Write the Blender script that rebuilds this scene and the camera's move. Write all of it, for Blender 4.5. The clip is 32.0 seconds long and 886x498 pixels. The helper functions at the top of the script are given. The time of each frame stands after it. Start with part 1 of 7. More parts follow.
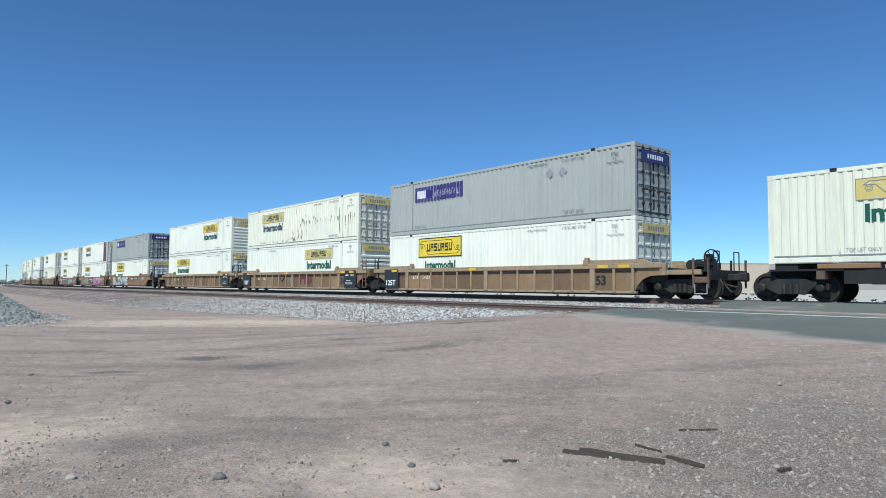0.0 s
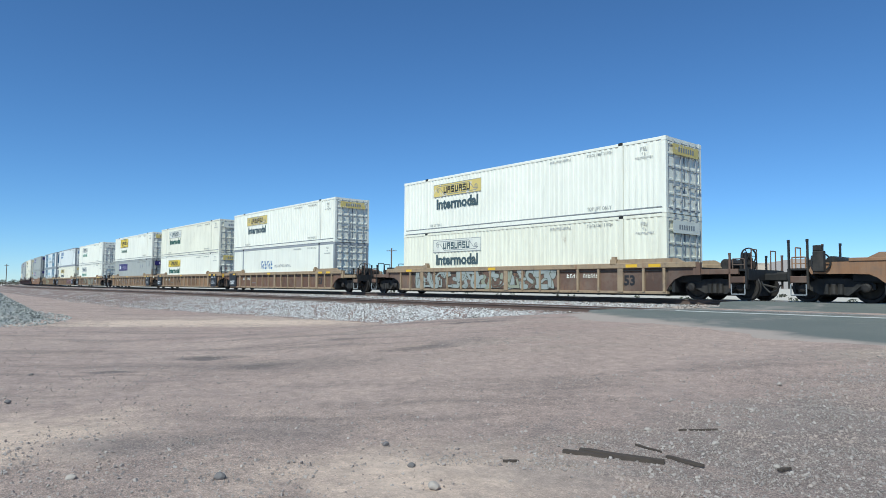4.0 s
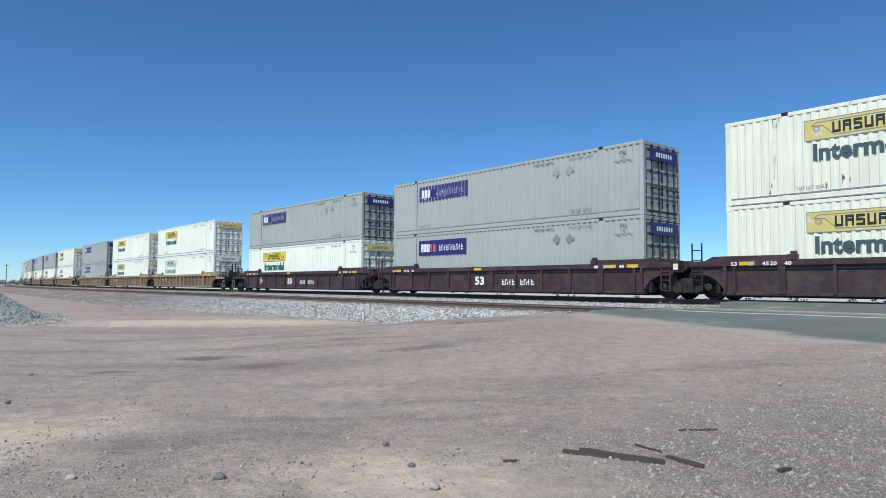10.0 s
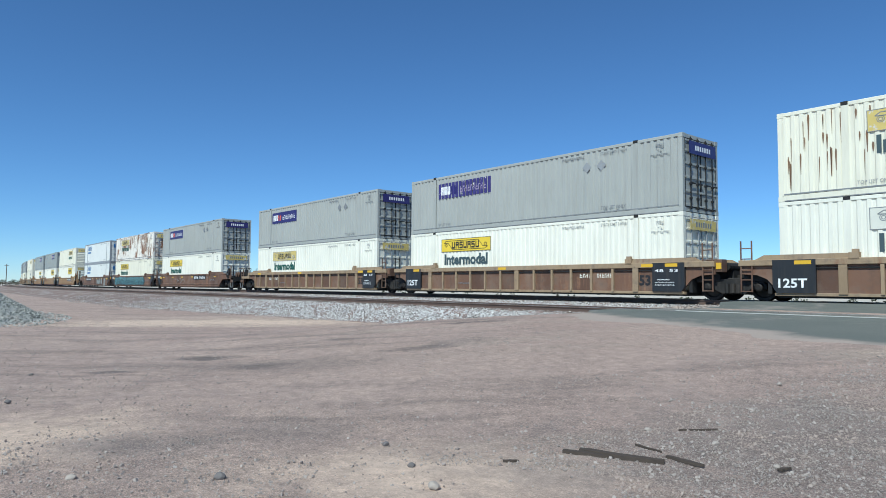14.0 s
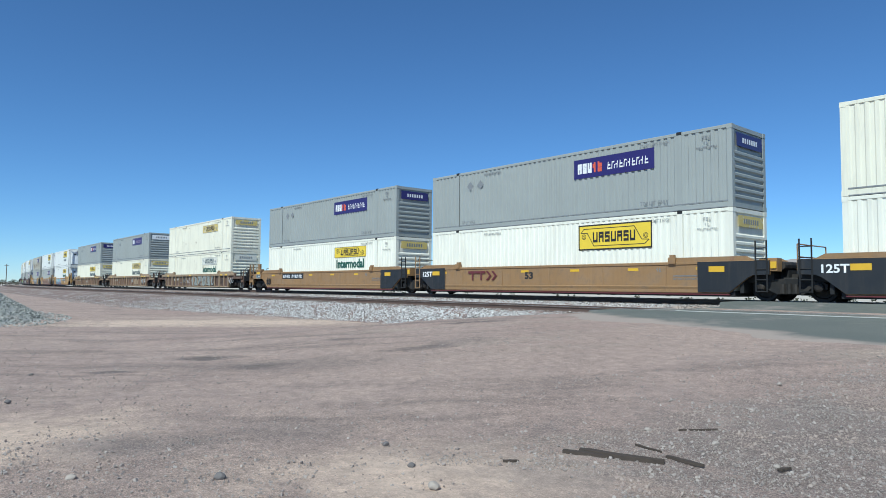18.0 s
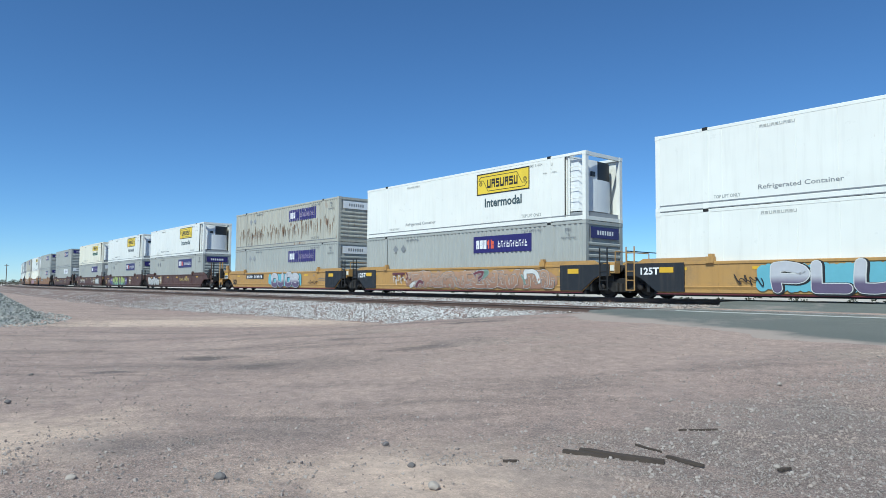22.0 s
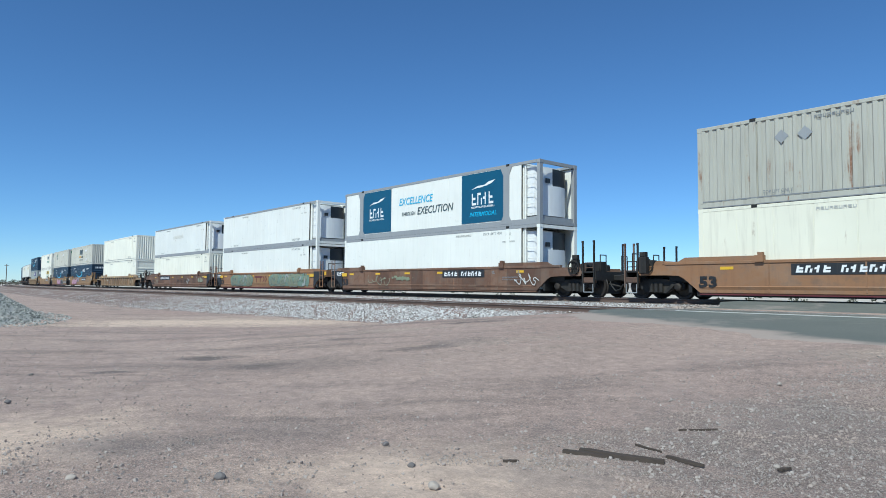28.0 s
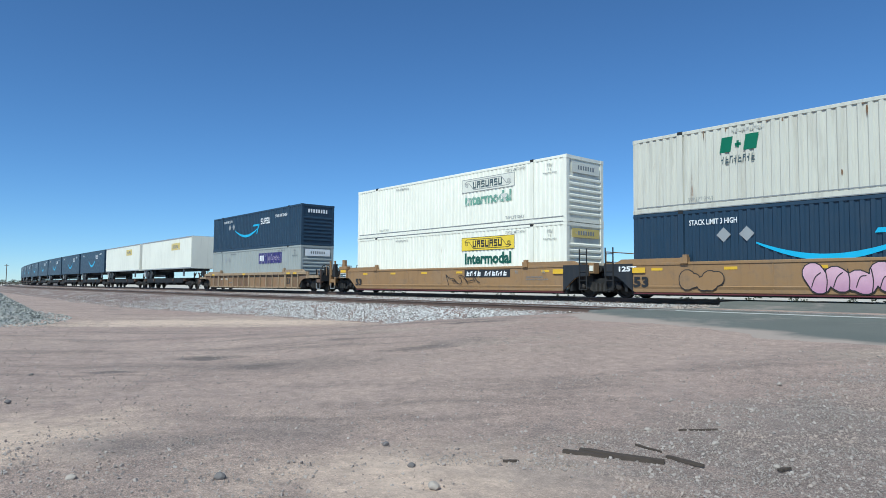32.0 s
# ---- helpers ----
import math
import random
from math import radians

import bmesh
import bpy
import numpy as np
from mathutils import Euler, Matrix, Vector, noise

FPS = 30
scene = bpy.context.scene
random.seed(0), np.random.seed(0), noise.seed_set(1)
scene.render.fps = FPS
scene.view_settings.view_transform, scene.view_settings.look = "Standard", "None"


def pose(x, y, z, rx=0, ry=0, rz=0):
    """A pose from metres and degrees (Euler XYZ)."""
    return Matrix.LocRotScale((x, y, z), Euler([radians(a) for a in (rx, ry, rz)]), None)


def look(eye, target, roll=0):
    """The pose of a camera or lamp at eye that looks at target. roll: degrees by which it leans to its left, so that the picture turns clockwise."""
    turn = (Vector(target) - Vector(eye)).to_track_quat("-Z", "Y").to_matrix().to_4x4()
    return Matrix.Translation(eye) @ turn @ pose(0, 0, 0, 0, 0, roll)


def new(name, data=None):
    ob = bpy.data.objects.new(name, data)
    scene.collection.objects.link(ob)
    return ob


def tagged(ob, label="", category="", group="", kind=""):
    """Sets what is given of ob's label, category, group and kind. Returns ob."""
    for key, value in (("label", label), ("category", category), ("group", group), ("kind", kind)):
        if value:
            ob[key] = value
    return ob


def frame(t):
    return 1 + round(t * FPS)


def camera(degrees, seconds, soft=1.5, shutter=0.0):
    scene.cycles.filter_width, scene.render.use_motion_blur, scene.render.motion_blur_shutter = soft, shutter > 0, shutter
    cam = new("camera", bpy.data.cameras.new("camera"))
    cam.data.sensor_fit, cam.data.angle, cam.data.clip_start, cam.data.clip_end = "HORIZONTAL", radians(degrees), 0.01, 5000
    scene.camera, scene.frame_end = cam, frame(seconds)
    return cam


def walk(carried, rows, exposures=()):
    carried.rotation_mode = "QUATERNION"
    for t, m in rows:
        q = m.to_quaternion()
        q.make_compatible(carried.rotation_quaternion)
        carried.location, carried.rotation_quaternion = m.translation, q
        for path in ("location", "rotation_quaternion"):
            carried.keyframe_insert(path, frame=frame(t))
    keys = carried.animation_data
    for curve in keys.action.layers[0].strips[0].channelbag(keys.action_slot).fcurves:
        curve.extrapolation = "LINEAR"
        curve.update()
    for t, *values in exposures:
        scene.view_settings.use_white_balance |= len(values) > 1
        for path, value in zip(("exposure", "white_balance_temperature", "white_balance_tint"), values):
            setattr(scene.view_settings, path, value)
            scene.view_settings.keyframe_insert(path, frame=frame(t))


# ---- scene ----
# ---- camera: stands still beside a level crossing, z = 0 is the rail top of the train's track ----
EYE = Vector((0.0, 0.0, 0.412))
YAW, PITCH, ROLL = radians(49.314), radians(3.234), 0.44
AIM = EYE + 10 * Vector((-math.sin(YAW) * math.cos(PITCH), math.cos(YAW) * math.cos(PITCH), math.sin(PITCH)))
cam = camera(67.68, 32.0, soft=0.9)
walk(cam, [(0.0, look(EYE, AIM, ROLL)), (32.0, look(EYE, AIM, ROLL))], exposures=[(0.0, 0.0, 5850, -3), (32.0, 0.0, 5850, -3)])

# ---- sky and sun ----
SUN_TO = Vector((0.30, -0.82, 1.05)).normalized()
world = bpy.data.worlds.new("sky")
scene.world = world
world.use_nodes = True
wn = world.node_tree
sky = wn.nodes.new("ShaderNodeTexSky")
sky.sky_type = "NISHITA"
sky.sun_disc = False
sky.sun_elevation = math.asin(SUN_TO.z)
sky.sun_rotation = math.atan2(SUN_TO.x, SUN_TO.y)
sky.altitude = 1900
sky.air_density = 0.95
sky.dust_density = 0.0
sky.ozone_density = 10.0
background = next(n for n in wn.nodes if n.type == "BACKGROUND")
wn.links.new(sky.outputs[0], background.inputs[0])
background.inputs[1].default_value = 0.121
sun = new("sun", bpy.data.lights.new("sun", "SUN"))
sun.data.energy, sun.data.angle, sun.data.color = 4.65, radians(0.53), (1.0, 0.955, 0.88)
sun.matrix_world = look(SUN_TO * 50, (0, 0, 0))


# ---- materials ----
def shader(name, rough=0.6, metal=0.0):
    m = bpy.data.materials.new(name)
    m.use_nodes = True
    nt = m.node_tree
    b = next(n for n in nt.nodes if n.type == "BSDF_PRINCIPLED")
    b.inputs["Roughness"].default_value, b.inputs["Metallic"].default_value = rough, metal
    return m, nt, b


def node(nt, kind, **values):
    n = nt.nodes.new(kind)
    for key, v in values.items():
        n.inputs[key].default_value = v
    return n


def coords(nt, scale=(1, 1, 1), shift=True):
    """Object coordinates, moved by a different amount for each object."""
    tc = nt.nodes.new("ShaderNodeTexCoord")
    mp = nt.nodes.new("ShaderNodeMapping")
    mp.inputs["Scale"].default_value = scale
    nt.links.new(tc.outputs["Object"], mp.inputs["Vector"])
    if shift:
        oi = nt.nodes.new("ShaderNodeObjectInfo")
        k = nt.nodes.new("ShaderNodeVectorMath")
        k.operation = "SCALE"
        k.inputs[0].default_value = (37.0, 11.0, 23.0)
        nt.links.new(oi.outputs["Random"], k.inputs["Scale"])
        nt.links.new(k.outputs[0], mp.inputs["Location"])
    return mp.outputs[0]


def noise_of(nt, vec, scale, detail=4.0, rough=0.6):
    n = node(nt, "ShaderNodeTexNoise", Scale=scale, Detail=detail, Roughness=rough)
    nt.links.new(vec, n.inputs["Vector"])
    return n.outputs["Fac"]


def ramp(nt, fac, a, b, ca=(0, 0, 0, 1), cb=(1, 1, 1, 1)):
    r = nt.nodes.new("ShaderNodeValToRGB")
    r.color_ramp.elements[0].position, r.color_ramp.elements[1].position = a, b
    r.color_ramp.elements[0].color, r.color_ramp.elements[1].color = ca, cb
    nt.links.new(fac, r.inputs[0])
    return r.outputs[0]


def mix(nt, fac, a, b, mode="MIX"):
    n = nt.nodes.new("ShaderNodeMix")
    n.data_type, n.blend_type = "RGBA", mode
    for value, slot in ((fac, n.inputs[0]), (a, n.inputs[6]), (b, n.inputs[7])):
        if isinstance(value, bpy.types.NodeSocket):
            nt.links.new(value, slot)
        else:
            slot.default_value = value
    return n.outputs[2]


def bump(nt, b, height, strength=0.3, distance=0.02):
    n = node(nt, "ShaderNodeBump", Strength=strength, Distance=distance)
    nt.links.new(height, n.inputs["Height"])
    nt.links.new(n.outputs[0], b.inputs["Normal"])


def rgba(c, k=1.0):
    return (c[0] * k, c[1] * k, c[2] * k, 1)


def paint(name, c, rough=0.45, dirt=0.25, rust=0.0, dirt_colour=(0.16, 0.12, 0.085), mottle=0.0, bays=0.0):
    """Painted steel: uneven fading, streaked dirt that runs down, rust in patches and runs."""
    m, nt, b = shader(name, rough)
    v = coords(nt)
    vs = coords(nt, (3.0, 3.0, 0.22))
    fade = noise_of(nt, v, 0.35, 3)
    col = mix(nt, fade, rgba(c, 0.86), rgba(c, 1.1))
    grime = ramp(nt, noise_of(nt, vs, 1.6, 6, 0.65), 0.5, 0.78)
    fac = nt.nodes.new("ShaderNodeMath")
    fac.operation = "MULTIPLY"
    fac.inputs[1].default_value = dirt
    nt.links.new(grime, fac.inputs[0])
    col = mix(nt, fac.outputs[0], col, rgba(dirt_colour))
    if mottle:
        dust = nt.nodes.new("ShaderNodeMath")
        dust.operation = "MULTIPLY"
        dust.inputs[1].default_value = mottle
        nt.links.new(ramp(nt, noise_of(nt, v, 1.3, 7, 0.7), 0.46, 0.72), dust.inputs[0])
        col = mix(nt, dust.outputs[0], col, (0.30, 0.235, 0.18, 1))
        soot = nt.nodes.new("ShaderNodeMath")
        soot.operation = "MULTIPLY"
        soot.inputs[1].default_value = mottle
        nt.links.new(ramp(nt, noise_of(nt, v, 2.6, 6, 0.7), 0.52, 0.74), soot.inputs[0])
        col = mix(nt, soot.outputs[0], col, (0.05, 0.04, 0.035, 1))
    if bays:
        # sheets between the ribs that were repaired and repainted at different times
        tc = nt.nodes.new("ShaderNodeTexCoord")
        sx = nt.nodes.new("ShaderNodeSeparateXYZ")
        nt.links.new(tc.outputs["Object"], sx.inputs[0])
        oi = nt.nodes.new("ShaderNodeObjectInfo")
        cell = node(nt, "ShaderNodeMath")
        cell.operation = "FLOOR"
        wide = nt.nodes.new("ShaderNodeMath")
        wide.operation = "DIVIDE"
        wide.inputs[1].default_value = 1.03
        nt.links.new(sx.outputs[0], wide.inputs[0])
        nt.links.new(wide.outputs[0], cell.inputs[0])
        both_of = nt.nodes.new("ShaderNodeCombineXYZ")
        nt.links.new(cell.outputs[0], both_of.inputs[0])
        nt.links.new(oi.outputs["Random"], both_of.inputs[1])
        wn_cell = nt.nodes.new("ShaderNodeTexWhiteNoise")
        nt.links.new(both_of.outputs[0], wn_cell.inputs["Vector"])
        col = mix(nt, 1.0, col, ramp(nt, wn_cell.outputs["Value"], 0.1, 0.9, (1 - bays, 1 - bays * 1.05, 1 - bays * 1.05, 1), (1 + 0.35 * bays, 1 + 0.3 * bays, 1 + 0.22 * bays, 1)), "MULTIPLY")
    if rust:
        runs = ramp(nt, noise_of(nt, vs, 1.1, 8, 0.7), 0.66 - 0.3 * rust, 0.70 - 0.22 * rust)
        spots = ramp(nt, noise_of(nt, v, 0.45, 7, 0.7), 0.56 - 0.1 * rust, 0.66 - 0.1 * rust)
        both = nt.nodes.new("ShaderNodeMath")
        both.operation = "MULTIPLY"
        nt.links.new(runs, both.inputs[0])
        nt.links.new(spots, both.inputs[1])
        rc = mix(nt, noise_of(nt, v, 9, 4), (0.13, 0.055, 0.03, 1), (0.34, 0.19, 0.11, 1))
        col = mix(nt, both.outputs[0], col, rc)
    nt.links.new(col, b.inputs["Base Color"])
    nt.links.new(ramp(nt, noise_of(nt, v, 3.0, 5), 0.3, 0.7, (rough - 0.1,) * 3 + (1,), (rough + 0.15,) * 3 + (1,)), b.inputs["Roughness"])
    bump(nt, b, noise_of(nt, v, 25, 3), 0.08, 0.01)
    return m


def two_tone(name, top, low, z0, z1):
    """Spray paint that fades from one tone above to another below, with an uneven border."""
    m, nt, b = shader(name, 0.6)
    v = coords(nt)
    tc = nt.nodes.new("ShaderNodeTexCoord")
    sx = nt.nodes.new("ShaderNodeSeparateXYZ")
    nt.links.new(tc.outputs["Object"], sx.inputs[0])
    k = nt.nodes.new("ShaderNodeMapRange")
    k.inputs["From Min"].default_value, k.inputs["From Max"].default_value = z0, z1
    nt.links.new(sx.outputs[2], k.inputs["Value"])
    col = mix(nt, k.outputs[0], rgba(low), rgba(top))
    col = mix(nt, noise_of(nt, v, 3.0, 5), mix(nt, 1.0, col, (0.8, 0.8, 0.8, 1), "MULTIPLY"), mix(nt, 1.0, col, (1.15, 1.15, 1.15, 1), "MULTIPLY"))
    nt.links.new(col, b.inputs["Base Color"])
    return m


def plain(name, c, rough=0.5, metal=0.0, worn=0.0):
    """Sheet vinyl or thin paint: one colour with slight fading and, where worn, flaked patches."""
    m, nt, b = shader(name, rough, metal)
    v = coords(nt)
    col = mix(nt, noise_of(nt, v, 2.2, 5), rgba(c, 0.85), rgba(c, 1.12))
    if worn:
        flake = ramp(nt, noise_of(nt, v, 3.5, 8, 0.75), 0.62 - 0.2 * worn, 0.66 - 0.2 * worn)
        col = mix(nt, flake, col, (0.62, 0.6, 0.56, 1))
    nt.links.new(col, b.inputs["Base Color"])
    return m


MAT = {
    "w": paint("white_paint", (0.83, 0.81, 0.70), 0.45, 0.2, 0.04),
    "c": paint("cream_white_paint", (0.80, 0.77, 0.63), 0.5, 0.28, 0.16),
    "x": paint("rusted_white_paint", (0.80, 0.76, 0.68), 0.55, 0.3, 0.85),
    "g": paint("grey_paint", (0.385, 0.395, 0.37), 0.5, 0.22, 0.03),
    "q": paint("streaked_grey_paint", (0.44, 0.43, 0.37), 0.55, 0.4, 0.4),
    "d": paint("dark_grey_paint", (0.33, 0.35, 0.335), 0.45, 0.1, 0.0),
    "n": paint("navy_paint", (0.018, 0.042, 0.075), 0.4, 0.06, 0.0),
    "r": paint("reefer_white_paint", (0.82, 0.815, 0.755), 0.35, 0.1, 0.02),
    "a": paint("pale_grey_paint", (0.58, 0.565, 0.49), 0.55, 0.4, 0.22),
    "steel": paint("grey_steel", (0.30, 0.31, 0.32), 0.45, 0.2, 0.0),
    "dark": paint("dark_steel", (0.013, 0.0125, 0.013), 0.7, 0.3, 0.0, (0.04, 0.032, 0.028)),
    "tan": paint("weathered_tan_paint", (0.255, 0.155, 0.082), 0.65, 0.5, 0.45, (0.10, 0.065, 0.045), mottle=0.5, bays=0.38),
    "dust": paint("dusty_tan_paint", (0.335, 0.24, 0.148), 0.7, 0.55, 0.4, (0.14, 0.09, 0.055), mottle=0.5),
    "brown": paint("weathered_brown_paint", (0.165, 0.088, 0.056), 0.65, 0.5, 0.45, (0.09, 0.06, 0.045), mottle=0.5, bays=0.32),
    "rustbrown": paint("rusty_brown_paint", (0.135, 0.08, 0.058), 0.7, 0.6, 0.5, (0.11, 0.085, 0.065), mottle=0.5, bays=0.35),
    "orange": paint("faded_orange_paint", (0.275, 0.142, 0.070), 0.6, 0.5, 0.3, (0.13, 0.07, 0.045), mottle=0.4),
    "yellow": paint("yellow_paint", (0.46, 0.265, 0.085), 0.5, 0.3, 0.12, (0.2, 0.11, 0.05), mottle=0.25),
    "ochre": paint("ochre_paint", (0.30, 0.175, 0.078), 0.55, 0.35, 0.15, (0.14, 0.09, 0.05), mottle=0.3),
    "maroon": paint("maroon_paint", (0.042, 0.019, 0.022), 0.55, 0.3, 0.05, (0.07, 0.05, 0.045), mottle=0.2),
    "redbrown": paint("red_brown_paint", (0.085, 0.04, 0.033), 0.55, 0.35, 0.05, (0.08, 0.05, 0.04), mottle=0.2),
    "black": paint("black_paint", (0.02, 0.022, 0.026), 0.5, 0.2, 0.0),
    "truck": paint("grimy_cast_steel", (0.013, 0.012, 0.0115), 0.75, 0.45, 0.0, (0.07, 0.058, 0.048), mottle=0.12),
    "wheel": paint("rusted_wheel_steel", (0.017, 0.013, 0.011), 0.65, 0.3, 0.0),
    "unit": paint("unit_white_plastic", (0.75, 0.76, 0.76), 0.4, 0.1, 0.0),
    "grille": plain("dark_grille", (0.02, 0.025, 0.03), 0.5),
    "sign_yellow": plain("sign_yellow", (0.80, 0.58, 0.05), 0.45),
    "sign_gold": plain("faded_gold_sign", (0.64, 0.50, 0.16), 0.55, worn=0.3),
    "sign_pale": plain("pale_sign", (0.72, 0.71, 0.62), 0.5, worn=0.2),
    "ink": plain("black_ink", (0.02, 0.02, 0.022), 0.5),
    "ink_faint": plain("faint_ink", (0.30, 0.31, 0.30), 0.6),
    "ink_soft": plain("weathered_ink", (0.46, 0.46, 0.43), 0.6),
    "spraydark": plain("dark_teal_spray", (0.05, 0.11, 0.13), 0.6),
    "ink_grey": plain("grey_ink", (0.22, 0.23, 0.24), 0.6),
    "green": plain("green_ink", (0.012, 0.09, 0.062), 0.5),
    "green_pale": plain("faded_green_ink", (0.16, 0.33, 0.25), 0.55, worn=0.4),
    "slate": plain("slate_ink", (0.06, 0.09, 0.10), 0.5),
    "purple": plain("purple_vinyl", (0.026, 0.02, 0.13), 0.4),
    "purple_worn": plain("worn_purple_vinyl", (0.045, 0.036, 0.17), 0.5, worn=0.12),
    "whitev": plain("white_vinyl", (0.8, 0.8, 0.8), 0.4),
    "redv": plain("red_orange_vinyl", (0.65, 0.11, 0.06), 0.4),
    "bluev": plain("blue_vinyl", (0.03, 0.14, 0.36), 0.4),
    "cyan": plain("cyan_vinyl", (0.04, 0.42, 0.68), 0.4),
    "teal": plain("dark_teal_vinyl", (0.01, 0.085, 0.16), 0.35),
    "grn": plain("bright_green_vinyl", (0.01, 0.14, 0.07), 0.4),
    "pink": plain("pink_spray", (0.58, 0.26, 0.36), 0.55),
    "lilac": plain("lilac_spray", (0.36, 0.30, 0.42), 0.55),
    "sprayw": plain("white_spray", (0.62, 0.62, 0.6), 0.6, worn=0.0),
    "sprayb": plain("pale_blue_spray", (0.16, 0.42, 0.50), 0.6),
    "sprayg": plain("pale_green_spray", (0.36, 0.42, 0.24), 0.6),
    "sage": plain("sage_green_spray", (0.27, 0.275, 0.20), 0.6),
    "spraygrey": plain("grey_spray", (0.30, 0.32, 0.30), 0.6),
    "silver_lilac": two_tone("silver_to_purple_spray", (0.50, 0.50, 0.53), (0.13, 0.10, 0.17), 0.30, 0.55),
    "lime": two_tone("lime_to_green_spray", (0.36, 0.43, 0.14), (0.19, 0.36, 0.28), 0.05, 0.5),
    "pinkfade": two_tone("pink_spray_fade", (0.62, 0.38, 0.46), (0.44, 0.20, 0.33), 0.1, 0.9),
    "silver": two_tone("silver_spray", (0.55, 0.55, 0.54), (0.40, 0.40, 0.39), 0.1, 0.8),
    "turquoise": two_tone("turquoise_spray", (0.20, 0.52, 0.57), (0.12, 0.40, 0.47), 0.1, 0.8),
    "peach": two_tone("peach_spray", (0.46, 0.28, 0.17), (0.26, 0.14, 0.10), 0.3, 1.2),
    "mint": two_tone("mint_spray", (0.19, 0.30, 0.235), (0.15, 0.20, 0.16), 0.3, 1.2),
    "seagreen": two_tone("sea_green_spray", (0.13, 0.24, 0.24), (0.06, 0.13, 0.14), 0.3, 1.2),
    "moss": two_tone("moss_spray", (0.25, 0.29, 0.19), (0.17, 0.17, 0.12), 0.3, 1.2),
    "violet": two_tone("violet_spray", (0.11, 0.09, 0.24), (0.075, 0.06, 0.15), 0.1, 0.9),
    "wine": two_tone("wine_red_spray", (0.17, 0.055, 0.07), (0.12, 0.04, 0.05), 0.3, 1.1),
    "orangev": plain("orange_vinyl", (0.72, 0.38, 0.06), 0.45),
    "reflector": plain("yellow_reflector", (0.70, 0.42, 0.03), 0.35),
    "rustrun": paint("rust_stain", (0.20, 0.115, 0.065), 0.85, 0.5, 0.0, (0.10, 0.055, 0.035), mottle=0.5),
    "redpanel": paint("dark_red_panel", (0.13, 0.025, 0.03), 0.5, 0.3),
}


# ---- mesh helpers ----
class Build:
    """Collects boxes, prisms, tubes and plates into one mesh."""

    def __init__(self):
        self.v, self.f = [], []

    def add(self, verts, faces):
        n = len(self.v)
        self.v += [tuple(p) for p in verts]
        self.f += [tuple(i + n for i in face) for face in faces]
        return self

    def box(self, x0, x1, y0, y1, z0, z1, c=0.0):
        if c <= 0:
            vs = [(x, y, z) for x in (x0, x1) for y in (y0, y1) for z in (z0, z1)]
            return self.add(vs, [(0, 1, 3, 2), (4, 6, 7, 5), (0, 4, 5, 1), (2, 3, 7, 6), (0, 2, 6, 4), (1, 5, 7, 3)])
        # chamfered along the long edges in x
        pr = [(y0 + c, z0), (y1 - c, z0), (y1, z0 + c), (y1, z1 - c), (y1 - c, z1), (y0 + c, z1), (y0, z1 - c), (y0, z0 + c)]
        vs = [(x0, y, z) for y, z in pr] + [(x1, y, z) for y, z in pr]
        fs = [(i, i + 8, (i + 1) % 8 + 8, (i + 1) % 8) for i in range(8)] + [tuple(range(8)), tuple(range(15, 7, -1))]
        return self.add(vs, fs)

    def plate(self, outline, y0, y1):
        """An outline in x, z (counter-clockwise as the camera's side sees it), from y0 (near side) to y1."""
        n = len(outline)
        vs = [(x, y0, z) for x, z in outline] + [(x, y1, z) for x, z in outline]
        fs = [tuple(range(n)), tuple(range(2 * n - 1, n - 1, -1))]
        fs += [(i, i + n, (i + 1) % n + n, (i + 1) % n) for i in range(n)]
        return self.add(vs, fs)

    def tube(self, a, b, r, n=6):
        a, b = Vector(a), Vector(b)
        d = (b - a).normalized()
        u = d.orthogonal().normalized()
        w = d.cross(u)
        ring = [u * math.cos(t) * r + w * math.sin(t) * r for t in [2 * math.pi * i / n for i in range(n)]]
        vs = [a + q for q in ring] + [b + q for q in ring]
        fs = [(i, (i + 1) % n, (i + 1) % n + n, i + n) for i in range(n)] + [tuple(range(n - 1, -1, -1)), tuple(range(n, 2 * n))]
        return self.add(vs, fs)

    def lathe(self, profile, centre, n=24):
        """A profile of (radius, y) turned round an axis along y."""
        vs, fs, k = [], [], len(profile)
        for i in range(n):
            t = 2 * math.pi * i / n
            vs += [(centre[0] + r * math.cos(t), centre[1] + y, centre[2] + r * math.sin(t)) for r, y in profile]
        for i in range(n):
            j = (i + 1) % n
            fs += [(i * k + a, i * k + a + 1, j * k + a + 1, j * k + a) for a in range(k - 1)]
        fs += [tuple(i * k for i in range(n)), tuple(i * k + k - 1 for i in range(n - 1, -1, -1))]
        return self.add(vs, fs)

    def mesh(self, name):
        me = bpy.data.meshes.new(name)
        me.from_pydata(self.v, [], self.f)
        me.materials.append(None)
        bm = bmesh.new()
        bm.from_mesh(me)
        bmesh.ops.recalc_face_normals(bm, faces=bm.faces)
        bm.to_mesh(me)
        bm.free()
        return me


STOCK = {}


def stock(key, make):
    """One mesh for all pieces alike."""
    if key not in STOCK:
        STOCK[key] = make().mesh(str(key[0] if isinstance(key, tuple) else key))
    return STOCK[key]


# lettering bars and strips too small to pick apart one by one
MINUTE = {"rust_stain", "sign_print", "sign_outline", "mark", "number_print", "peeling_vinyl", "graffiti", "lettering"}


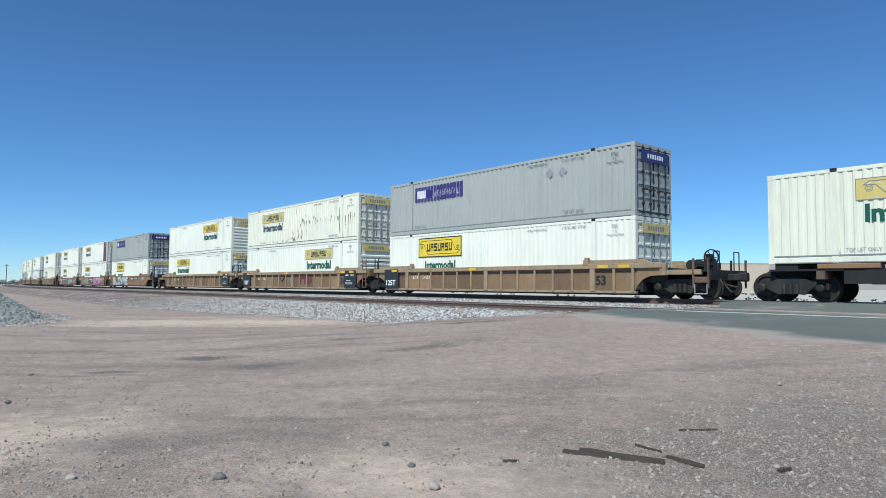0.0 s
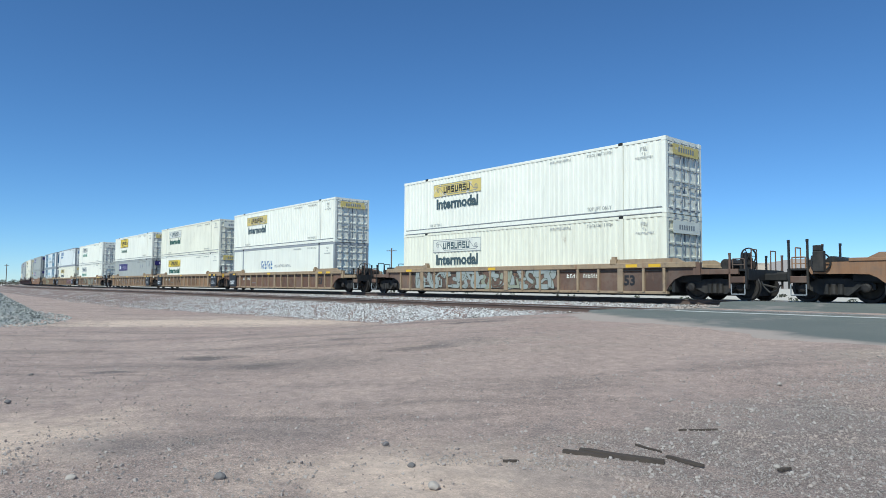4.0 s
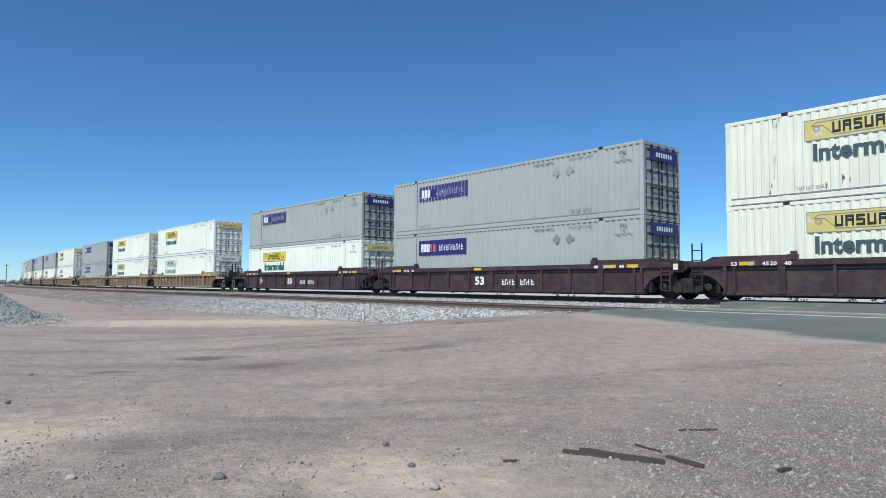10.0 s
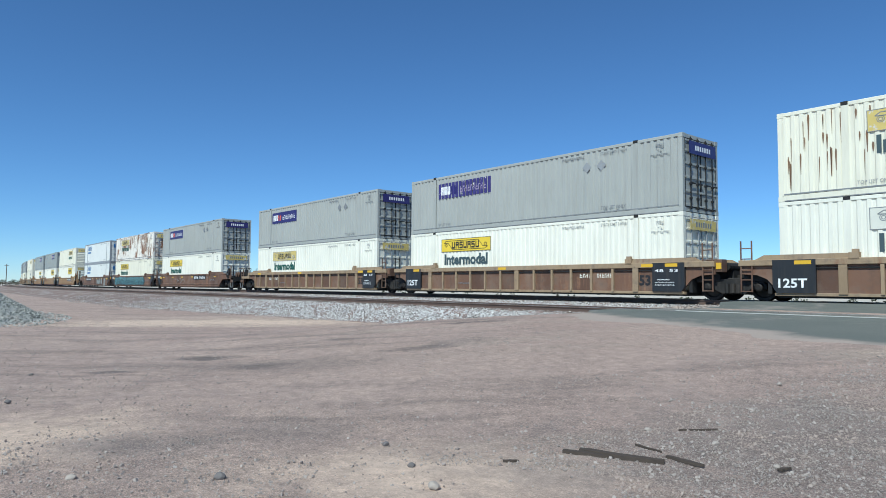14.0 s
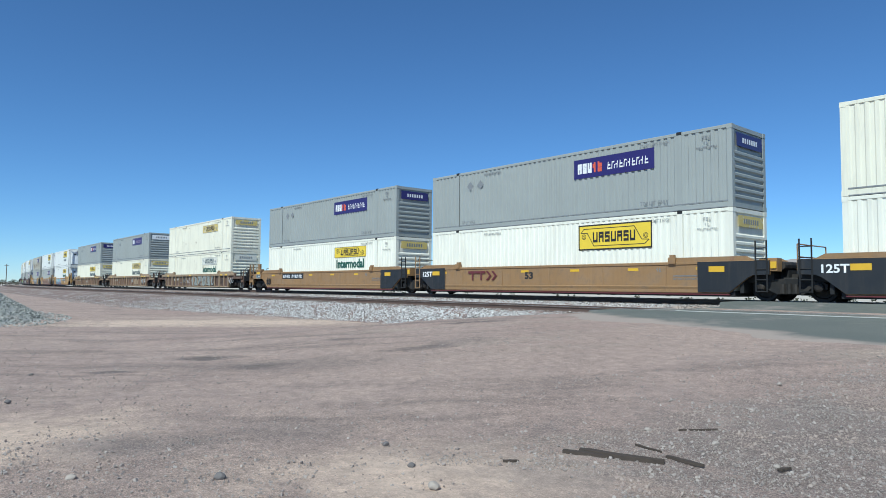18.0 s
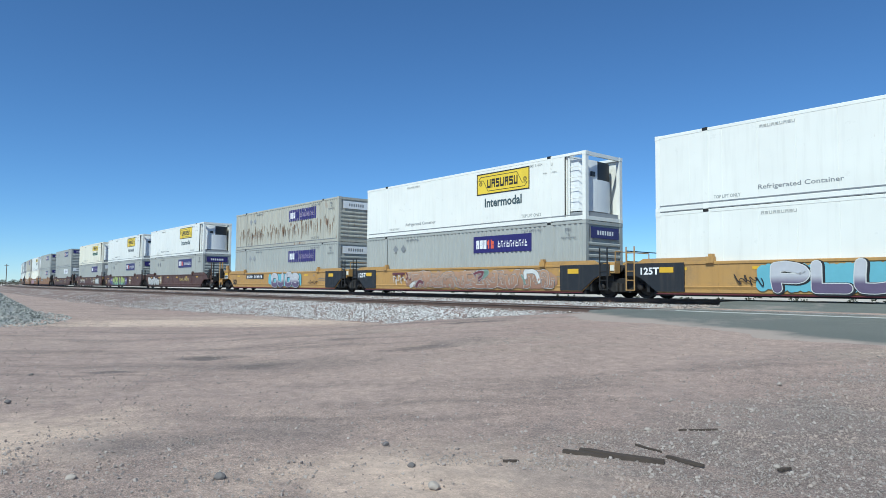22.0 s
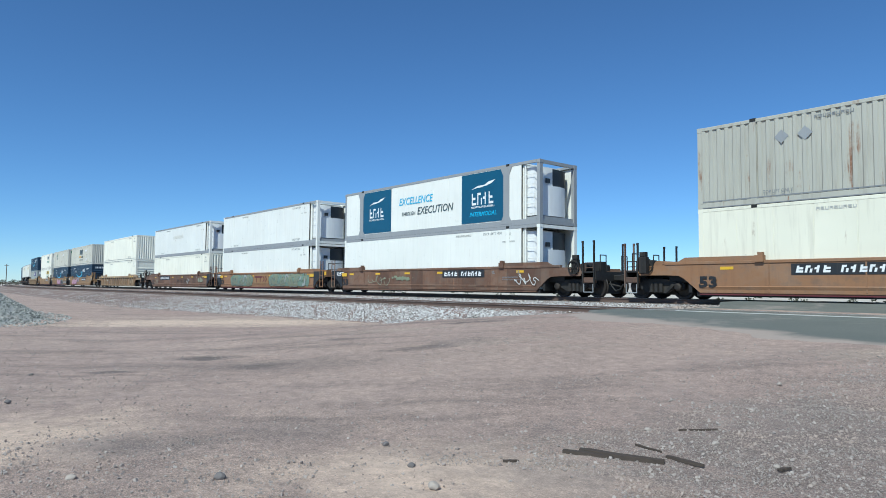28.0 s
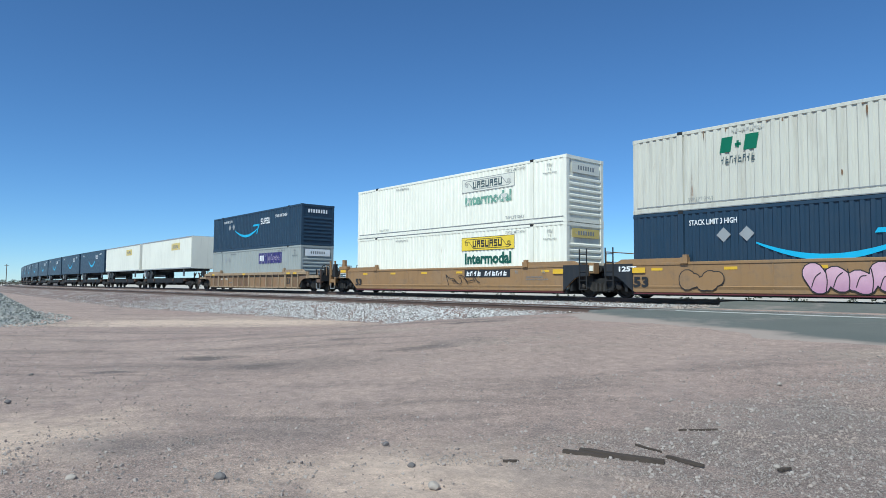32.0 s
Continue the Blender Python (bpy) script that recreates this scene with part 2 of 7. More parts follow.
def part(name, me, material, parent=None, label="", at=None):
    """Links a mesh (or a Build) as one object, under its thing or part."""
    if isinstance(me, Build):
        me = me.mesh(name)
    ob = new(name, me)
    ob.material_slots[0].link = "OBJECT"
    ob.material_slots[0].material = MAT[material] if isinstance(material, str) else material
    if parent is not None:
        ob.parent = parent
    if at is not None:
        ob.matrix_basis = at
    if label:
        ob["label"] = label
    if name in MINUTE:
        ob["kind"] = "stuff"
    return ob


TEXTS = {}


def text_mesh(s, size, fat=0.0, lean=0.0, wide=1.0):
    """Lettering with the built-in font, upright, to be read from the camera's side; its lower left corner at 0."""
    key = (s, size, fat, lean, wide)
    if key not in TEXTS:
        cu = bpy.data.curves.new("lettering", "FONT")
        cu.body, cu.size, cu.offset, cu.shear, cu.resolution_u = s, size, fat, lean, 2
        ob = bpy.data.objects.new("lettering", cu)
        scene.collection.objects.link(ob)
        dg = bpy.context.evaluated_depsgraph_get()
        me = bpy.data.meshes.new_from_object(ob.evaluated_get(dg))
        bpy.data.objects.remove(ob)
        for v in me.vertices:
            v.co = (v.co.x * wide, 0.0, v.co.y)
        me.materials.clear()
        me.materials.append(None)
        TEXTS[key] = me
    return TEXTS[key]


def lettering(name, s, size, material, parent, x, y, z, fat=0.0, lean=0.0, width=None, label=""):
    me = text_mesh(s, size, fat, lean)
    if width:
        w = max(v.co.x for v in me.vertices)
        me = text_mesh(s, size, fat, lean, width / w)
    return part(name, me, material, parent, label, Matrix.Translation((x, y, z)))


# ---- the track's line: distance along it is 0 abreast of the camera ----
K0, K1 = 1.558e-4, -3.343e-6
STEP = 0.5
S_ALL = np.arange(-1500, 1301, STEP)
S_CAP = np.clip(S_ALL, -320, 40)
THETA = K0 * S_CAP + K1 * S_CAP ** 2 / 2
X_ALL = np.concatenate([[0], np.cumsum((np.cos(THETA[1:]) + np.cos(THETA[:-1])) / 2 * STEP)])
Y_ALL = np.concatenate([[0], np.cumsum((np.sin(THETA[1:]) + np.sin(THETA[:-1])) / 2 * STEP)])
ZERO = int(np.argmin(abs(S_ALL)))
X_ALL, Y_ALL = X_ALL - X_ALL[ZERO], Y_ALL - Y_ALL[ZERO] + 23.527


def track_at(s, side=0.0):
    """Place and heading at s; side: metres to the far side of the centre line."""
    a = float(np.interp(s, S_ALL, THETA))
    return float(np.interp(s, S_ALL, X_ALL)) - side * math.sin(a), float(np.interp(s, S_ALL, Y_ALL)) + side * math.cos(a), a


def track_y(x):
    return np.interp(x, X_ALL, Y_ALL)


NEAR_TRACK, NEAR_Z = -5.0, -0.24


# ---- ground, road and ballast materials ----
SAND, GREY, DUSK, PINK = (0.60, 0.485, 0.385), (0.265, 0.225, 0.205), (0.13, 0.115, 0.11), (0.46, 0.365, 0.315)
# x, y, half length, half width, turn, tone, strength
PATCHES = [(-8.34, 8.05, 2.9, 2.4, 53, PINK, 0.7), (-6.45, 13.0, 3.6, 2.4, 53, PINK, 0.7), (-25.6, 10.2, 7.5, 2.6, 60, SAND, 0.9), (-7.6, 1.1, 1.2, 1.4, 51, SAND, 0.75), (-3.85, 3.65, 1.5, 1.15, 51, SAND, 0.75), (-4.7, 2.7, 1.1, 0.8, 51, SAND, 0.3),
           (-6.58, 1.9, 0.9, 0.45, 51, GREY, 0.75), (-6.3, 3.3, 0.8, 0.7, 51, GREY, 0.5), (-10.3, 9.4, 0.8, 0.6, 53, GREY, 0.6), (-11.2, 5.6, 3.0, 0.9, 53, GREY, 0.45),
           (-2.1, 6.8, 3.6, 2.0, 62, GREY, 0.85), (-12.2, 3.1, 0.5, 0.28, 53, DUSK, 0.8), (-13.3, 5.1, 0.8, 0.36, 53, DUSK, 0.85), (-11.35, 5.4, 0.6, 0.3, 53, DUSK, 0.6),
           (-10.4, 8.4, 0.8, 0.35, 53, DUSK, 0.65), (-13.1, 8.3, 0.6, 0.3, 54, DUSK, 0.6), (-13.0, 12.2, 1.0, 0.26, 52, DUSK, 0.85)]


def ground_material():
    m, nt, b = shader("dry_gravelly_dirt", 0.95)
    v = coords(nt, shift=False)
    # the long axis of the wheel tracks runs along the lot
    lie = nt.nodes.new("ShaderNodeMapping")
    lie.vector_type = "TEXTURE"
    lie.inputs["Rotation"].default_value = (0, 0, radians(52))
    lie.inputs["Scale"].default_value = (5.5, 1.0, 1.0)
    nt.links.new(v, lie.inputs["Vector"])
    big = noise_of(nt, v, 0.11, 5, 0.6)
    mid = noise_of(nt, v, 0.9, 6, 0.65)
    fine = noise_of(nt, v, 34, 6, 0.8)
    wheel = noise_of(nt, lie.outputs[0], 1.1, 6, 0.62)
    col = mix(nt, ramp(nt, big, 0.38, 0.62), (0.42, 0.325, 0.285, 1), (0.475, 0.38, 0.325, 1))
    col = mix(nt, ramp(nt, mid, 0.42, 0.72), col, (0.365, 0.29, 0.258, 1))
    col = mix(nt, ramp(nt, wheel, 0.50, 0.68), col, (0.27, 0.22, 0.198, 1))
    col = mix(nt, ramp(nt, noise_of(nt, lie.outputs[0], 0.55, 5, 0.6), 0.56, 0.70), col, (0.49, 0.405, 0.34, 1))
    # patches: pale sand, darker gravel and tyre scuffs, each with a ragged edge
    rag = noise_of(nt, v, 1.6, 6, 0.7)
    soft = None
    for px, py, rx, ry, turn, tone, strength in PATCHES:
        mp = nt.nodes.new("ShaderNodeMapping")
        mp.vector_type = "TEXTURE"
        mp.inputs["Location"].default_value = (px, py, -1.08)
        mp.inputs["Rotation"].default_value = (0, 0, radians(turn))
        mp.inputs["Scale"].default_value = (rx, ry, 50)
        nt.links.new(v, mp.inputs["Vector"])
        ln = nt.nodes.new("ShaderNodeVectorMath")
        ln.operation = "LENGTH"
        nt.links.new(mp.outputs[0], ln.inputs[0])
        su = nt.nodes.new("ShaderNodeMath")
        su.operation = "MULTIPLY_ADD"
        su.inputs[1].default_value = 2.2
        nt.links.new(rag, su.inputs[0])
        nt.links.new(ln.outputs["Value"], su.inputs[2])
        k = nt.nodes.new("ShaderNodeMapRange")
        for slot, value in (("From Min", 1.45), ("From Max", 2.3), ("To Min", strength), ("To Max", 0.0)):
            k.inputs[slot].default_value = value
        nt.links.new(su.outputs[0], k.inputs["Value"])
        col = mix(nt, k.outputs[0], col, rgba(tone))
        if tone is SAND:
            total = nt.nodes.new("ShaderNodeMath")
            total.operation, total.use_clamp = "ADD", True
            nt.links.new(k.outputs[0], total.inputs[0])
            if soft is not None:
                nt.links.new(soft, total.inputs[1])
            else:
                total.inputs[1].default_value = 0.0
            soft = total.outputs[0]
    # gritty here, dusty and smooth there
    dusty = ramp(nt, noise_of(nt, v, 0.34, 5, 0.6), 0.40, 0.66, (0.0, 0.0, 0.0, 1), (0.6, 0.6, 0.6, 1))
    clods = ramp(nt, noise_of(nt, v, 6.0, 7, 0.75), 0.36, 0.64, (0.76, 0.76, 0.77, 1), (1.14, 1.13, 1.12, 1))
    speck = ramp(nt, fine, 0.34, 0.68, (0.46, 0.46, 0.46, 1), (1.42, 1.40, 1.38, 1))
    grit = ramp(nt, noise_of(nt, v, 75, 3, 0.7), 0.38, 0.64, (0.6, 0.6, 0.6, 1), (1.32, 1.32, 1.32, 1))
    grain = mix(nt, 1.0, speck, grit, "MULTIPLY")
    grain = mix(nt, dusty, grain, (0.97, 0.97, 0.97, 1))
    # blown sand lies smooth
    grain = mix(nt, soft, grain, mix(nt, 0.72, grain, (1.04, 1.04, 1.04, 1)))
    col = mix(nt, 1.0, mix(nt, 1.0, col, clods, "MULTIPLY"), grain, "MULTIPLY")
    col = mix(nt, 1.0, col, (1.005, 0.95, 0.93, 1), "MULTIPLY")
    # bleached sand beyond the tracks
    sep = nt.nodes.new("ShaderNodeSeparateXYZ")
    nt.links.new(v, sep.inputs[0])
    beyond = nt.nodes.new("ShaderNodeMapRange")
    beyond.inputs["From Min"].default_value, beyond.inputs["From Max"].default_value = 27.0, 33.0
    nt.links.new(sep.outputs[1], beyond.inputs["Value"])
    col = mix(nt, beyond.outputs[0], col, mix(nt, big, (0.46, 0.405, 0.335, 1), (0.60, 0.54, 0.46, 1)))
    nt.links.new(col, b.inputs["Base Color"])
    both = nt.nodes.new("ShaderNodeMath")
    both.operation = "ADD"
    nt.links.new(fine, both.inputs[0])
    nt.links.new(mid, both.inputs[1])
    level = nt.nodes.new("ShaderNodeMapRange")
    level.inputs["To Min"].default_value, level.inputs["To Max"].default_value = 1.0, 0.35
    nt.links.new(soft, level.inputs["Value"])
    relief = nt.nodes.new("ShaderNodeMath")
    relief.operation = "MULTIPLY"
    nt.links.new(both.outputs[0], relief.inputs[0])
    nt.links.new(level.outputs[0], relief.inputs[1])
    bump(nt, b, relief.outputs[0], 0.7, 0.035)
    return m


def stone_material(name, pale, dark, warm, k=0.5):
    m, nt, b = shader(name, 0.9)
    g = nt.nodes.new("ShaderNodeNewGeometry")
    v = coords(nt, shift=False)
    col = mix(nt, g.outputs["Random Per Island"], rgba(dark), rgba(pale))
    other = ramp(nt, noise_of(nt, v, 1.3, 3), k, k + 0.12)
    col = mix(nt, other, col, rgba(warm))
    nt.links.new(col, b.inputs["Base Color"])
    bump(nt, b, noise_of(nt, v, 60, 4), 0.4, 0.01)
    return m


def ballast_material():
    m, nt, b = shader("crushed_stone_bed", 0.95)
    v = coords(nt, shift=False)
    vo = node(nt, "ShaderNodeTexVoronoi", Scale=14.0)
    nt.links.new(v, vo.inputs["Vector"])
    sep = nt.nodes.new("ShaderNodeSeparateColor")
    nt.links.new(vo.outputs["Color"], sep.inputs[0])
    col = mix(nt, sep.outputs[0], (0.2, 0.18, 0.17, 1), (0.66, 0.64, 0.62, 1))
    # far along the line the bed is reddish dirt
    tc = nt.nodes.new("ShaderNodeSeparateXYZ")
    nt.links.new(v, tc.inputs[0])
    far = nt.nodes.new("ShaderNodeMapRange")
    far.inputs["From Min"].default_value, far.inputs["From Max"].default_value = -36.0, -52.0
    nt.links.new(tc.outputs[0], far.inputs["Value"])
    red = mix(nt, noise_of(nt, v, 6, 6, 0.7), (0.15, 0.105, 0.09, 1), (0.29, 0.215, 0.185, 1))
    edge = nt.nodes.new("ShaderNodeMath")
    edge.operation = "MULTIPLY"
    nt.links.new(far.outputs[0], edge.inputs[0])
    nt.links.new(ramp(nt, noise_of(nt, v, 0.5, 4), 0.25, 0.5), edge.inputs[1])
    col = mix(nt, edge.outputs[0], col, red)
    nt.links.new(col, b.inputs["Base Color"])
    bump(nt, b, vo.outputs["Distance"], 1.0, 0.05)
    return m


def asphalt_material():
    m, nt, b = shader("worn_asphalt", 0.85)
    v = coords(nt, shift=False)
    col = mix(nt, noise_of(nt, v, 0.6, 5), (0.092, 0.102, 0.094, 1), (0.148, 0.152, 0.136, 1))
    col = mix(nt, ramp(nt, noise_of(nt, v, 0.35, 6, 0.7), 0.52, 0.72), col, (0.30, 0.255, 0.23, 1))
    col = mix(nt, 1.0, col, ramp(nt, noise_of(nt, v, 60, 4, 0.7), 0.3, 0.7, (0.75, 0.75, 0.75, 1), (1.2, 1.2, 1.2, 1)), "MULTIPLY")
    # dirt dragged over the near end
    sep = nt.nodes.new("ShaderNodeSeparateXYZ")
    nt.links.new(v, sep.inputs[0])
    lay = nt.nodes.new("ShaderNodeMath")
    lay.operation = "MULTIPLY_ADD"
    lay.inputs[1].default_value = 0.36
    nt.links.new(sep.outputs[0], lay.inputs[0])
    nt.links.new(sep.outputs[1], lay.inputs[2])
    wob = nt.nodes.new("ShaderNodeMath")
    wob.operation = "MULTIPLY_ADD"
    wob.inputs[1].default_value = 2.6
    nt.links.new(noise_of(nt, v, 0.5, 5, 0.6), wob.inputs[0])
    nt.links.new(lay.outputs[0], wob.inputs[2])
    edge = nt.nodes.new("ShaderNodeMapRange")
    edge.inputs["From Min"].default_value, edge.inputs["From Max"].default_value = 13.15, 12.5
    nt.links.new(wob.outputs[0], edge.inputs["Value"])
    dirt = mix(nt, noise_of(nt, v, 22, 6, 0.75), (0.24, 0.19, 0.165, 1), (0.43, 0.355, 0.305, 1))
    col = mix(nt, edge.outputs[0], col, dirt)
    nt.links.new(col, b.inputs["Base Color"])
    bump(nt, b, noise_of(nt, v, 80, 3), 0.4, 0.01)
    return m


def wood_material(name, a, c):
    m, nt, b = shader(name, 0.85)
    v = coords(nt, (1.5, 14, 14))
    grain = noise_of(nt, v, 3.0, 6, 0.7)
    nt.links.new(mix(nt, grain, rgba(a), rgba(c)), b.inputs["Base Color"])
    bump(nt, b, grain, 0.5, 0.01)
    return m


MAT["ground"] = ground_material()
MAT["ballast"] = ballast_material()
MAT["asphalt"] = asphalt_material()
MAT["stone"] = stone_material("ballast_stone", (0.63, 0.585, 0.55), (0.19, 0.165, 0.155), (0.30, 0.22, 0.195), 0.47)
MAT["pebble"] = stone_material("pebble", (0.43, 0.375, 0.335), (0.235, 0.198, 0.18), (0.39, 0.315, 0.27), 0.50)
MAT["pile"] = stone_material("greenish_crushed_stone", (0.50, 0.50, 0.465), (0.16, 0.165, 0.155), (0.42, 0.39, 0.35), 0.56)
MAT["rail_side"] = paint("rusty_rail", (0.115, 0.075, 0.06), 0.7, 0.3, 0.0)
MAT["rail_head"] = plain("polished_rail_head", (0.62, 0.61, 0.60), 0.5, 0.4)
MAT["tie"] = wood_material("weathered_tie", (0.08, 0.06, 0.05), (0.17, 0.135, 0.11))
MAT["lumber"] = wood_material("old_grey_wood", (0.028, 0.021, 0.017), (0.09, 0.067, 0.052))
MAT["leaf"] = plain("dusty_foliage", (0.085, 0.09, 0.06), 0.8)
MAT["hill"] = plain("hazy_hills", (0.32, 0.28, 0.255), 1.0)
MAT["strip"] = plain("pale_rail_glint", (0.55, 0.54, 0.51), 0.8)
MAT["stucco"] = plain("beige_wall", (0.48, 0.40, 0.32), 0.9)


# ---- ground ----
def smooth(a, b, x):
    t = np.clip((x - a) / (b - a), 0, 1)
    return t * t * (3 - 2 * t)


def ground_z(x, y):
    x, y = np.asarray(x, float), np.asarray(y, float)
    q = y - track_y(x)
    road = smooth(-15.5, -10.5, x - 0.43 * (y - 20)) * (1 - smooth(14, 22, x))
    ramp_z = np.interp(y, [5, 12.7, 17.0, 19.4, 21.9, 25.3, 32, 50], [-1.08, -0.50, -0.30, -0.30, -0.08, -0.08, -0.35, -0.95])
    flat = np.where(q > 0, -0.95, -1.08)
    return flat + (ramp_z - flat) * road


def spread(a, b, lo, hi, step, grow=1.22):
    """Coordinates with even steps from a to b, widening out to lo and hi."""
    mid = list(np.arange(a, b + 1e-6, step))
    d, left, right = step, [], []
    x = a
    while x > lo:
        d *= grow
        x -= d
        left.append(x)
    d, x = step, b
    while x < hi:
        d *= grow
        x += d
        right.append(x)
    return np.array(left[::-1] + mid + right)


def sheet(name, xs, ys, zs):
    nx, ny = len(xs), len(ys)
    gx, gy = np.meshgrid(xs, ys, indexing="ij")
    z = zs(gx, gy)
    me = bpy.data.meshes.new(name)
    idx = np.arange(nx * ny).reshape(nx, ny)
    faces = np.stack([idx[:-1, :-1], idx[1:, :-1], idx[1:, 1:], idx[:-1, 1:]], -1).reshape(-1, 4)
    me.from_pydata(np.stack([gx, gy, z], -1).reshape(-1, 3).tolist(), [], faces.tolist())
    me.materials.append(None)
    for p in me.polygons:
        p.use_smooth = True
    return me


def rough_ground(gx, gy):
    z = ground_z(gx, gy)
    near = np.hypot(gx, gy) < 70
    lump = np.zeros_like(z)
    for i, j in zip(*np.nonzero(near)):
        a, b = gx[i, j], gy[i, j]
        lump[i, j] = 0.035 * noise.noise((a * 0.45, b * 0.45, 0)) + 0.02 * noise.noise((a * 1.7, b * 1.7, 5)) + 0.010 * noise.noise((a * 5, b * 5, 9))
    q = gy - track_y(gx)
    road = smooth(-15.5, -12.0, gx - 0.43 * (gy - 20)) * smooth(10, 12.5, gy + 0.3 * gx)
    return z + lump * (1 - smooth(-7.5, -6, q) * (1 - smooth(3, 6, q))) * (1 - road)


ground = part("ground", sheet("ground", spread(-42, 8, -3600, 3600, 0.28), spread(0.3, 18, -3600, 3600, 0.22), rough_ground), "ground")
tagged(ground, "dry pinkish-grey gravelly dirt beside the railway", "ground", kind="structure")


def sweep(name, profile_at, s0, s1, step, material, label, category="", kind="structure", closed=True):
    """Sweeps a profile of (side, z) along the track."""
    stations = np.arange(s0, s1 + 0.01, step)
    vs, fs = [], []
    n = len(profile_at(0))
    for s in stations:
        for side, z in profile_at(s):
            x, y, a = track_at(s, side)
            vs.append((x, y, z))
    m = n if closed else n - 1
    for i in range(len(stations) - 1):
        for j in range(m):
            k = (j + 1) % n
            fs.append((i * n + j, i * n + k, (i + 1) * n + k, (i + 1) * n + j))
    b = Build()
    b.v, b.f = vs, fs
    ob = part(name, b, material)
    return tagged(ob, label, category, kind=kind)


def bed(s):
    toe = float(np.interp(s, [-150, -45, -33, -23, -15], [-10.5, -11.5, -9.8, -8.0, -7.8]))
    return [(4.6, -1.2), (2.9, -0.11), (1.6, -0.17), (-1.6, -0.19), (-2.8, -0.38), (-3.4, -0.43), (-6.3, -0.43), (-6.75, -0.50), (toe, -1.14), (toe, -1.3), (4.4, -1.3)]


sweep("ballast_bed", bed, -640, 120, 2.0, "ballast", "pale grey crushed-stone ballast bed under both tracks", "ballast")

RAIL = [(-0.036, 0), (0.036, 0), (0.036, -0.035), (0.009, -0.05), (0.009, -0.135), (0.07, -0.155), (0.07, -0.172), (-0.07, -0.172), (-0.07, -0.155), (-0.009, -0.135), (-0.009, -0.05), (-0.036, -0.035)]
for centre, z in ((0.0, 0.0), (NEAR_TRACK, NEAR_Z)):
    for side in (-0.754, 0.754):
        rail = sweep("rail", lambda s, c=centre + side, z=z: [(c + a, z + b) for a, b in RAIL], -640, 160, 2.0, "rail_side", "rusty steel rail on wooden ties", "rail", kind="structure")
        head = sweep("rail_head", lambda s, c=centre + side, z=z: [(c - 0.03, z + 0.003), (c + 0.03, z + 0.003), (c + 0.03, z - 0.01), (c - 0.03, z - 0.01)], -640, 160, 2.0, "rail_head", "")
        head.parent = rail
        for key in ("kind",):
            del head[key]

tie_mesh = stock("tie", lambda: Build().box(-0.115, 0.115, -1.3, 1.3, -0.18, 0.0, 0.012))
for centre, z, tag in ((NEAR_TRACK, NEAR_Z - 0.172, "near track"), (0.0, -0.172, "train's track")):
    track_ties = tagged(new("railway_ties", None), "weathered dark wooden ties under the rails", "railway tie", kind="structure")
    rest = Build()
    for i in range(320):
        s = -150 + i * 0.52
        x, y, a = track_at(s, centre)
        m = pose(x, y, z + 0.012, 0, 0, math.degrees(a) + random.uniform(-0.6, 0.6))
        if -42 < s < 1:
            part("tie", tie_mesh, "tie", track_ties, at=m)
        else:
            rest.add([m @ v.co for v in tie_mesh.vertices], [tuple(p.vertices) for p in tie_mesh.polygons])
    tagged(part("far_ties", rest, "tie", track_ties), kind="stuff")


def stones(name, places, sizes, material, label, category, flat=0.7, seed=3):
    """Many small angular stones in one mesh."""
    rng = np.random.default_rng(seed)
    n = len(places)
    base = np.array([(x, y, z) for x in (-1, 1) for y in (-1, 1) for z in (-1, 1)], float)
    quads = np.array([(0, 1, 3, 2), (4, 6, 7, 5), (0, 4, 5, 1), (2, 3, 7, 6), (0, 2, 6, 4), (1, 5, 7, 3)])
    v = base[None] * rng.uniform(0.45, 1.0, (n, 8, 3))
    v *= (np.array([1, 0.8, flat])[None] * rng.uniform(0.7, 1.2, (n, 3)))[:, None, :]
    ax = rng.normal(size=(n, 3))
    ax /= np.linalg.norm(ax, axis=1)[:, None]
    an = rng.uniform(0, math.pi, n)
    c, s = np.cos(an)[:, None, None], np.sin(an)[:, None, None]
    cr = np.cross(ax[:, None, :], v)
    dt = (v * ax[:, None, :]).sum(-1, keepdims=True)
    v = v * c + cr * s + ax[:, None, :] * dt * (1 - c)
    v = v * np.asarray(sizes)[:, None, None] * 0.5 + np.asarray(places)[:, None, :]
    faces = (quads[None] + (np.arange(n) * 8)[:, None, None]).reshape(-1, 4)
    me = bpy.data.meshes.new(name)
    me.from_pydata(v.reshape(-1, 3).tolist(), [], faces.tolist())
    me.materials.append(None)
    return tagged(part(name, me, material), label, category, kind="stuff")


rng = np.random.default_rng(11)
# loose ballast on the shoulder that faces the camera
n = 27000
s = -10 - 62 * rng.random(n) ** 1.25
places, sizes = [], []
for k in range(n):
    prof = bed(s[k])
    toe = prof[8][0]
    u = rng.random()
    side = -3.3 + (toe - 0.5 + 3.3) * u if rng.random() < 0.82 else rng.uniform(-3.3, -1.6)
    x, y, a = track_at(s[k], side)
    z = np.interp(side, [toe - 0.6, toe, -6.75, -6.3, -3.4, -2.8, -1.6], [-1.08, -1.08, -0.50, -0.43, -0.43, -0.38, -0.19])
    if abs(side - NEAR_TRACK) < 0.80:
        continue
    if x - 0.43 * (y - 20) > -11.6:
        continue
    if s[k] < -44 and rng.random() < 0.5:
        continue
    places.append((x, y, max(float(z), float(ground_z(x, y))) + 0.012))
    sizes.append(rng.uniform(0.035, 0.085))
stones("ballast_stones", places, sizes, "stone", "loose pale grey ballast stones on the track shoulder", "ballast")

